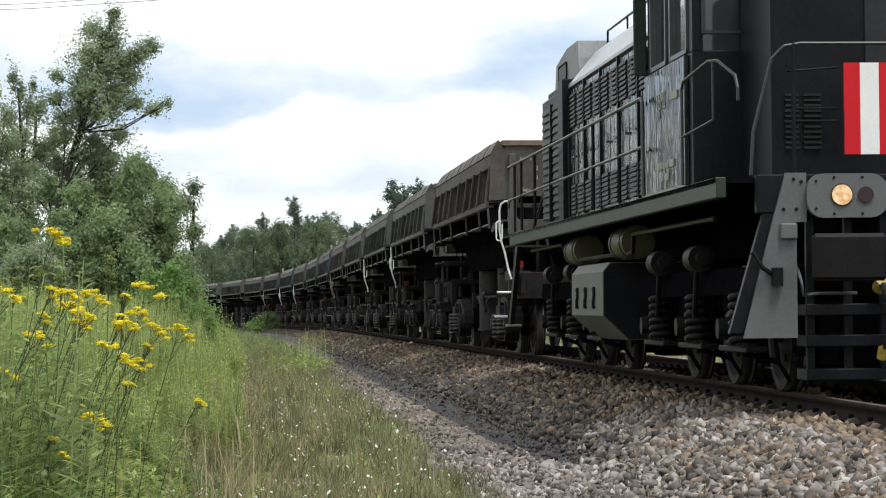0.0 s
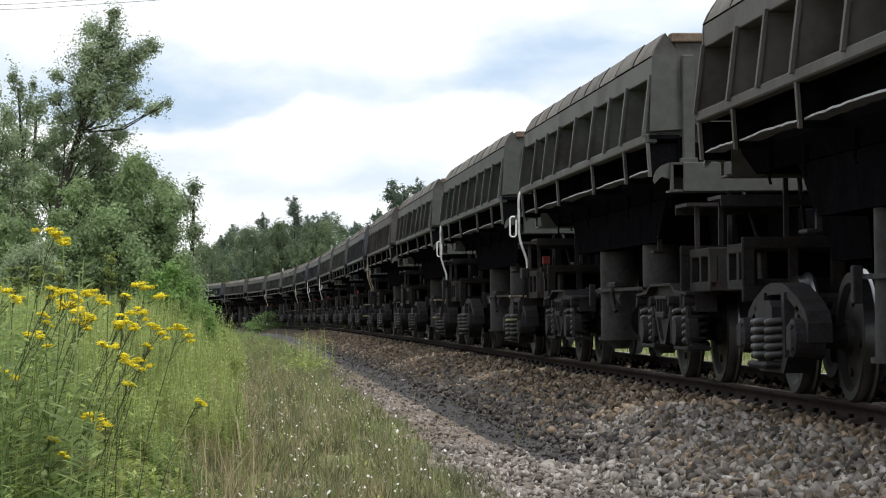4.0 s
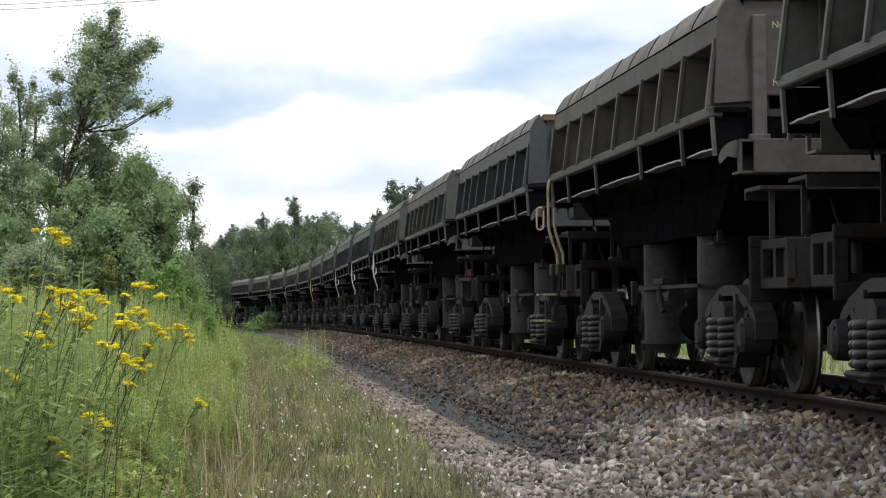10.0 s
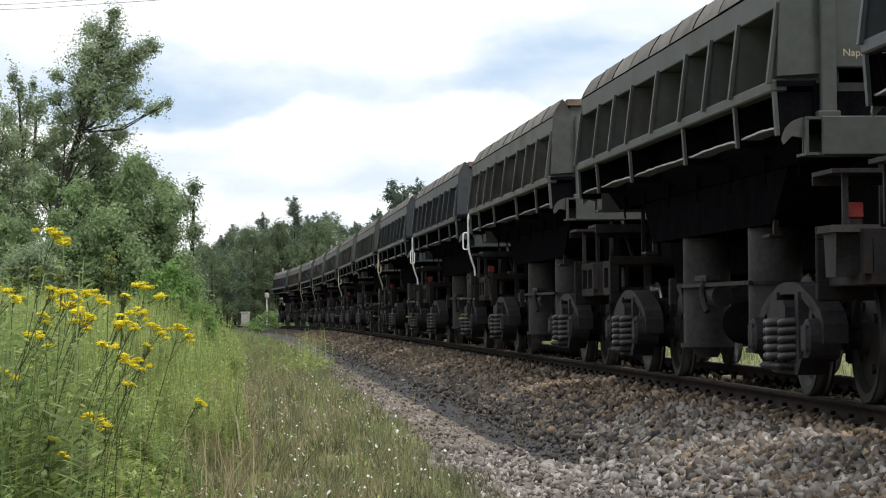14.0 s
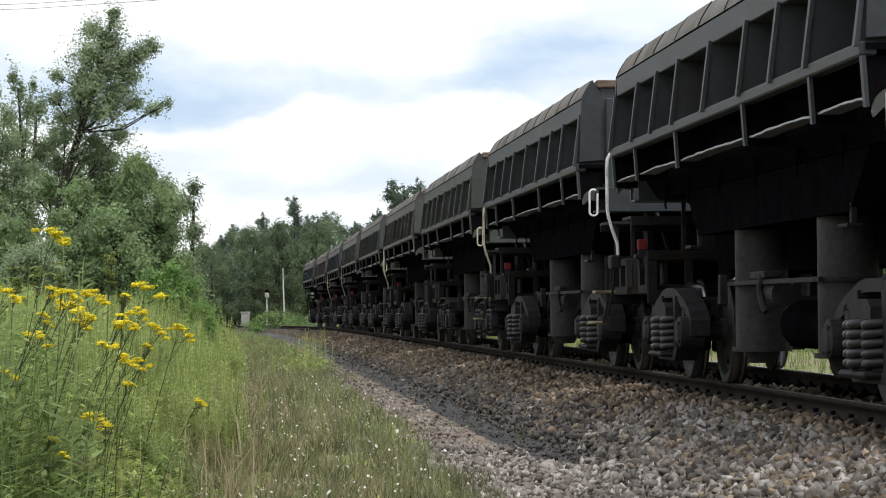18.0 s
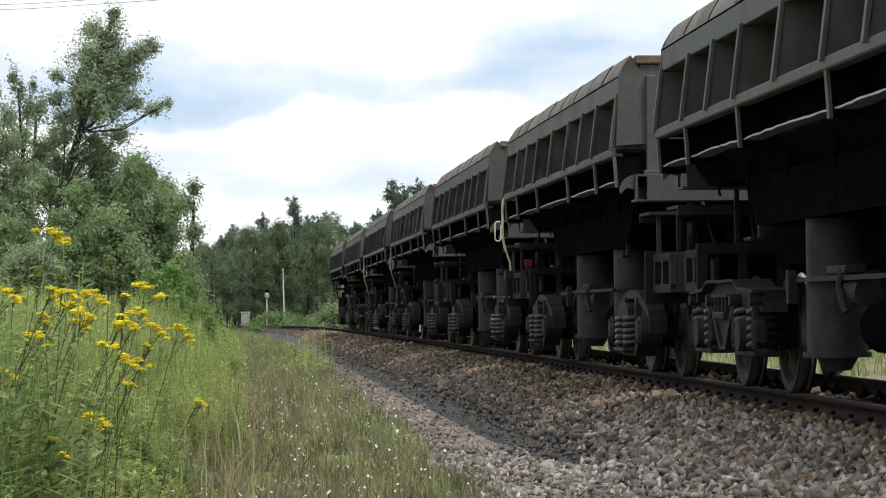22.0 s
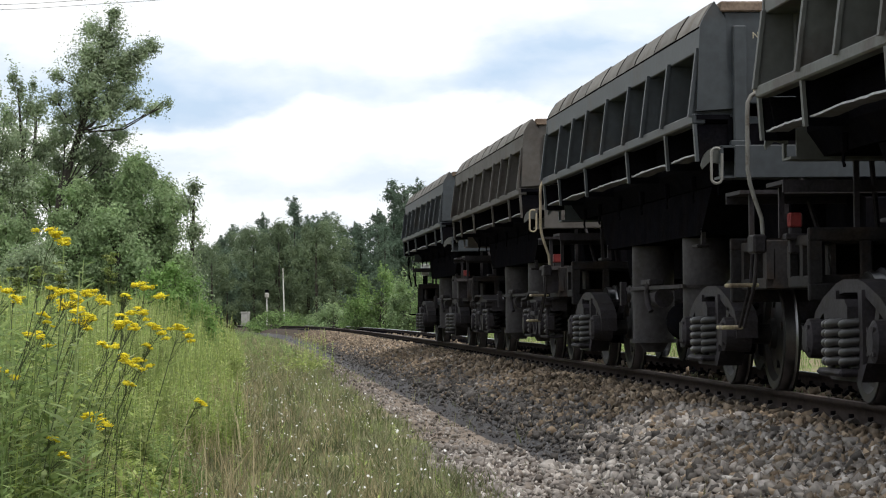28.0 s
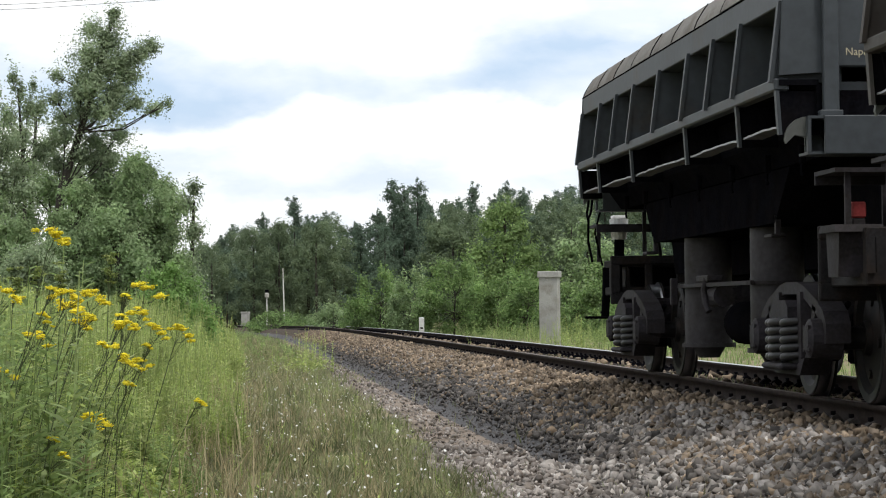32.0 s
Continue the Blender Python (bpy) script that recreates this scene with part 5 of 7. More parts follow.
    for sd in (-1, 1):
        bm = bmesh.new()
        box(bm, 3.64, 5.86, sd * 1.50, sd * 1.46, 1.74, 2.84, 0.006)
        part("cab_side_panel", bm, M_CABSIDE, cab, "scuffed glossy green cab side panel")
        bm = bmesh.new()
        box(bm, 3.66, 5.86, sd * 1.512, sd * 1.50, 1.725, 1.745)
        part("panel_line", bm, M_SIDELETTER, cab)
        for x0, x1 in ((3.85, 4.75), (4.95, 5.85)):
            bm = bmesh.new()
            box(bm, x0, x1, sd * 1.43, sd * 1.41, 2.86, 3.78)
            pane = part("side_window", bm, M_GLASS, cab, "dark cab side window")
            bm = bmesh.new()
            for a, b, c, d in ((x0, x0 + 0.05, 2.86, 3.78), (x1 - 0.05, x1, 2.86, 3.78), (x0, x1, 2.86, 2.9), (x0, x1, 3.74, 3.78)):
                box(bm, a, b, sd * 1.48, sd * 1.43, c, d)
            part("window_frame", bm, M_RAILING, pane)
        bm = bmesh.new()
        box(bm, 3.50, 3.54, sd * 1.58, sd * 1.46, 2.86, 3.75, 0.01)
        part("wind_screen", bm, M_FRAME, cab)
    for x in (3.66, 6.01):
        for y0, y1 in ((-1.37, -0.84), (0.84, 1.37)):
            bm = bmesh.new()
            box(bm, x - 0.01, x + 0.01, y0, y1, 2.86, 3.78)
            part("end_window", bm, M_GLASS, cab)
            if x > 6:
                bm = bmesh.new()
                for a, b, c, d in ((y0 - 0.015, y0 + 0.02, 3.0, 3.8), (y1 - 0.02, y1 + 0.015, 3.0, 3.8), (y0 + 0.02, y1 - 0.02, 3.0, 3.025)):
                    box(bm, x + 0.03, x + 0.06, a, b, c, d)
                part("window_seal", bm, M_DARKRAIL, cab)
    on_side("TEM2", 0.22, 4.35, -1.507, 2.47, cab, M_SIDELETTER)
    bm = bmesh.new()
    for k, (x0, x1, z) in enumerate(((5.12, 5.5, 2.55), (4.40, 4.52, 1.97), (4.56, 4.68, 1.97), (4.72, 4.78, 1.97), (4.83, 5.0, 1.97), (5.05, 5.3, 1.97), (4.62, 4.72, 1.86), (4.77, 5.0, 1.86))):
        box(bm, x0, x1, -1.509, -1.50, z - 0.04, z + 0.025)
    part("number_bar", bm, M_SIDELETTER, cab, "pale bars for the painted vehicle number")
    # nose in front of the cab
    bm = bmesh.new()
    box(bm, 6.05, 7.35, -1.05, 1.05, 1.7, 3.42, 0.03)
    nose = part("nose", bm, M_BLACK, lo)
    bm = bmesh.new()
    z = 1.92
    for y0, y1 in ((-0.95, -0.84), (-0.80, -0.66)):
        z = 1.95
        while z < 2.4:
            box(bm, 7.35, 7.375, y0, y1, z, z + 0.018)
            z += 0.042
    part("nose_louvre", bm, M_SLAT, nose)
    bm = bmesh.new()
    box(bm, 7.35, 7.37, -0.30, 0.34, 2.5, 3.36, 0.005)
    part("nose_panel", bm, M_NOSE, nose, "dark grey panel on the nose")
    # railings along the side walkways
    for sd in (-1, 1):
        bm = bmesh.new()
        y = sd * 1.58
        tube(bm, [(-8.05, y, 1.72), (-8.1, y, 2.2), (-8.08, y, 2.62), (3.95, y, 2.62), (4.02, y, 2.58), (4.02, y, 1.72)], 0.019)
        tube(bm, [(-8.1, y, 2.05), (-8.02, y, 2.14), (-7.9, y, 2.17), (4.0, y, 2.17)], 0.016)
        part("walkway_rail", bm, M_RAILING, lo, "dull steel walkway railing")
        for x in (-7.3, -6.45, -4.9, -3.2, -1.4, 0.6, 2.5):
            bm = bmesh.new()
            tube(bm, [(x, y, 1.72), (x, y, 2.62)], 0.02, 6)
            part("rail_post", bm, M_BLACK, lo)
        # grab rails beside the cab door and the nose
        bm = bmesh.new()
        tube(bm, [(6.2, y, 1.72), (6.2, y, 2.52), (6.28, y, 2.58), (7.0, sd * 1.50, 2.68), (7.2, sd * 1.46, 2.67), (7.55, sd * 1.38, 2.52), (7.6, sd * 1.37, 2.42), (7.6, sd * 1.37, 2.32)], 0.013)
        tube(bm, [(7.1, sd * 1.48, 2.66), (7.1, sd * 1.48, 2.2)], 0.010)
        tube(bm, [(6.2, y, 2.12), (7.1, sd * 1.48, 2.2)], 0.011)
        part("nose_rail", bm, M_DARKRAIL, lo)
        bm = bmesh.new()
        tube(bm, [(7.84, sd * 1.32, 1.72), (7.84, sd * 1.30, 2.05), (7.84, sd * 1.15, 2.62), (7.84, sd * 1.05, 2.72), (7.84, sd * 0.92, 2.74), (7.84, 0, 2.74)], 0.015)
        part("front_rail", bm, M_DARKRAIL, lo)
        bm = bmesh.new()
        for z in (2.24, 2.14):
            tube(bm, [(7.80, sd * 0.98, z), (7.80, sd * 0.62, z)], 0.011, 6)
        tube(bm, [(7.84, sd * 0.98, 1.72), (7.84, sd * 0.98, 2.74)], 0.02, 6)
        tube(bm, [(7.78, sd * 1.02, 2.58), (7.78, sd * 1.02, 2.53), (7.78, sd * 0.62, 2.56)], 0.009, 6)
        part("front_bar", bm, M_BLACK, lo)
        bm = bmesh.new()
        tube(bm, [(-8.1, sd * 1.56, 2.16), (-8.1, sd * 1.64, 2.16), (-8.1, sd * 1.69, 2.12), (-8.1, sd * 1.71, 2.04), (-8.1, sd * 1.71, 1.74), (-8.1, sd * 1.69, 1.62), (-8.1, sd * 1.64, 1.45), (-8.1, sd * 1.60, 1.25), (-8.05, sd * 1.56, 1.1)], 0.0145)
        part("rear_grab_pipe", bm, M_PIPE["white"], lo, "white bent grab pipe")
        # rear end rails
        bm = bmesh.new()
        tube(bm, [(-7.82, sd * 1.3, 1.72), (-7.82, sd * 1.05, 2.5), (-7.82, sd * 0.9, 2.6), (-7.82, 0, 2.6)], 0.02)
        tube(bm, [(-7.82, sd * 1.3, 2.1), (-7.82, 0, 2.1)], 0.016)
        part("rear_rail", bm, M_BLACK, lo)
        # slanting step plate at the rear corner
        bm = bmesh.new()
        prism(bm, [(-7.50, 1.52), (-7.24, 1.52), (-8.30, 0.48), (-8.54, 0.48)], "y", sd * 1.56, sd * 1.50)
        part("step_stringer", bm, M_BLACK, lo)
        bm = bmesh.new()
        box(bm, -8.56, -8.26, sd * 1.60, sd * 1.40, 0.45, 0.482, 0.006)
        part("step", bm, M_PIPE["grey"], lo, "pale worn step")
    # red and white board on the front railing
    for y0, y1, m in ((-0.595, -0.47, M_RED), (-0.47, -0.32, M_BOARD), (-0.32, -0.165, M_RED)):
        bm = bmesh.new()
        box(bm, 7.87, 7.90, y0 + 0.001, y1 - 0.001, 1.875, 2.585)
        part("board_stripe", bm, m, lo, "bright red board stripe" if m is M_RED else "white board stripe")
    # grey front: side gussets, lamp plate, buffers, steps
    bm = bmesh.new()
    box(bm, 7.85, 7.95, -1.3, 1.3, 1.42, 1.72, 0.01)
    part("buffer_beam", bm, M_BLACK, lo)
    for sd in (-1, 1):
        bm = bmesh.new()
        prism(bm, [(sd * 1.08, 1.73), (sd * 0.92, 1.73), (sd * 0.92, 1.35), (sd * 1.00, 1.35), (sd * 1.00, 0.46), (sd * 1.42, 0.46), (sd * 1.18, 1.38)], "x", 7.95, 7.99)
        part("gusset", bm, M_GREY, lo, "grey front gusset plate")
        bm = bmesh.new()
        prism(bm, [(sd * 1.42, 0.5), (sd * 1.52, 0.5), (sd * 1.24, 1.45), (sd * 1.14, 1.45)], "x", 7.86, 7.94)
        part("step_side", bm, M_BLACK, lo)
        bm = bmesh.new()
        ring = []
        for cy, cz, a0 in ((0.80, 1.59, 0), (0.43, 1.59, 90), (0.43, 1.51, 180), (0.80, 1.51, 270)):
            ring += [(sd * (cy + 0.13 * math.cos(radians(a0 + k * 15))), cz + 0.13 * math.sin(radians(a0 + k * 15))) for k in range(7)]
        prism(bm, ring, "x", 7.99, 8.06)
        plate = part("lamp_plate", bm, M_GREY, lo)
        bm = bmesh.new()
        cyl(bm, (8.055, sd * 0.66, 1.555), (8.078, sd * 0.66, 1.555), 0.078, n=24)
        part("headlamp", bm, M_GLOW, plate, "lit warm yellow headlamp")
        bm = bmesh.new()
        cyl(bm, (8.05, sd * 0.66, 1.555), (8.07, sd * 0.66, 1.555), 0.088, n=24)
        part("lamp_ring", bm, M_DARKRAIL, plate)
        bm = bmesh.new()
        cyl(bm, (8.055, sd * 0.475, 1.555), (8.075, sd * 0.475, 1.555), 0.062, n=20)
        part("tail_lamp", bm, M_TAIL, plate, "unlit dark red tail lamp")
        bm = bmesh.new()
        cyl(bm, (7.95, sd * 0.68, 1.06), (8.4, sd * 0.68, 1.06), 0.12, n=18)
        box(bm, 8.4, 8.46, sd * 0.98, sd * 0.40, 0.89, 1.25, 0.03)
        part("buffer", bm, M_LCAST, lo, "dark grey worn rectangular buffer")
        bm = bmesh.new()
        box(bm, 7.96, 8.03, sd * 1.13, sd * 1.0, 1.22, 1.34, 0.01)
        part("bracket", bm, M_GREY, lo)
        bm = bmesh.new()
        tube(bm, [(8.0, sd * 1.2, 0.95), (8.05, sd * 1.28, 1.0), (8.05, sd * 1.36, 1.12)], 0.02, 6)
        cyl(bm, (8.02, sd * 1.16, 0.86), (8.02, sd * 1.16, 1.0), 0.045, n=10)
        part("hook", bm, M_BLACK, lo)
        for z, y0 in ((0.72, 0.3), (0.48, 0.3), (0.22, 0.3)):
            bm = bmesh.new()
            box(bm, 7.6, 7.98, sd * 0.93, sd * y0, z - 0.09, z, 0.008)
            part("front_step", bm, M_BLACK, lo)
        bm = bmesh.new()
        for y in (0.9, 0.6, 0.32):
            box(bm, 7.8, 7.86, sd * y, sd * (y - 0.06), 0.2, 1.42)
        part("step_frame", bm, M_BLACK, lo)
        bm = bmesh.new()
        tube(bm, [(8.04, sd * 0.93, 0.79), (8.06, sd * 0.86, 0.80), (8.06, sd * 0.55, 0.80)], 0.014, 6)
        part("coupling_lever", bm, M_RAILING, lo)
        bm = bmesh.new()
        cyl(bm, (8.0, sd * 0.36, 0.84), (8.1, sd * 0.36, 0.9), 0.06, 0.05, 10)
        cyl(bm, (8.06, sd * 0.36, 0.30), (8.1, sd * 0.36, 0.38), 0.045, 0.04, 10)
        part("air_tap", bm, M_BRASS, lo, "worn yellow air tap")
        bm = bmesh.new()
        tube(bm, [(8.1, sd * 0.36, 0.86), (8.2, sd * 0.33, 0.75), (8.22, sd * 0.32, 0.55), (8.14, sd * 0.35, 0.38)], 0.03)
        part("air_hose", bm, M_RUBBER, lo)
    bm = bmesh.new()
    for sd in (-1, 1):
        for y, z in ((1.02, 1.68), (1.0, 1.45), (1.1, 1.45), (0.96, 1.66)):
            cyl(bm, (7.985, sd * y, z), (8.0, sd * y, z), 0.014, n=6)
        for y, z in ((0.86, 1.66), (0.72, 1.69), (0.5, 1.69), (0.86, 1.45), (0.72, 1.41), (0.5, 1.41)):
            cyl(bm, (8.055, sd * y, z), (8.068, sd * y, z), 0.011, n=6)
    part("bolt", bm, M_LCAST, lo)
    for e in (-1, 1):
        bm = bmesh.new()
        box(bm, e * 7.9, e * 8.35, -0.2, 0.2, 0.9, 1.2, 0.04)
        box(bm, e * 8.3, e * 8.52, -0.26, 0.18, 0.86, 1.24, 0.05)
        part("coupler", bm, M_DARK, lo)
    # fuel tank with a chamfered lower edge
    bm = bmesh.new()
    prism(bm, [(-1.46, 1.08), (-1.38, 1.18), (1.38, 1.18), (1.46, 1.08), (1.46, 0.62), (1.2, 0.36), (-1.2, 0.36), (-1.46, 0.62)], "x", -2.25, 0.35)
    tank = part("fuel_tank", bm, M_TANK, lo, "grey-green fuel tank slung under the frame")
    bm = bmesh.new()
    prism(bm, [(-1.45, 1.08), (-1.37, 1.17), (1.37, 1.17), (1.45, 1.08), (1.45, 0.62), (1.19, 0.37), (-1.19, 0.37), (-1.45, 0.62)], "x", 0.352, 0.37)
    part("tank_end", bm, M_BLACK, tank)
    bm = bmesh.new()
    for x in (-1.7, -1.0, -0.3):
        tube(bm, [(x - 0.04, -1.475, 0.90), (x + 0.03, -1.475, 0.92), (x + 0.03, -1.475, 0.82), (x - 0.03, -1.475, 0.78), (x - 0.03, -1.475, 0.70), (x + 0.04, -1.475, 0.71)], 0.016, 6)
    part("lifting_mark", bm, M_BLACK, tank)
    for sd in (-1, 1):
        for x0 in (-3.1, 0.7):
            bm = bmesh.new()
            cyl(bm, (x0, sd * 1.28, 1.36), (x0 + 1.0, sd * 1.28, 1.36), 0.17, n=20)
            res = smooth(part("air_reservoir", bm, M_OLIVE, lo, "olive painted air reservoir"))
            for k in (0.15, 0.8):
                bm = bmesh.new()
                cyl(bm, (x0 + k, sd * 1.28, 1.36), (x0 + k + 0.03, sd * 1.28, 1.36), 0.178, n=20)
                part("strap", bm, M_BLACK, res)
        bm = bmesh.new()
        tube(bm, [(-6.5, sd * 1.45, 1.45), (-3.2, sd * 1.45, 1.45), (-3.0, sd * 1.4, 1.3), (-2.4, sd * 1.38, 1.25), (2.0, sd * 1.38, 1.25), (2.3, sd * 1.42, 1.42), (6.8, sd * 1.42, 1.42)], 0.022, 6)
        part("air_pipe", bm, M_LCAST, lo)
    loco_bogie(lo, 4.3)
    loco_bogie(lo, -4.3)
    return tagged(lo, "dark green diesel locomotive with grey front and lit headlamp", "locomotive")


LOCO = build_loco()
train.append((LOCO, 18.75, 4.3))
LOCO.matrix_basis = riding(18.75, 4.3)
# ---- trees and bushes ----
M_BARK = mat("grey_brown_bark", (0.045, 0.038, 0.03), 0.9, 0.0, 6, 0.35, 40, 0.6, 0.02, (0.025, 0.022, 0.018), 0.4)
M_POPLAR = island("poplar_leaves", [(0.165, 0.225, 0.125), (0.29, 0.355, 0.215), (0.205, 0.27, 0.15), (0.37, 0.43, 0.285)], 0.6, 0.15, 0.5, patch=0.35, patch_size=1.6)
M_LEAF = island("dark_tree_leaves", [(0.159, 0.238, 0.109), (0.275, 0.366, 0.182), (0.201, 0.287, 0.133), (0.354, 0.439, 0.238)], 0.65, 0.15, 0.5, patch=0.4, patch_size=1.4)
M_BUSH = island("bright_bush_leaves", [(0.105, 0.180, 0.058), (0.195, 0.295, 0.10), (0.14, 0.23, 0.075), (0.26, 0.35, 0.14)], 0.6, 0.15, 0.5, patch=0.45, patch_size=0.9)
M_BIRCH = island("yellow_green_birch_leaves", [(0.13, 0.205, 0.066), (0.20, 0.29, 0.10), (0.155, 0.24, 0.08), (0.25, 0.335, 0.135)], 0.6, 0.15, 0.5, patch=0.35, patch_size=0.9)
M_BRIGHT = island("fresh_green_bush_leaves", [(0.135, 0.245, 0.065), (0.215, 0.355, 0.105), (0.165, 0.285, 0.08), (0.27, 0.40, 0.14)], 0.6, 0.15, 0.5, patch=0.3, patch_size=2.0)
M_ALDER = island("olive_alder_leaves", [(0.125, 0.170, 0.095), (0.170, 0.220, 0.128), (0.142, 0.190, 0.106), (0.195, 0.245, 0.145)], 0.7, 0.15, 0.5, patch=0.35, patch_size=0.5)
# needle green paled and blued: distance haze is put into the colour
M_NEEDLE = island("hazy_pine_needles", [(0.092, 0.138, 0.095), (0.130, 0.180, 0.126), (0.108, 0.158, 0.108), (0.152, 0.202, 0.142)], 0.8, 0.2, 0.4, patch=0.3, patch_size=0.5)


def leaf_cloud(blobs, per, leaf, material, parent, rnd, droop=0.2, name="crown"):
    """Leaves in clumps: each blob (x, y, z, rx, rz) gets clusters of leaves, fewer inside, that mostly face outwards and up."""
    cs, ns = [], []
    for bx, by, bz, rx, rz in blobs:
        n = max(8, int(per * rx * rz))
        d = rnd.normal(size=(n, 3))
        d /= np.linalg.norm(d, axis=1)[:, None]
        r = np.minimum(np.abs(rnd.normal(size=n)) * 0.6 + 0.12, 1.5)
        tw = np.stack([bx + d[:, 0] * r * rx, by + d[:, 1] * r * rx, bz + d[:, 2] * r * rz], 1)
        # clusters of leaves along short twigs
        k = 6
        off = rnd.normal(size=(n, k, 3)) * min(leaf * 1.7, 0.4 * rx + 0.01)
        cs.append((tw[:, None] + off).reshape(-1, 3))
        ns.append(np.repeat(d + np.array([0, 0, 0.45]), k, 0))
    c, up = np.concatenate(cs), np.concatenate(ns)
    n = len(c)
    up = up + 0.42 * rnd.normal(size=(n, 3))
    a = np.cross(up, rnd.normal(size=(n, 3)))
    a /= np.linalg.norm(a, axis=1)[:, None] + 1e-9
    a[:, 2] -= droop * 0.5
    b = np.cross(up, a)
    b /= np.linalg.norm(b, axis=1)[:, None] + 1e-9
    L = leaf * (0.6 + 0.8 * rnd.random(n))[:, None]
    v = np.stack([c - a * L, c + b * L * 0.55, c + a * L, c - b * L * 0.55], 1).reshape(-1, 3)
    q = np.arange(n)[:, None] * 4 + np.array([0, 1, 2, 3])
    return mesh_of(name, v, q, material, parent)


def limbs(parent, trunk, blobs, r0, material, rnd):
    """A tapered trunk along the points, and a limb from it to each blob."""
    pts = [Vector(p) for p in trunk]
    bm = bmesh.new()
    for i in range(len(pts) - 1):
        f0, f1 = 1 - i / len(pts), 1 - (i + 1) / len(pts)
        cyl(bm, pts[i], pts[i + 1] + (pts[i + 1] - pts[i]) * 0.04, r0 * (0.25 + 0.75 * f0), r0 * (0.25 + 0.75 * f1), 8)
    part("trunk", bm, material, parent)
    bm = bmesh.new()
    for bx, by, bz, rx, rz in blobs:
        c = Vector((bx, by, bz))
        j = min(pts[1:], key=lambda p: (p - c).length + (2.0 if p.z > c.z else 0))
        mid = (j + c) / 2 + Vector((0, 0, -0.12 * (c - j).length))
        r = 0.18 * r0 + 0.05 * r0 * rx
        cyl(bm, j, mid, r, r * 0.7, 6)
        cyl(bm, mid, c, r * 0.7, r * 0.3, 6)
        for k in range(4):
            t = c + Vector(rnd.normal(size=3)) * rx * 0.45
            cyl(bm, mid.lerp(c, 0.6), t, r * 0.35, r * 0.08, 5)
    part("limb", bm, material, parent)


def tree(name, x, y, trunk, blobs, per, leaf, material, label, r0=0.14, seed=1, group=""):
    rnd = np.random.default_rng(seed)
    t = new(name)
    t.location = (x, y, float(lie(np.array([x]), np.array([y]))[0]) - 0.05)
    limbs(t, trunk, blobs, r0, M_BARK, rnd)
    leaf_cloud(blobs, per, leaf, material, t, rnd)
    return tagged(t, label, "tree" if name != "bush" else "bush", group)


def at_view(ax, d):
    return ax * d, d


# the leaning poplar and its neighbours at the wood's edge
tree("poplar_tree", -9.08, 62, [(-0.05, 0, 0), (0.0, 0, 0.92), (0.14, 0, 2.61), (0.32, 0, 3.91), (0.75, 0, 5.21), (1.09, 0, 6.25), (1.37, 0, 7.35), (1.56, 0, 7.94)], [
    (1.6, -0.45, 7.87, 0.22, 0.3), (1.42, -0.15, 7.35, 0.54, 0.48), (2.2, 0.15, 7.09, 0.36, 0.27), (2.36, 0.45, 7.26, 0.22, 0.23), (1.03, -0.3, 6.96, 0.54, 0.41), (1.74, 0.0, 6.8, 0.54, 0.41), (0.76, 0.3, 6.51, 0.32, 0.26), (1.15, -0.45, 6.32, 0.61, 0.48),
    (1.7, -0.15, 6.19, 0.5, 0.44), (0.18, 0.15, 6.54, 0.25, 0.18), (0.76, 0.45, 5.73, 0.54, 0.41), (1.34, -0.3, 5.67, 0.61, 0.37), (2.03, 0.0, 5.89, 0.4, 0.18), (2.42, 0.3, 5.73, 0.32, 0.17), (2.8, -0.45, 5.83, 0.17, 0.13), (0.43, -0.15, 5.15, 0.4, 0.33),
    (1.07, 0.15, 5.02, 0.47, 0.33), (1.6, 0.45, 5.18, 0.36, 0.26), (0.24, -0.3, 5.99, 0.29, 0.23), (1.87, 0.0, 6.51, 0.36, 0.26), (1.0, 0.2, 7.6, 0.3, 0.3), (1.35, 0, 6.75, 0.55, 0.4), (0.75, 0.1, 6.1, 0.45, 0.35), (1.5, -0.2, 5.95, 0.4, 0.3),
    (0.4, 0, 5.55, 0.4, 0.3), (0.8, 0, 4.7, 0.45, 0.3), (0.2, 0.2, 4.5, 0.45, 0.35), (1.4, 0, 4.6, 0.4, 0.28), (2.0, 0, 6.95, 0.34, 0.22)],
    1700, 0.032, M_POPLAR, "leaning grey-green poplar with an open ragged crown", 0.13, 3)
tree("poplar_tree", -9.8, 63, [(0, 0, 0), (0.05, 0, 2.5), (0.0, 0, 4.5), (-0.1, 0, 6.2)], [(-0.23, 0, 6.5, 0.1, 0.5), (-0.05, 0, 6.2, 0.1, 0.45), (0.11, 0, 5.8, 0.16, 0.5), (0.46, 0, 5.8, 0.12, 0.45), (-0.3, 0, 5.6, 0.14, 0.5), (-0.16, 0, 5.0, 0.32, 0.5), (0.42, 0, 4.8, 0.32, 0.5), (0.75, 0, 5.2, 0.12, 0.4), (0.24, 0, 6.3, 0.07, 0.4)], 1300, 0.034, M_POPLAR, "thin poplar with sparse upright branches", 0.06, 5)
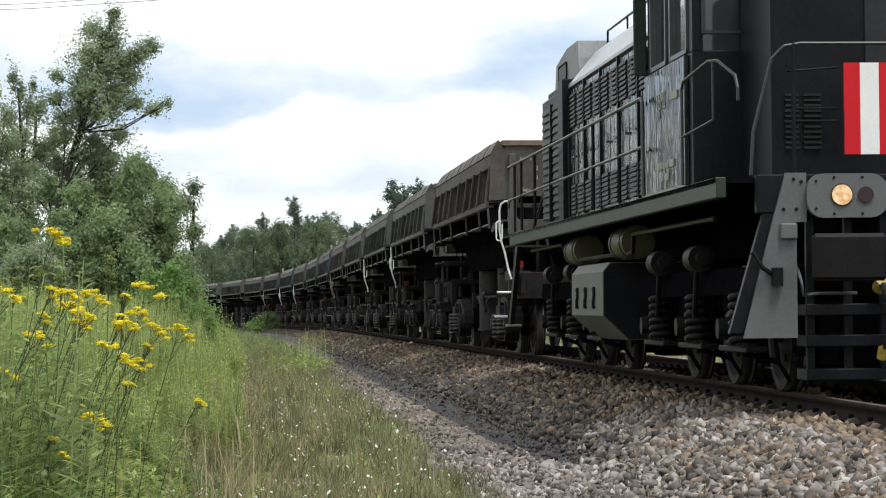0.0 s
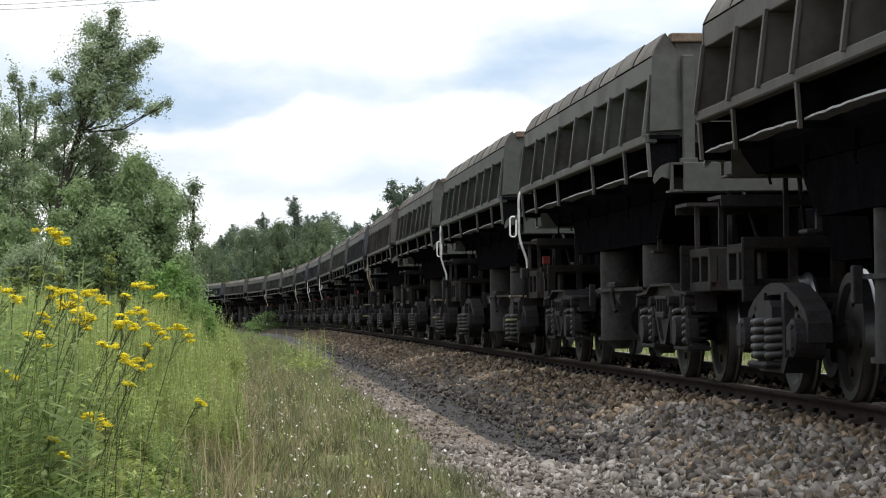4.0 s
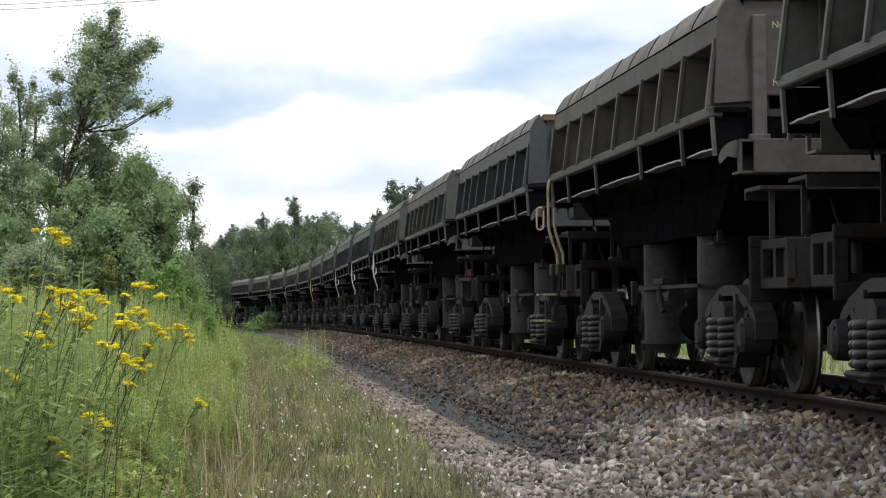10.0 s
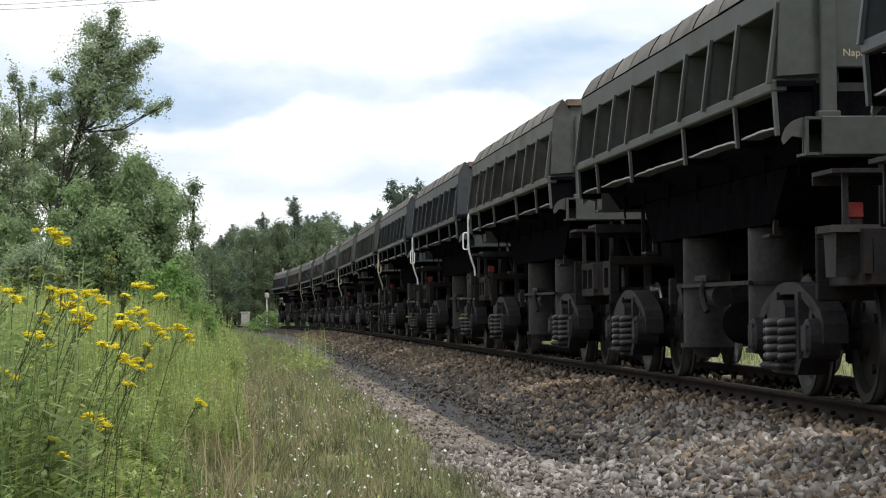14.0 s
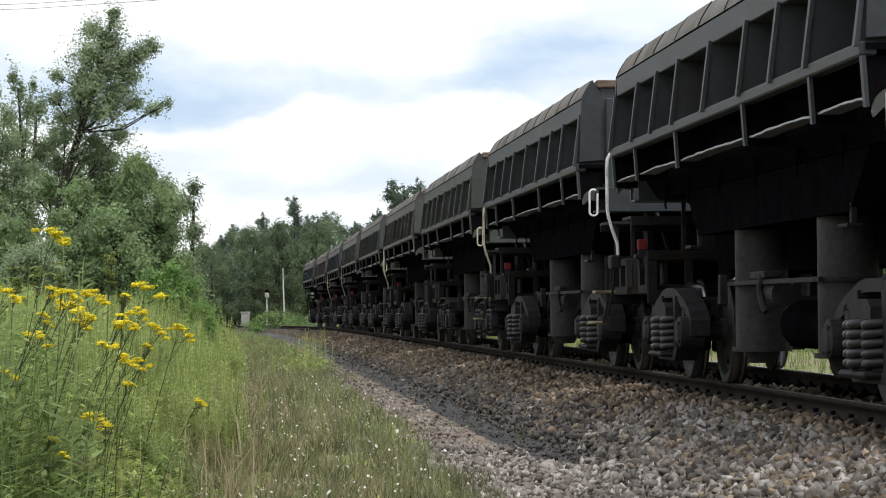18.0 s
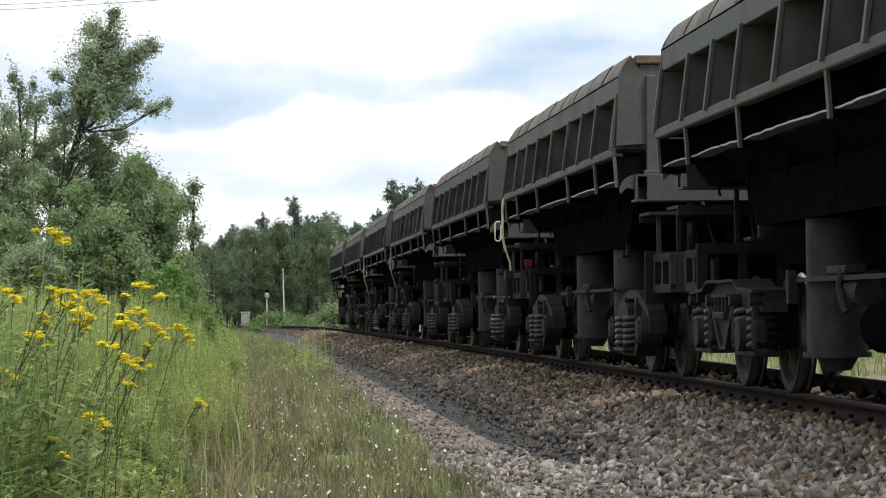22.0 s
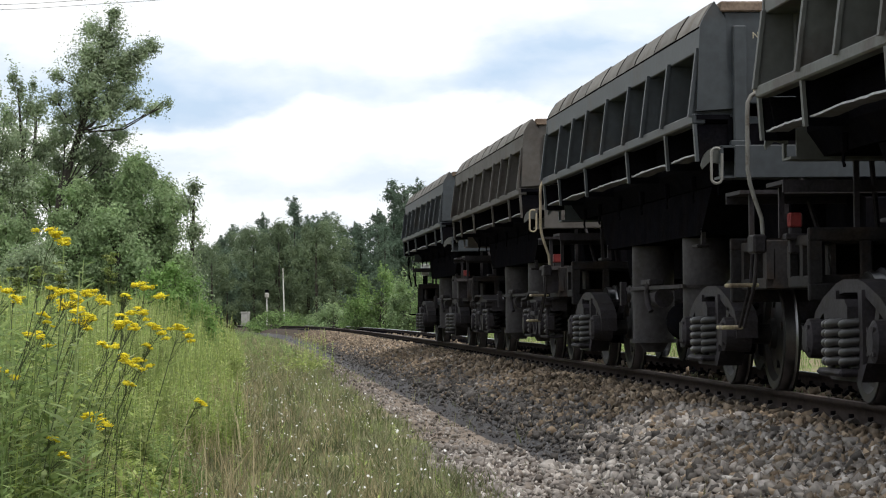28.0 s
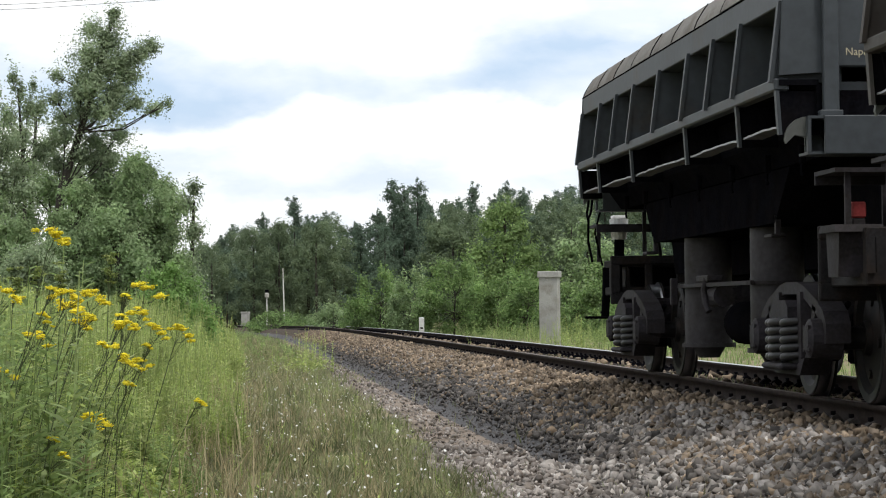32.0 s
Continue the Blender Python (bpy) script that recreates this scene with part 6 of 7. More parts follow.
tree("poplar_tree", -10.6, 68, [(0, 0, 0), (0.05, 0, 2.5), (0.3, 0, 4.5), (0.35, 0, 6.0)], [(0.3, 0, 6.1, 0.3, 0.35), (0.0, 0, 5.5, 0.4, 0.35), (0.7, 0, 5.2, 0.5, 0.4), (0.2, 0, 4.7, 0.6, 0.4), (1.3, 0, 4.5, 0.5, 0.45), (-0.2, 0, 4.0, 0.6, 0.4), (0.8, 0, 3.9, 0.6, 0.4), (1.7, 0, 3.7, 0.5, 0.4)], 1200, 0.036, M_POPLAR, "grey-green poplar behind the leaning one", 0.08, 6)
tree("oak_tree", -7.2, 63, [(0, 0, 0), (0.05, 0, 1.5), (0.0, 0, 2.6), (0.0, 0, 3.9)], [(-0.03, 0, 4.5, 0.31, 0.23), (-0.56, 0, 3.98, 0.49, 0.34), (0.29, 0, 4.24, 0.31, 0.23), (-1.15, 0, 3.72, 0.52, 0.39), (-0.04, 0, 3.52, 0.55, 0.39), (0.73, 0, 3.13, 0.44, 0.39), (-0.38, 0, 2.61, 0.65, 0.49), (0.46, 0, 2.35, 0.49, 0.47), (-1.03, 0, 2.09, 0.65, 0.52), (-0.4, 0, 1.3, 0.8, 0.5), (0.5, 0, 1.1, 0.6, 0.5)], 1700, 0.038, M_LEAF, "dense green oak at the edge of the wood", 0.13, 7)
tree("oak_tree", -6.1, 65, [(0, 0, 0), (0.0, 0, 1.5), (0.05, 0, 2.6), (0.1, 0, 3.9)], [(0.1, 0, 4.25, 0.2, 0.24), (-0.1, 0, 3.85, 0.3, 0.3), (0.1, 0, 3.2, 0.24, 0.4), (-0.1, 0, 2.4, 0.4, 0.5), (0.0, 0, 1.6, 0.45, 0.5), (-0.2, 0, 0.9, 0.5, 0.4)], 1700, 0.038, M_POPLAR, "young grey-green oak at the edge of the wood", 0.08, 9)
tree("oak_tree", -9.4, 64, [(0, 0, 0), (0, 0, 2), (0.1, 0, 3.4)], [(0.03, 0, 4.04, 0.68, 0.49), (-0.5, 0, 3.26, 0.57, 0.57), (0.54, 0, 3.0, 0.68, 0.52), (-0.25, 0, 2.22, 0.65, 0.58), (0.66, 0, 1.96, 0.65, 0.52), (0, 0, 1.2, 0.9, 0.5), (1.0, 0, 1.0, 0.7, 0.5), (1.1, 0, 3.6, 0.6, 0.45), (1.5, 0, 2.8, 0.6, 0.5), (-0.6, 0, 4.5, 0.4, 0.35)], 1500, 0.038, M_LEAF, "dark green oak in the shade of the wood's edge", 0.13, 11)
tree("oak_tree", -11.2, 66, [(0, 0, 0), (0, 0, 2), (0.1, 0, 3.4)], [(0.1, 0, 4.2, 0.7, 0.6), (0.4, 0, 5.0, 0.4, 0.5), (-0.3, 0, 3.2, 0.8, 0.6), (0.5, 0, 2.6, 0.7, 0.6), (0, 0, 1.6, 1.0, 0.6)], 1200, 0.038, M_LEAF, "dark green oak with an uneven crown", 0.13, 12)
tree("bush", -5.68, 57, [(0, 0, 0), (0.05, 0, 0.8), (0.1, 0, 1.5)], [(-0.05, 0, 2.08, 0.34, 0.24), (-0.4, 0, 1.9, 0.34, 0.27), (0.28, 0, 1.75, 0.34, 0.28), (-0.62, 0, 1.5, 0.34, 0.32), (-0.05, -0.1, 1.45, 0.5, 0.45), (0.5, 0, 1.3, 0.34, 0.33), (0.74, 0, 0.95, 0.26, 0.33), (-0.68, 0, 1.0, 0.4, 0.38), (0.1, -0.1, 0.85, 0.6, 0.45), (0.68, 0, 0.5, 0.35, 0.33), (0, 0, 0.35, 0.8, 0.3)], 1600, 0.03, M_BRIGHT, "bright green rounded bush above the weeds", 0.04, 13)


tree("poplar_tree", -10.15, 61, [(0, 0, 0), (0.0, 0, 2.5), (0.1, 0, 4.5), (0.05, 0, 5.9)], [(0.05, 0, 6.0, 0.16, 0.4), (0.25, 0, 5.5, 0.2, 0.4), (-0.1, 0, 5.2, 0.25, 0.35), (0.4, 0, 4.9, 0.3, 0.35), (0.05, 0, 4.6, 0.4, 0.35), (0.55, 0, 4.3, 0.4, 0.35), (0.1, 0, 4.0, 0.5, 0.4), (0.7, 0, 3.8, 0.45, 0.4), (0.2, 0, 3.4, 0.6, 0.4)], 1300, 0.032, M_POPLAR, "thin grey-green poplar with upright twigs", 0.06, 8)


def filler(px, d, wide, top, seed, material, label):
    """A leafy tree of the wood's edge with many small clumps from the ground up."""
    r = np.random.default_rng(seed)
    blobs = []
    for k in range(34):
        f = (k + r.random()) / 34
        w = wide * (1 - 0.75 * max(0, f - 0.45) / 0.55)
        q = r.uniform(0.26, 0.46)
        blobs.append((r.uniform(-1, 1) * w, r.uniform(-0.6, 0.6), 0.3 + (top - 0.3) * f, q, q * 0.8))
    tree("oak_tree", px * d, d, [(0, 0, 0), (0.05, 0, top * 0.4), (0.0, 0, top * 0.75)], blobs, 1150, 0.036, material, label, 0.1, seed)


for px, d, wide, top, seed, m, label in [
    (-0.160, 59, 0.9, 3.0, 51, M_LEAF, "dark green oak in the thicket"), (-0.140, 60, 0.9, 2.9, 52, M_LEAF, "dark green leafy tree in the thicket"),
    (-0.121, 60, 0.8, 3.4, 53, M_LEAF, "dense dark green oak of the thicket"), (-0.106, 70, 0.75, 3.7, 54, M_LEAF, "dark green young oak at the thicket's edge"),
    (-0.150, 57, 0.9, 2.3, 55, M_POPLAR, "grey-green sapling thicket tree"), (-0.113, 62, 0.75, 4.6, 57, M_LEAF, "dense green oak of the thicket"), (-0.1035, 62, 0.55, 4.2, 58, M_LEAF, "green young oak at the thicket's edge"), (-0.125, 63, 0.85, 5.0, 59, M_POPLAR, "grey-green oak in the thicket"), (-0.136, 61, 0.8, 4.0, 60, M_LEAF, "dark green leafy tree in the thicket"), (-0.172, 61, 0.9, 4.2, 56, M_LEAF, "dark green tall thicket tree")]:
    filler(px, d, wide, top, seed, m, label)
# beyond the track
tree("birch_tree", 3.0, 135, [(0, 0, 0), (0, 0, 2.5), (0.1, 0, 4.5), (0.1, 0, 6.2)], [(0.1, 0, 6.2, 0.6, 0.7), (-0.6, 0, 5.4, 0.8, 0.7), (0.8, 0, 5.2, 0.8, 0.7), (0.1, 0, 4.5, 1.2, 0.7), (-1.2, 0, 4.0, 0.9, 0.7), (1.3, 0, 3.9, 0.9, 0.8), (0.0, 0, 3.2, 1.5, 0.8), (-1.2, 0, 2.4, 1.1, 0.9), (1.3, 0, 2.3, 1.2, 0.9), (0, 0, 1.5, 1.6, 0.9), (-1.9, 0, 3.0, 0.7, 0.7), (2.1, 0, 3.0, 0.7, 0.7), (-0.5, 0, 6.0, 0.4, 0.5), (0.6, 0, 6.0, 0.4, 0.5)], 300, 0.075, M_BIRCH, "light green birch in front of the pine wood", 0.14, 15)
tree("birch_tree", 7.2, 135, [(0, 0, 0), (0, 0, 2.5), (0.1, 0, 4.5)], [(0, 0, 5.0, 0.8, 0.8), (-0.9, 0, 4.0, 1.0, 0.8), (0.9, 0, 3.8, 1.1, 0.9), (0, 0, 2.8, 1.5, 0.9), (-1, 0, 1.7, 1.3, 0.9), (1.2, 0, 1.6, 1.4, 1.0), (2.2, 0, 2.6, 1.1, 1.2)], 230, 0.09, M_LEAF, "green birch among bushes beyond the track", 0.14, 17)


def bush_at(x, y, w, h, seed, material, label):
    rnd = np.random.default_rng(seed)
    blobs = []
    for i in range(int(18 + 7 * w)):
        fx = rnd.uniform(-1, 1)
        blobs.append((fx * w * 0.42, rnd.uniform(-0.3, 0.3) * w, h * rnd.uniform(0.08, 0.92) * (1 - 0.45 * fx * fx), 0.17 * w * rnd.uniform(0.6, 1.2), 0.13 * h * rnd.uniform(0.7, 1.3)))
    t = tree("bush", x, y, [(0, 0, 0), (0, 0, h * 0.3), (0.05, 0, h * 0.5)], blobs, 560 / max(0.5, w), 0.06, material, label, 0.05, seed)
    return t


for ax, d, w, h, seed, m, label in [
    (-0.0235, 128, 2.6, 2.6, 21, M_BUSH, "large rounded green bush beyond the track"), (-0.0125, 124, 1.8, 2.3, 22, M_LEAF, "dark green bush beyond the track"),
    (0.004, 118, 2.8, 2.3, 23, M_BUSH, "large bright green bush beyond the track"), (0.020, 116, 2.6, 2.1, 24, M_BUSH, "large bright green bush beyond the track"),
    (0.031, 110, 1.8, 1.7, 25, M_BUSH, "bright green bush beyond the track"), (-0.041, 150, 2.6, 1.4, 26, M_LEAF, "low dark green bush beyond the track"),
    (-0.032, 140, 1.8, 1.3, 27, M_BUSH, "low green bush beyond the track"), (0.045, 104, 2.2, 1.5, 28, M_BUSH, "bright green bush behind the relay cabinet"),
    (0.058, 96, 2.4, 1.9, 29, M_BUSH, "bright green bush beyond the track"), (0.075, 88, 2.4, 2.0, 30, M_BUSH, "bright green bush beyond the track"),
    (0.095, 80, 2.4, 1.9, 31, M_BUSH, "green bush beyond the track"), (0.12, 70, 2.4, 1.9, 32, M_LEAF, "green bush beyond the track"), (0.15, 64, 2.4, 1.9, 33, M_BUSH, "green bush beyond the track"),
    (-0.062, 170, 3.4, 1.2, 34, M_BUSH, "low green bush by the bend of the track"), (-0.052, 175, 3.0, 1.1, 35, M_BUSH, "low green bush by the bend of the track")]:
    x, y = at_view(ax, d)
    bush_at(x, y, w * 1.25, h * 1.55, seed, m, label)


def pine(seed, height, dense):
    """A Scots pine: bare lower trunk, an uneven crown of rounded clumps and a ragged top."""
    rnd = np.random.default_rng(seed)
    t = new("pine_tree")
    bm = bmesh.new()
    cyl(bm, (0, 0, 0), (0.1 * rnd.normal(), 0, height * 0.97), 0.16, 0.03, 7)
    blobs = []
    for i in range(62):
        f = 0.22 + 0.74 * (i + rnd.random()) / 62
        reach = (min(1.0, (1 - f) / 0.45) ** 1.15 * 1.5 + 0.12) * dense * rnd.uniform(0.75, 1.2)
        a, r = rnd.uniform(0, 6.28), reach * math.sqrt(rnd.random())
        q = (0.42 + 0.34 * rnd.random()) * (1.15 - 0.55 * f)
        blobs.append((math.cos(a) * r, math.sin(a) * r, height * f + 0.15 * r, q, q * 0.6))
    for k in range(7):
        a, r, z = rnd.uniform(0, 6.28), rnd.uniform(0.1, 0.75), height * rnd.uniform(0.86, 0.97)
        tip = (math.cos(a) * r, math.sin(a) * r, z + 0.35)
        cyl(bm, (0, 0, z - 0.1), tip, 0.035, 0.015, 5)
        blobs.append((*tip, 0.24, 0.22))
    blobs.append((0, 0, height, 0.16, 0.34))
    part("trunk", bm, M_BARK, t)
    leaf_cloud(blobs, 190, 0.085, M_NEEDLE, t, rnd, 0.0)
    return t


def broadleaf(seed, height):
    rnd = np.random.default_rng(seed)
    t = new("alder_tree")
    bm = bmesh.new()
    cyl(bm, (0, 0, 0), (0, 0, height * 0.8), 0.18, 0.05, 7)
    part("trunk", bm, M_BARK, t)
    blobs = []
    for f in np.linspace(0, 1, 44):
        w = 2.7 * math.sqrt(max(0.02, 1 - (1.7 * f - 0.75) ** 2))
        q = rnd.uniform(0.4, 0.85)
        blobs.append((rnd.uniform(-1, 1) * w, rnd.uniform(-1, 1) * w * 0.8, height * (0.1 + 0.86 * f), q, q * 0.8))
    leaf_cloud(blobs, 120, 0.09, M_ALDER, t, rnd)
    return t


def wood():
    sizes = (12.5, 11.0, 13.5, 10.0, 8.5)
    kinds = [(pine(41, 12.5, 1.0), "tall dark green pine of the wood"), (pine(42, 11.0, 1.25), "broad dark green pine of the wood"), (pine(43, 13.5, 0.85), "slender dark pine of the wood"), (broadleaf(44, 10.0), "olive green alder at the wood's edge"), (broadleaf(45, 8.5), "green alder at the wood's edge")]
    r = random.Random(5)
    used = set()
    ax = -0.21
    spots = []
    while ax < 0.21:
        # the wood's edge is lower by the bend and higher beyond the track
        top = float(np.interp(ax, (-0.21, -0.096, -0.085, -0.074, -0.03, -0.012, 0.016, 0.045, 0.21), (9.6, 8.2, 9.3, 10.6, 11.9, 12.6, 12.8, 14.0, 15.0)))
        for row in range(4):
            d = 262 + 16 * row + r.uniform(-8, 8) - (30 if ax > 0.06 else 0)
            k = r.choice([3, 4, 4, 3, 1]) if (ax < -0.055 and row < 3) else r.choice([0, 0, 1, 2, 0, 1, 3] if row else [0, 1, 3, 4, 2])
            spots.append((ax + r.uniform(-0.003, 0.003), d, k, top * r.uniform(0.80, 1.0) * d / 270))
        ax += 0.0066
    # single pines that stand out above the edge
    spots += [(-0.0552, 268, 0, 12.9), (-0.0668, 272, 2, 11.5), (-0.0185, 266, 0, 14.2), (-0.0092, 268, 2, 14.4), (-0.0145, 264, 0, 13.6), (0.011, 268, 2, 14.0), (0.024, 270, 2, 14.0), (0.1078, 150, 2, 17.6)]
    for ax, d, k, high in spots:
        x, y = ax * d, d
        z = float(lie(np.array([x]), np.array([y]))[0]) - 0.1
        sc = high / sizes[k]
        m = Matrix.Translation((x, y, z)) @ Matrix.Rotation(r.uniform(0, 6.28), 4, "Z")
        ob, label = kinds[k]
        if k in used:
            t = copy_thing(ob, m)
        else:
            used.add(k)
            t = ob
            t.matrix_basis = m
        t.scale = (sc, sc, sc)
        tagged(t, label, "tree", "trees of the far wood")


def undergrowth():
    """Leafy mass that closes the foot of the wood."""
    r = np.random.default_rng(77)
    blobs = []
    for k in range(800):
        ax, d = r.uniform(-0.22, 0.24), r.uniform(268, 330)
        z = float(lie(np.array([ax * d]), np.array([d]))[0])
        blobs.append((ax * d, d, z + r.uniform(0.2, 6.0 + 14 * min(0.1, max(0, ax + 0.09))), r.uniform(1.2, 2.2), r.uniform(0.9, 1.6)))
    # needle colour here too, for the haze it holds
    ob = leaf_cloud(blobs, 60, 0.16, M_NEEDLE, None, r, 0.2, "undergrowth")
    tagged(ob, "dark leafy undergrowth at the foot of the far wood", "undergrowth", kind="stuff")


wood()
undergrowth()
# ---- grass, weeds, flowers ----
M_GRASS = island("meadow_grass", [(0.148, 0.184, 0.074), (0.255, 0.255, 0.138), (0.122, 0.163, 0.066), (0.337, 0.306, 0.204), (0.184, 0.219, 0.096)], 0.8, 0.15, 0.4, patch=0.45, patch_size=1.5)
M_DRY = island("dry_grass", [(0.40, 0.33, 0.2), (0.31, 0.26, 0.145), (0.46, 0.39, 0.25), (0.26, 0.245, 0.12)], 0.85, 0.15, 0.35, patch=0.35, patch_size=1.8)
M_WEED = island("tall_weed_leaves", [(0.20, 0.275, 0.075), (0.355, 0.42, 0.13), (0.26, 0.345, 0.10), (0.45, 0.49, 0.205), (0.155, 0.215, 0.07)], 0.7, 0.15, 0.5, patch=0.4, patch_size=2.2)
M_MUGWORT = island("mugwort_leaves", [(0.128, 0.188, 0.064), (0.24, 0.315, 0.112), (0.165, 0.245, 0.082), (0.31, 0.375, 0.16)], 0.7, 0.15, 0.45, patch=0.4, patch_size=2.6)
M_WHITE = island("white_petals", [(0.75, 0.75, 0.72), (0.62, 0.62, 0.58)], 0.7, 0.05, 0.2)
M_YELLOW = island("yellow_florets", [(0.82, 0.68, 0.02), (0.90, 0.79, 0.05), (0.72, 0.56, 0.015)], 0.7, 0.1, 0.15)
M_STEM = mat("dark_green_brown_stem", (0.06, 0.08, 0.03), 0.7, 0.0, 20, 0.3, 90, 0.1, 0.002, (0.05, 0.032, 0.022), 0.35)


def blades(name, x, y, height, width, lean, material, label, category="grass"):
    """Bent blades of grass standing on the ground at x, y."""
    n = len(x)
    z = lie(x, y)
    a = rng.random(n) * 2 * math.pi
    h = height * (0.5 + 0.9 * rng.random(n))
    w = width * (0.6 + 0.8 * rng.random(n))
    b = rng.random(n) * 2 * math.pi
    l = lean * h * rng.random(n)
    sx, sy = np.cos(a) * w / 2, np.sin(a) * w / 2
    lx, ly = np.cos(b) * l, np.sin(b) * l
    base = np.stack([x, y, z - 0.02], 1)
    side = np.stack([sx, sy, np.zeros(n)], 1)
    mid = base + np.stack([lx * 0.35, ly * 0.35, h * 0.58], 1)
    tip = base + np.stack([lx, ly, h], 1)
    v = np.stack([base - side, base + side, mid + side * 0.8, mid - side * 0.8, tip + side * 0.12, tip - side * 0.12], 1).reshape(-1, 3)
    k = np.arange(n)[:, None] * 6
    f = np.concatenate([k + np.array([0, 1, 2, 3]), k + np.array([3, 2, 4, 5])], 0)
    return tagged(mesh_of(name, v, f, material), label, category, kind="stuff")


def strewn(n, y0, y1, lo, hi, power=1.5):
    """Places with y from y0 to y1, more of them near, between the lines lo(y) and hi(y)."""
    y = y0 + (y1 - y0) * rng.random(n) ** power
    a, b = lo(y), hi(y)
    return a + (b - a) * rng.random(n), y


def rail_x(y):
    return np.interp(y, LINE_XY[440:, 1], LINE_XY[440:, 0])


def view_left(y):
    return -0.172 * y - 0.3


def tufts(n, per, y0, y1, lo, hi, spread, power=1.7):
    """Clumps of blades: many round each root."""
    cx, cy = strewn(n, y0, y1, lo, hi, power)
    k = rng.integers(per // 3, per * 2, n)
    r = spread * (0.5 + rng.random(n))
    a = rng.normal(size=(int(k.sum()), 2)) * np.repeat(r, k)[:, None]
    return np.repeat(cx, k) + a[:, 0], np.repeat(cy, k) + a[:, 1]


x, y = tufts(2600, 12, 14, 180, lambda q: rail_x(q) - 5.7, lambda q: rail_x(q) - 3.0, 0.05)
blades("verge_grass", x, y, 0.17, 0.010, 0.9, M_GRASS, "green and yellowing grass tufts of the verge")
x, y = strewn(16000, 14, 120, lambda q: rail_x(q) - 5.7, lambda q: rail_x(q) - 2.75, 1.7)
soil = np.sin(x * 2.1 + 1.0) + np.sin(y * 0.8 + 1.7 * x) + 0.5 * rng.normal(size=len(x))
keep = soil > -0.5
blades("verge_grass", x[keep], y[keep], 0.09, 0.008, 0.9, M_GRASS, "short sparse green grass of the verge")
x, y = tufts(420, 12, 15, 110, lambda q: rail_x(q) - 3.4, lambda q: rail_x(q) - 2.75, 0.07)
blades("verge_grass", x, y, 0.13, 0.010, 0.9, M_GRASS, "grass tufts creeping over the gravel edge")
x, y = strewn(4200, 46, 200, lambda q: rail_x(q) - 3.1, lambda q: rail_x(q) - 1.95, 1.1)
blades("verge_grass", x, y, 0.15, 0.022, 0.9, M_GRASS, "grass grown over the far gravel edge")
x, y = tufts(700, 10, 14, 110, lambda q: rail_x(q) - 5.9, lambda q: rail_x(q) - 3.3, 0.06)
blades("dry_grass", x, y, 0.22, 0.006, 0.7, M_DRY, "dry straw-coloured grass stalks of the verge")
x, y = strewn(1300, 13, 34, lambda q: rail_x(q) - 5.9, lambda q: rail_x(q) - 4.4, 1.2)
blades("dry_grass", x, y, 0.46, 0.007, 0.6, M_DRY, "tall dry straw-coloured grass at the edge of the weeds")
x, y = strewn(3500, 26, 110, view_left, lambda q: rail_x(q) - 5.0, 1.4)
blades("weed_grass", x, y, 0.75, 0.012, 0.5, M_WEED, "tall lush green grass among the weeds")
x, y = strewn(6000, 24, 130, lambda q: rail_x(q) + 4.6, lambda q: rail_x(q) + 12, 1.2)
blades("far_side_grass", x, y, 0.3, 0.02, 0.7, M_MUGWORT, "grass and herbs beyond the track")
x, y = strewn(2600, 18, 60, lambda q: rail_x(q) + 0.35, lambda q: rail_x(q) + 1.15, 1.2)
s_, u_ = locate(x, y)
tuft = np.sin(s_ * 0.9) + np.sin(s_ * 0.37 + 1) > 0.1
x, y = x[tuft], y[tuft]


def on_bed(ob, x, y):
    """Lift blades from the ground's height to the ballast's."""
    s, u = locate(x, y)
    up = np.interp(u, BED_U, BED_Z) - np.interp(u, PROFILE_U, PROFILE_Z)
    co = np.zeros(len(ob.data.vertices) * 3, np.float32)
    ob.data.vertices.foreach_get("co", co)
    co = co.reshape(-1, 6, 3)
    co[:, :, 2] += up[:, None]
    ob.data.vertices.foreach_set("co", co.ravel())
    ob.data.update()


on_bed(blades("track_grass", x, y, 0.085, 0.012, 0.8, M_GRASS, "bright green grass tufts between the rails"), x, y)
x, y = strewn(500, 14, 60, lambda q: rail_x(q) - 2.3, lambda q: rail_x(q) - 1.4, 1.2)
sel = (np.sin(x * 5 + y * 1.1) > 0.75)
x, y = x[sel], y[sel]
on_bed(blades("track_grass", x, y, 0.12, 0.012, 0.7, M_GRASS, "a few green tufts growing in the ballast"), x, y)


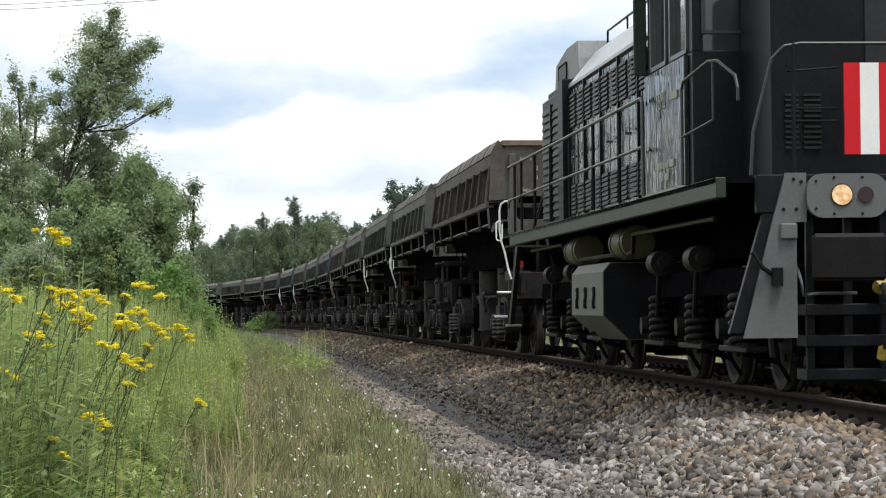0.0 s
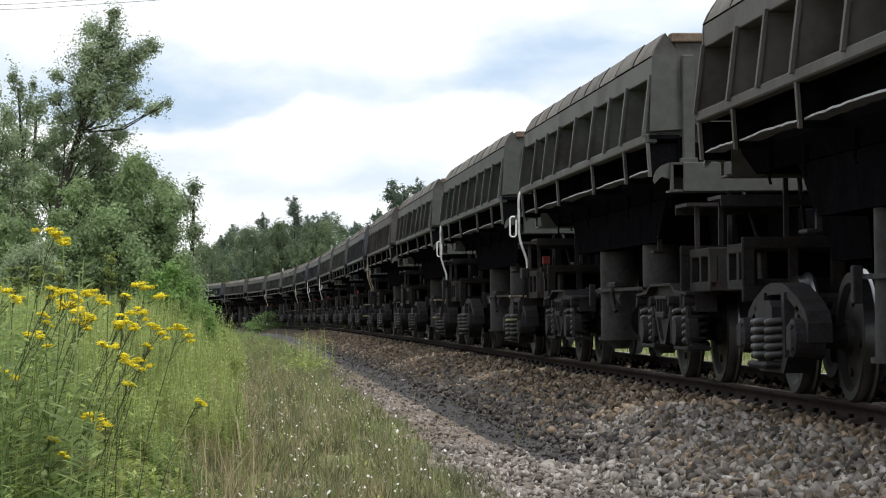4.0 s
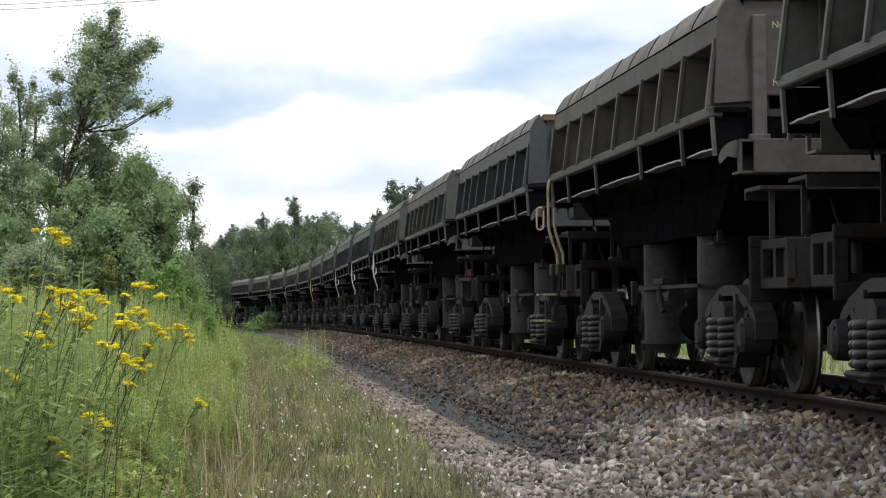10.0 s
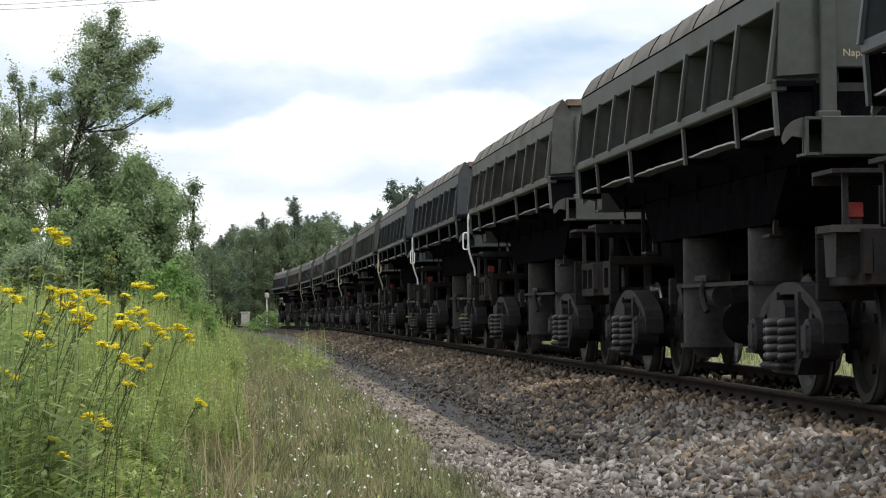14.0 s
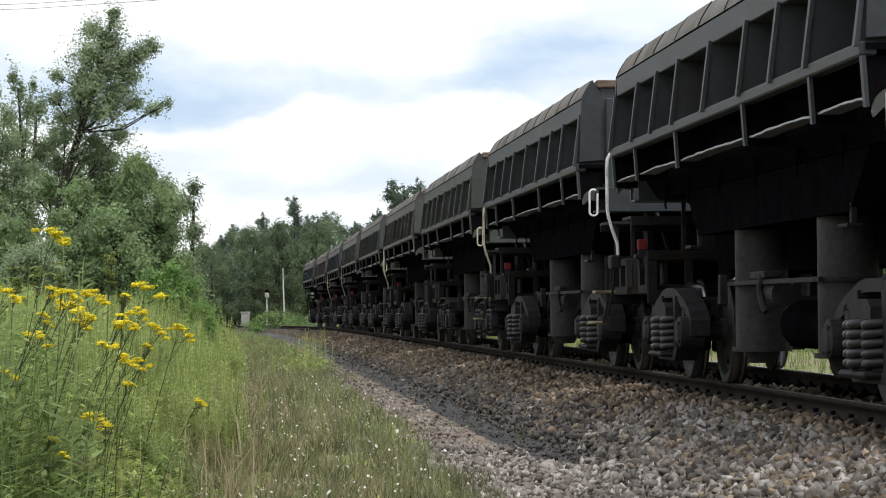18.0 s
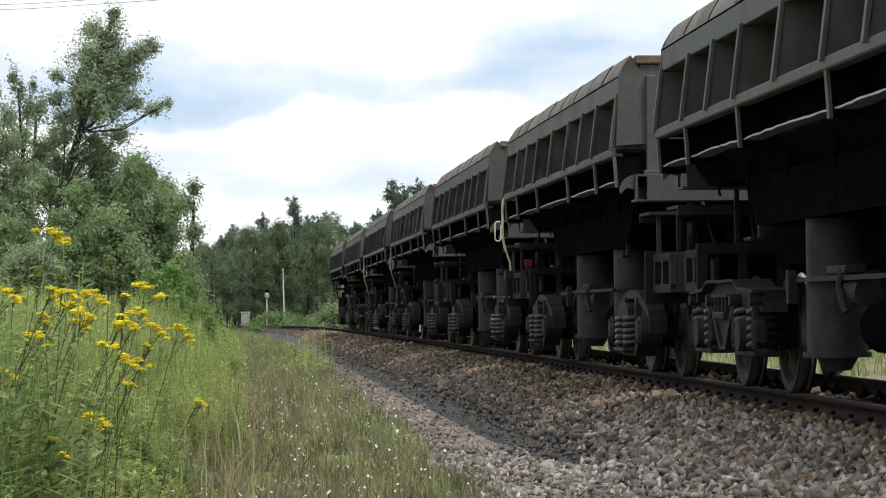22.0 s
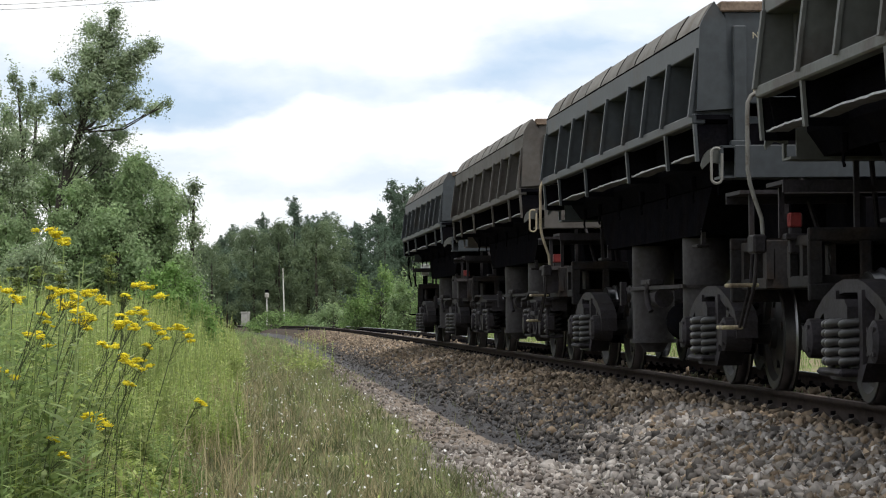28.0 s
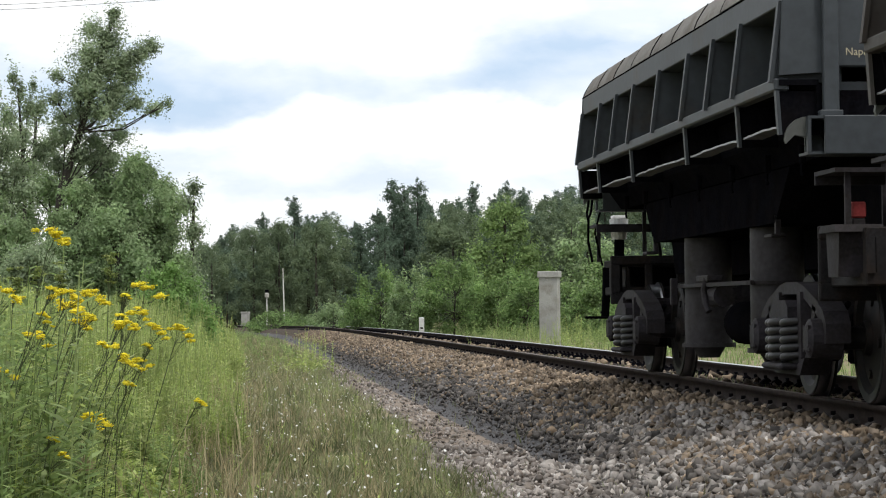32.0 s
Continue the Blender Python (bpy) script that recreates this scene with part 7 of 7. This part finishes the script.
def weeds(name, x, y, height, leaf, per, material, label, tall=1.0):
    """Leafy upright stems: narrow leaves all the way up."""
    n = len(x)
    z = lie(x, y)
    h = height * (0.65 + 0.6 * rng.random(n)) * tall
    lean = rng.normal(size=(n, 2)) * 0.10
    k = np.arange(per)[None, :] / per
    f = 0.12 + 0.88 * k + 0.02 * rng.random((n, per))
    cx = x[:, None] + lean[:, :1] * h[:, None] * f ** 1.5
    cy = y[:, None] + lean[:, 1:] * h[:, None] * f ** 1.5
    cz = z[:, None] + h[:, None] * f
    a = rng.random((n, per)) * 2 * math.pi
    ll = leaf * (1.15 - 0.75 * f) * (0.7 + 0.6 * rng.random((n, per)))
    drop = (0.55 - 0.5 * f + 0.35 * rng.normal(size=(n, per))) * -1
    d = np.stack([np.cos(a), np.sin(a), -drop * 0.6 + 0.25], -1)
    side = np.stack([-np.sin(a), np.cos(a), np.zeros_like(a)], -1)
    c = np.stack([cx, cy, cz], -1)
    L = ll[..., None]
    v = np.stack([c, c + d * L * 0.45 + side * L * 0.16, c + d * L * (1, 1, 0.75), c + d * L * 0.45 - side * L * 0.16], 2).reshape(-1, 3)
    q = np.arange(n * per)[:, None] * 4 + np.array([0, 1, 2, 3])
    # stems
    b = np.stack([x, y, z - 0.03], 1)
    t = np.stack([x + lean[:, 0] * h, y + lean[:, 1] * h, z + h], 1)
    w = np.array([0.004, 0, 0])
    sv = np.stack([b - w, b + w, t + w * 0.5, t - w * 0.5], 1).reshape(-1, 3)
    sq = np.arange(n)[:, None] * 4 + np.array([0, 1, 2, 3]) + len(v)
    return tagged(mesh_of(name, np.concatenate([v, sv]), np.concatenate([q, sq]), material), label, "weeds", kind="stuff")


def ragged(x, y, edge, wave):
    """Keep what lies left of an uneven edge beside the track."""
    e = rail_x(y) - edge + wave * (np.sin(y * 0.9) + 0.7 * np.sin(y * 2.3 + 1) + 0.5 * np.sin(x * 5 + y)) + 0.25 * wave * rng.normal(size=len(x))
    k = x < e
    return x[k], y[k], np.clip(0.3 + 0.7 * (e - x)[k] / 0.9, 0.3, 1)


x, y, k = ragged(*strewn(2200, 9.4, 21, view_left, lambda q: rail_x(q) - 4.9, 0.9), 5.2, 0.2)
weeds("tall_weeds", x, y, 1.05, 0.10, 42, M_MUGWORT, "nearest dark green mugwort with dense small leaves", k)
x, y, k = ragged(*strewn(2000, 9.4, 21, view_left, lambda q: rail_x(q) - 4.9, 0.9), 5.2, 0.2)
weeds("tall_weeds", x, y, 1.12, 0.13, 32, M_WEED, "nearest leafy light green goldenrod stems", k)
x, y = strewn(90, 9.6, 13.5, view_left, lambda q: -0.138 * q, 1.0)
weeds("tall_weeds", x, y, 1.16, 0.15, 44, M_MUGWORT, "tallest grey-green mugwort with dense feathery leaves")
x, y, k = ragged(*strewn(900, 14, 44, lambda q: rail_x(q) - 5.9, lambda q: rail_x(q) - 4.6, 1.2), 4.95, 0.3)
weeds("tall_weeds", x, y, 0.5, 0.075, 22, M_WEED, "lower green weeds at the edge of the verge", k)
x, y, k = ragged(*strewn(1200, 16, 44, lambda q: rail_x(q) - 6.2, lambda q: rail_x(q) - 4.6, 1.2), 5.1, 0.3)
weeds("tall_weeds", x, y, 0.8, 0.08, 26, M_MUGWORT, "darker half-high weeds at the edge of the verge", k)
x, y, k = ragged(*strewn(8000, 18, 48, view_left, lambda q: rail_x(q) - 4.5, 1.1), 4.9, 0.3)
weeds("tall_weeds", x, y, 1.08, 0.10, 28, M_WEED, "dense tall green goldenrod and grass stems", k)
x, y, k = ragged(*strewn(6500, 40, 130, view_left, lambda q: rail_x(q) - 4.4, 1.1), 4.65, 0.3)
weeds("tall_weeds", x, y, 1.2, 0.15, 12, M_WEED, "far part of the dense green weeds", k)
x, y = rng.normal(2.5, 0.8, 170), rng.normal(67.3, 1.1, 170)
weeds("far_side_weeds", x, y, 0.95, 0.12, 20, M_WEED, "green weeds round the foot of the relay cabinet")
x, y = strewn(160, 13, 60, lambda q: rail_x(q) - 4.6, lambda q: rail_x(q) - 3.0, 1.3)
weeds("verge_herbs", x, y, 0.22, 0.06, 12, M_WEED, "small green herbs on the verge")
x, y = strewn(900, 60, 140, lambda q: rail_x(q) + 5.2, lambda q: rail_x(q) + 11, 1.1)
weeds("far_side_weeds", x, y, 0.6, 0.16, 14, M_MUGWORT, "green weeds beyond the track")


x, y = rng.normal(-2.75, 0.25, 46), rng.normal(54, 2.0, 46)
weeds("verge_herbs", x, y, 0.75, 0.14, 16, M_WEED, "clump of tall green weeds by the track's edge")
x, y = strewn(420, 60, 190, lambda q: rail_x(q) - 5.2, lambda q: rail_x(q) - 2.9, 1.0)
weeds("verge_herbs", x, y, 0.36, 0.16, 9, M_MUGWORT, "low green herbs along the far verge")


def daisies(n):
    x, y = strewn(n, 14, 60, lambda q: rail_x(q) - 5.2, lambda q: rail_x(q) - 2.9, 1.25)
    z = lie(x, y) + 0.08 + 0.2 * rng.random(n)
    r = 0.0065 + 0.0065 * rng.random(n) ** 2
    a = np.arange(6) * math.pi / 3
    tilt = 0.5 * rng.normal(size=(n, 2))
    px = np.cos(a)[None] * r[:, None]
    py = np.sin(a)[None] * r[:, None]
    pz = px * tilt[:, :1] + py * tilt[:, 1:] - 0.004
    v = np.stack([x[:, None] + px, y[:, None] + py, z[:, None] + pz], -1)
    c = np.stack([x, y, z + 0.003], 1)[:, None]
    v = np.concatenate([v, c], 1).reshape(-1, 3)
    k = np.arange(n)[:, None, None] * 7
    f = np.array([[i, (i + 1) % 6, 6] for i in range(6)])[None] + k
    tagged(mesh_of("daisies", v, f.reshape(-1, 3), M_WHITE), "scattered small white daisies in the verge", "flowers", kind="stuff")


daisies(700)


def flowering_plant(px, py, top, lean, size, florets, bud=False):
    """An upright plant with a leafy stem and a flat, branched head of small florets."""
    z0 = float(lie(np.array([px - lean]), np.array([py]))[0])
    base = Vector((px - lean, py, z0 - 0.02))
    head = Vector((px, py, top))
    plant = new("goldenrod" if bud else "ragwort")
    plant.location = base
    pts = [Vector((0, 0, 0)) + (head - base) * f + Vector((-lean * 0.25 * math.sin(math.pi * f), 0, 0)) for f in (0, 0.3, 0.6, 0.88, 0.95)]
    bm = bmesh.new()
    tube(bm, pts, 0.0019, 5)
    rnd = random.Random(int(px * 1000 + py * 77))
    heads = []
    for i in range(11 if not bud else 12):
        tip = (head - base) + Vector((rnd.uniform(-1, 1), rnd.uniform(-1, 1), 0)) * size * (0.5 if bud else 0.9)
        tip.z += size * (0.25 - 0.5 * abs(tip.x - (head - base).x) / size) + (rnd.uniform(-2.2, 0.9) * size if bud else rnd.uniform(-0.2, 0.2) * size + (tip.x - (head - base).x) * -0.5)
        tube(bm, [pts[-2] if i % 2 else pts[-1], (pts[-1] + tip) / 2 + Vector((0, 0, -0.01)), tip], 0.0011, 4)
        heads.append(tip)
    part("stem", bm, M_STEM, plant)
    v, f, n = [], [], 0
    dirs = [(1, 0, 0), (-1, 0, 0), (0, 1, 0), (0, -1, 0), (0, 0, 0.6), (0, 0, -0.6)]
    tri = [(0, 2, 4), (2, 1, 4), (1, 3, 4), (3, 0, 4), (2, 0, 5), (1, 2, 5), (3, 1, 5), (0, 3, 5)]
    for tip in heads:
        for k in range(florets * 2):
            c = tip + Vector((rnd.gauss(0, 1), rnd.gauss(0, 1), rnd.gauss(0, 0.4))) * size * (0.2 if bud else 0.13)
            r = rnd.uniform(0.003, 0.0058)
            v += [tuple(c + Vector(d) * r) for d in dirs]
            f += [tuple(i + n for i in t) for t in tri]
            n += 6
    mesh_of("flower_head", v, f, M_WEED if bud else M_YELLOW, plant)
    v, f, n = [], [], 0
    for k in range(44):
        t = rnd.uniform(0.05, 0.9)
        c = (head - base) * t + Vector((-lean * 0.25 * math.sin(math.pi * t), 0, 0))
        a = rnd.uniform(0, 6.28)
        L = rnd.uniform(0.05, 0.12) * (1.2 - 0.6 * t)
        d, sd = Vector((math.cos(a), math.sin(a), rnd.uniform(-0.3, 0.5))), Vector((-math.sin(a), math.cos(a), 0))
        v += [tuple(c), tuple(c + d * L * 0.5 + sd * L * 0.14), tuple(c + d * L), tuple(c + d * L * 0.5 - sd * L * 0.14)]
        f.append((n, n + 1, n + 2, n + 3))
        n += 4
    mesh_of("leaves", v, f, M_WEED, plant)
    if bud:
        tagged(plant, "tall green goldenrod stem in bud above the weeds", "plant", "goldenrod stems")
    else:
        tagged(plant, "ragwort with a flat head of small yellow flowers", "plant", "yellow ragwort plants")


def seen_at(px, py, d):
    """A place d metres off in a direction given by two slopes of the eye's view."""
    return (px * d, d, EYE[2] + py * d)


# (slope across, slope up, distance, lean, head size, florets)
for ax, az, d, lean, size, fl in [
    (-0.1450, 0.0260, 10.4, 0.22, 0.074, 33), (-0.1620, 0.0045, 11.1, 0.37, 0.062, 30), (-0.1433, 0.0015, 11.8, 0.34, 0.056, 28), (-0.1384, 0.0032, 10.8, 0.31, 0.056, 28), (-0.1290, 0.0026, 11.4, 0.28, 0.068, 31),
    (-0.1096, 0.0049, 13.0, 0.25, 0.081, 34), (-0.1370, -0.0025, 11.1, 0.22, 0.074, 33), (-0.1125, -0.0042, 12.2, 0.37, 0.062, 30), (-0.1507, -0.0122, 10.8, 0.34, 0.050, 26), (-0.1347, -0.0077, 11.4, 0.31, 0.050, 26),
    (-0.1159, -0.0094, 10.4, 0.28, 0.062, 30), (-0.1068, -0.0099, 12.2, 0.25, 0.056, 28), (-0.0980, -0.0103, 11.8, 0.22, 0.056, 28), (-0.1224, -0.0168, 10.8, 0.37, 0.056, 28), (-0.1159, -0.0225, 11.4, 0.34, 0.056, 28),
    (-0.1117, -0.0219, 12.2, 0.31, 0.043, 25), (-0.1620, -0.0253, 11.1, 0.28, 0.043, 25), (-0.0909, -0.0367, 14.0, 0.25, 0.037, 23), (-0.1284, -0.0424, 10.8, 0.22, 0.056, 28), (-0.1302, -0.0441, 11.4, 0.37, 0.037, 23),
    (-0.1447, 0.0052, 10.4, 0.34, 0.025, 20), (-0.1463, -0.0073, 11.1, 0.31, 0.025, 20), (-0.1176, 0.0025, 11.8, 0.28, 0.022, 19), (-0.1099, -0.0160, 12.2, 0.25, 0.025, 20), (-0.1165, -0.0304, 11.4, 0.22, 0.031, 22),
    (-0.1447, -0.0504, 10.4, 0.37, 0.025, 20), (-0.1410, -0.0563, 11.1, 0.34, 0.028, 21), (-0.1486, -0.0601, 11.8, 0.31, 0.028, 21), (-0.1569, -0.0652, 10.8, 0.28, 0.019, 18), (-0.1193, -0.0048, 11.4, 0.25, 0.025, 20),
    (-0.1330, -0.0037, 10.4, 0.22, 0.050, 26), (-0.1484, -0.0042, 11.1, 0.37, 0.025, 20),
]:
    flowering_plant(*seen_at(ax, az, d), lean, size, fl)
for ax, az, d, lean, size in [(-0.1238, 0.0150, 11.5, 0.03, 0.042), (-0.1412, 0.0128, 11.0, 0.05, 0.04), (-0.1500, 0.0105, 12.0, 0.06, 0.045), (-0.1590, 0.0110, 11.5, 0.05, 0.045), (-0.1185, 0.0020, 12.0, 0.05, 0.03)]:
    flowering_plant(*seen_at(ax, az, d), lean, size, 16, True)


def dry_seed_head(x, y, z):
    """A withered stalk with a pale round head of bristles."""
    p = new("dried_seed_head")
    p.location = (x, y, foot_at(x, y))
    top = Vector((0.02, 0, z - foot_at(x, y)))
    bm = bmesh.new()
    tube(bm, [(0, 0, 0), (0.015, 0, top.z * 0.5), tuple(top)], 0.003, 5)
    part("stalk", bm, M_STEM, p)
    r = random.Random(4)
    bm = bmesh.new()
    for k in range(260):
        d = Vector((r.gauss(0, 1), r.gauss(0, 1), r.gauss(0, 0.8))).normalized()
        q = d.cross(Vector((r.gauss(0, 1), r.gauss(0, 1), r.gauss(0, 1)))).normalized() * 0.0035
        a, b = top + d * 0.008, top + d * 0.045 * r.uniform(0.7, 1.1)
        bm.faces.new([bm.verts.new(a - q), bm.verts.new(a + q), bm.verts.new(b)])
    part("bristles", bm, M_DRY, p)
    tagged(p, "withered stalk with a pale round seed head", "plant")


def foot_at(x, y):
    return float(lie(np.array([x]), np.array([y]))[0]) - 0.02


dry_seed_head(*seen_at(-0.1350, -0.0600, 10.2))
# ---- things beside the track ----
M_CONCRETE = mat("weathered_grey_concrete", (0.31, 0.305, 0.28), 0.85, 0.0, 3.0, 0.2, 40, 0.3, 0.006, (0.22, 0.21, 0.18), 0.45)
M_POST = mat("pale_post_paint", (0.5, 0.5, 0.47), 0.7, 0.0, 5, 0.2, 60, 0.1, 0.003, (0.3, 0.28, 0.24), 0.3)
M_WIRE = mat("black_wire", (0.02, 0.02, 0.02), 0.6)


def foot(x, y):
    return float(lie(np.array([x]), np.array([y]))[0])


def cabinet(x, y, w, d, h, turn, label, group=""):
    c = new("relay_cabinet")
    c.matrix_basis = pose(x, y, foot(x, y) - 0.05, 0, 0, turn)
    bm = bmesh.new()
    box(bm, -w / 2, w / 2, -d / 2, d / 2, 0, h * 0.93, 0.012)
    part("body", bm, M_CONCRETE, c)
    bm = bmesh.new()
    box(bm, -w / 2 - 0.035, w / 2 + 0.035, -d / 2 - 0.035, d / 2 + 0.035, h * 0.93, h, 0.012)
    part("lid", bm, M_CONCRETE, c)
    bm = bmesh.new()
    box(bm, -w / 2 - 0.006, -w / 2 + 0.002, -d / 2 + 0.05, d / 2 - 0.05, h * 0.3, h * 0.88)
    part("door", bm, M_POST, c)
    bm = bmesh.new()
    for z in (0.42, 0.8):
        box(bm, -w / 2 - 0.03, -w / 2 - 0.004, -d / 2 + 0.04, -d / 2 + 0.12, h * z, h * z + 0.08, 0.005)
    part("hinge", bm, M_DARK, c)
    return tagged(c, label, "cabinet", group)


cabinet(0.0394 * 70, 70, 0.48, 0.4, 2.35, -14, "tall grey concrete relay cabinet with a flat lid beside the track")
cabinet(-0.0735 * 205, 205, 0.55, 0.5, 1.95, -10, "small grey concrete relay cabinet by the bend of the track")


def marker(x, y, h, label):
    p = new("marker_post")
    p.location = (x, y, foot(x, y) - 0.05)
    bm = bmesh.new()
    box(bm, -0.11, 0.11, -0.06, 0.06, 0, h, 0.02)
    part("post", bm, M_POST, p)
    bm = bmesh.new()
    for z in (0.35, 0.6):
        box(bm, -0.05, 0.05, -0.068, -0.058, h * z, h * z + 0.07)
    part("mark", bm, M_DARK, p, "dark bars for the painted figure")
    tagged(p, label, "post")


x, y = at_view(-0.0082, 112)
marker(x, y, 1.2, "short white stone marker post beside the track")


def pole(x, y, h, r, lamp, label):
    p = new("signal_pole" if lamp else "telegraph_pole")
    p.location = (x, y, foot(x, y) - 0.1)
    bm = bmesh.new()
    cyl(bm, (0, 0, 0), (-0.1 if not lamp else 0, 0, h), r, r * 0.75, 10)
    part("shaft", bm, M_POST, p)
    bm = bmesh.new()
    if lamp:
        box(bm, -0.17, 0.17, -0.12, 0.12, h, h + 0.38, 0.06)
        part("signal_head", bm, M_CONCRETE, p, "white rounded signal head")
        bm = bmesh.new()
        box(bm, -0.15, 0.15, -0.02, 0.1, h + 0.36, h + 0.62, 0.05)
        part("backboard", bm, M_DARK, p)
    else:
        for z in (0.35, 0.75):
            cyl(bm, (-0.1, -0.16, h - z), (-0.1, -0.16, h - z + 0.22), 0.07, 0.05, 8)
            box(bm, -0.14, -0.02, -0.18, 0, h - z - 0.05, h - z)
        part("insulator", bm, M_CONCRETE, p)
    tagged(p, label, "pole")


x, y = at_view(-0.0590, 215)
pole(x, y, 5.0, 0.06, False, "pale wooden telegraph pole with insulators")
x, y = at_view(-0.0655, 205)
pole(x, y, 2.9, 0.06, True, "slim pale signal post with a white head")


def ground_signal(x, y):
    p = new("ground_signal")
    p.location = (x, y, foot(x, y) - 0.05)
    bm = bmesh.new()
    cyl(bm, (0, 0, 0), (0, 0, 0.5), 0.05, n=8)
    part("foot", bm, M_CONCRETE, p)
    bm = bmesh.new()
    box(bm, -0.16, 0.16, -0.1, 0.1, 0.5, 1.0, 0.05)
    part("lamp_housing", bm, M_DARK, p)
    tagged(p, "small black shunting signal on a grey foot", "signal")


x, y = at_view(-0.0788, 190)
ground_signal(x, y)


def wires():
    for z0, z1 in ((13.9, 14.5), (14.15, 14.7)):
        bm = bmesh.new()
        tube(bm, [(-36 + 30 * f, 120 - 2 * f, z0 + (z1 - z0) * f - 0.5 * math.sin(math.pi * f)) for f in (0, 0.2, 0.4, 0.6, 0.8, 1.0)], 0.011, 5)
        tagged(part("overhead_wire", bm, M_WIRE, None), "thin dark overhead wire high across the sky", "wire")


wires()
build_sleepers()


def motions():
    """The train rolls past; its wheels turn."""
    for ob, s, half in train:
        walk(ob, [(t, riding(s - gone(t), half)) for t in range(33)])
    steps = [i * 2 / 30 for i in range(481)]
    for kind, r in (("wagon", 0.475), ("loco", 0.525)):
        keyed = {}
        for ws in SPINNING[kind]:
            x, z = round(ws.location.x, 3), ws.location.z
            if x not in keyed:
                walk(ws, [(t, Matrix.Translation((x, 0, z)) @ Matrix.Rotation(gone(t) / r, 4, "Y")) for t in steps])
                keyed[x] = ws.animation_data
            else:
                ws.rotation_mode = "QUATERNION"
                ws.animation_data_create()
                ws.animation_data.action = keyed[x].action
                ws.animation_data.action_slot = keyed[x].action_slot


motions()
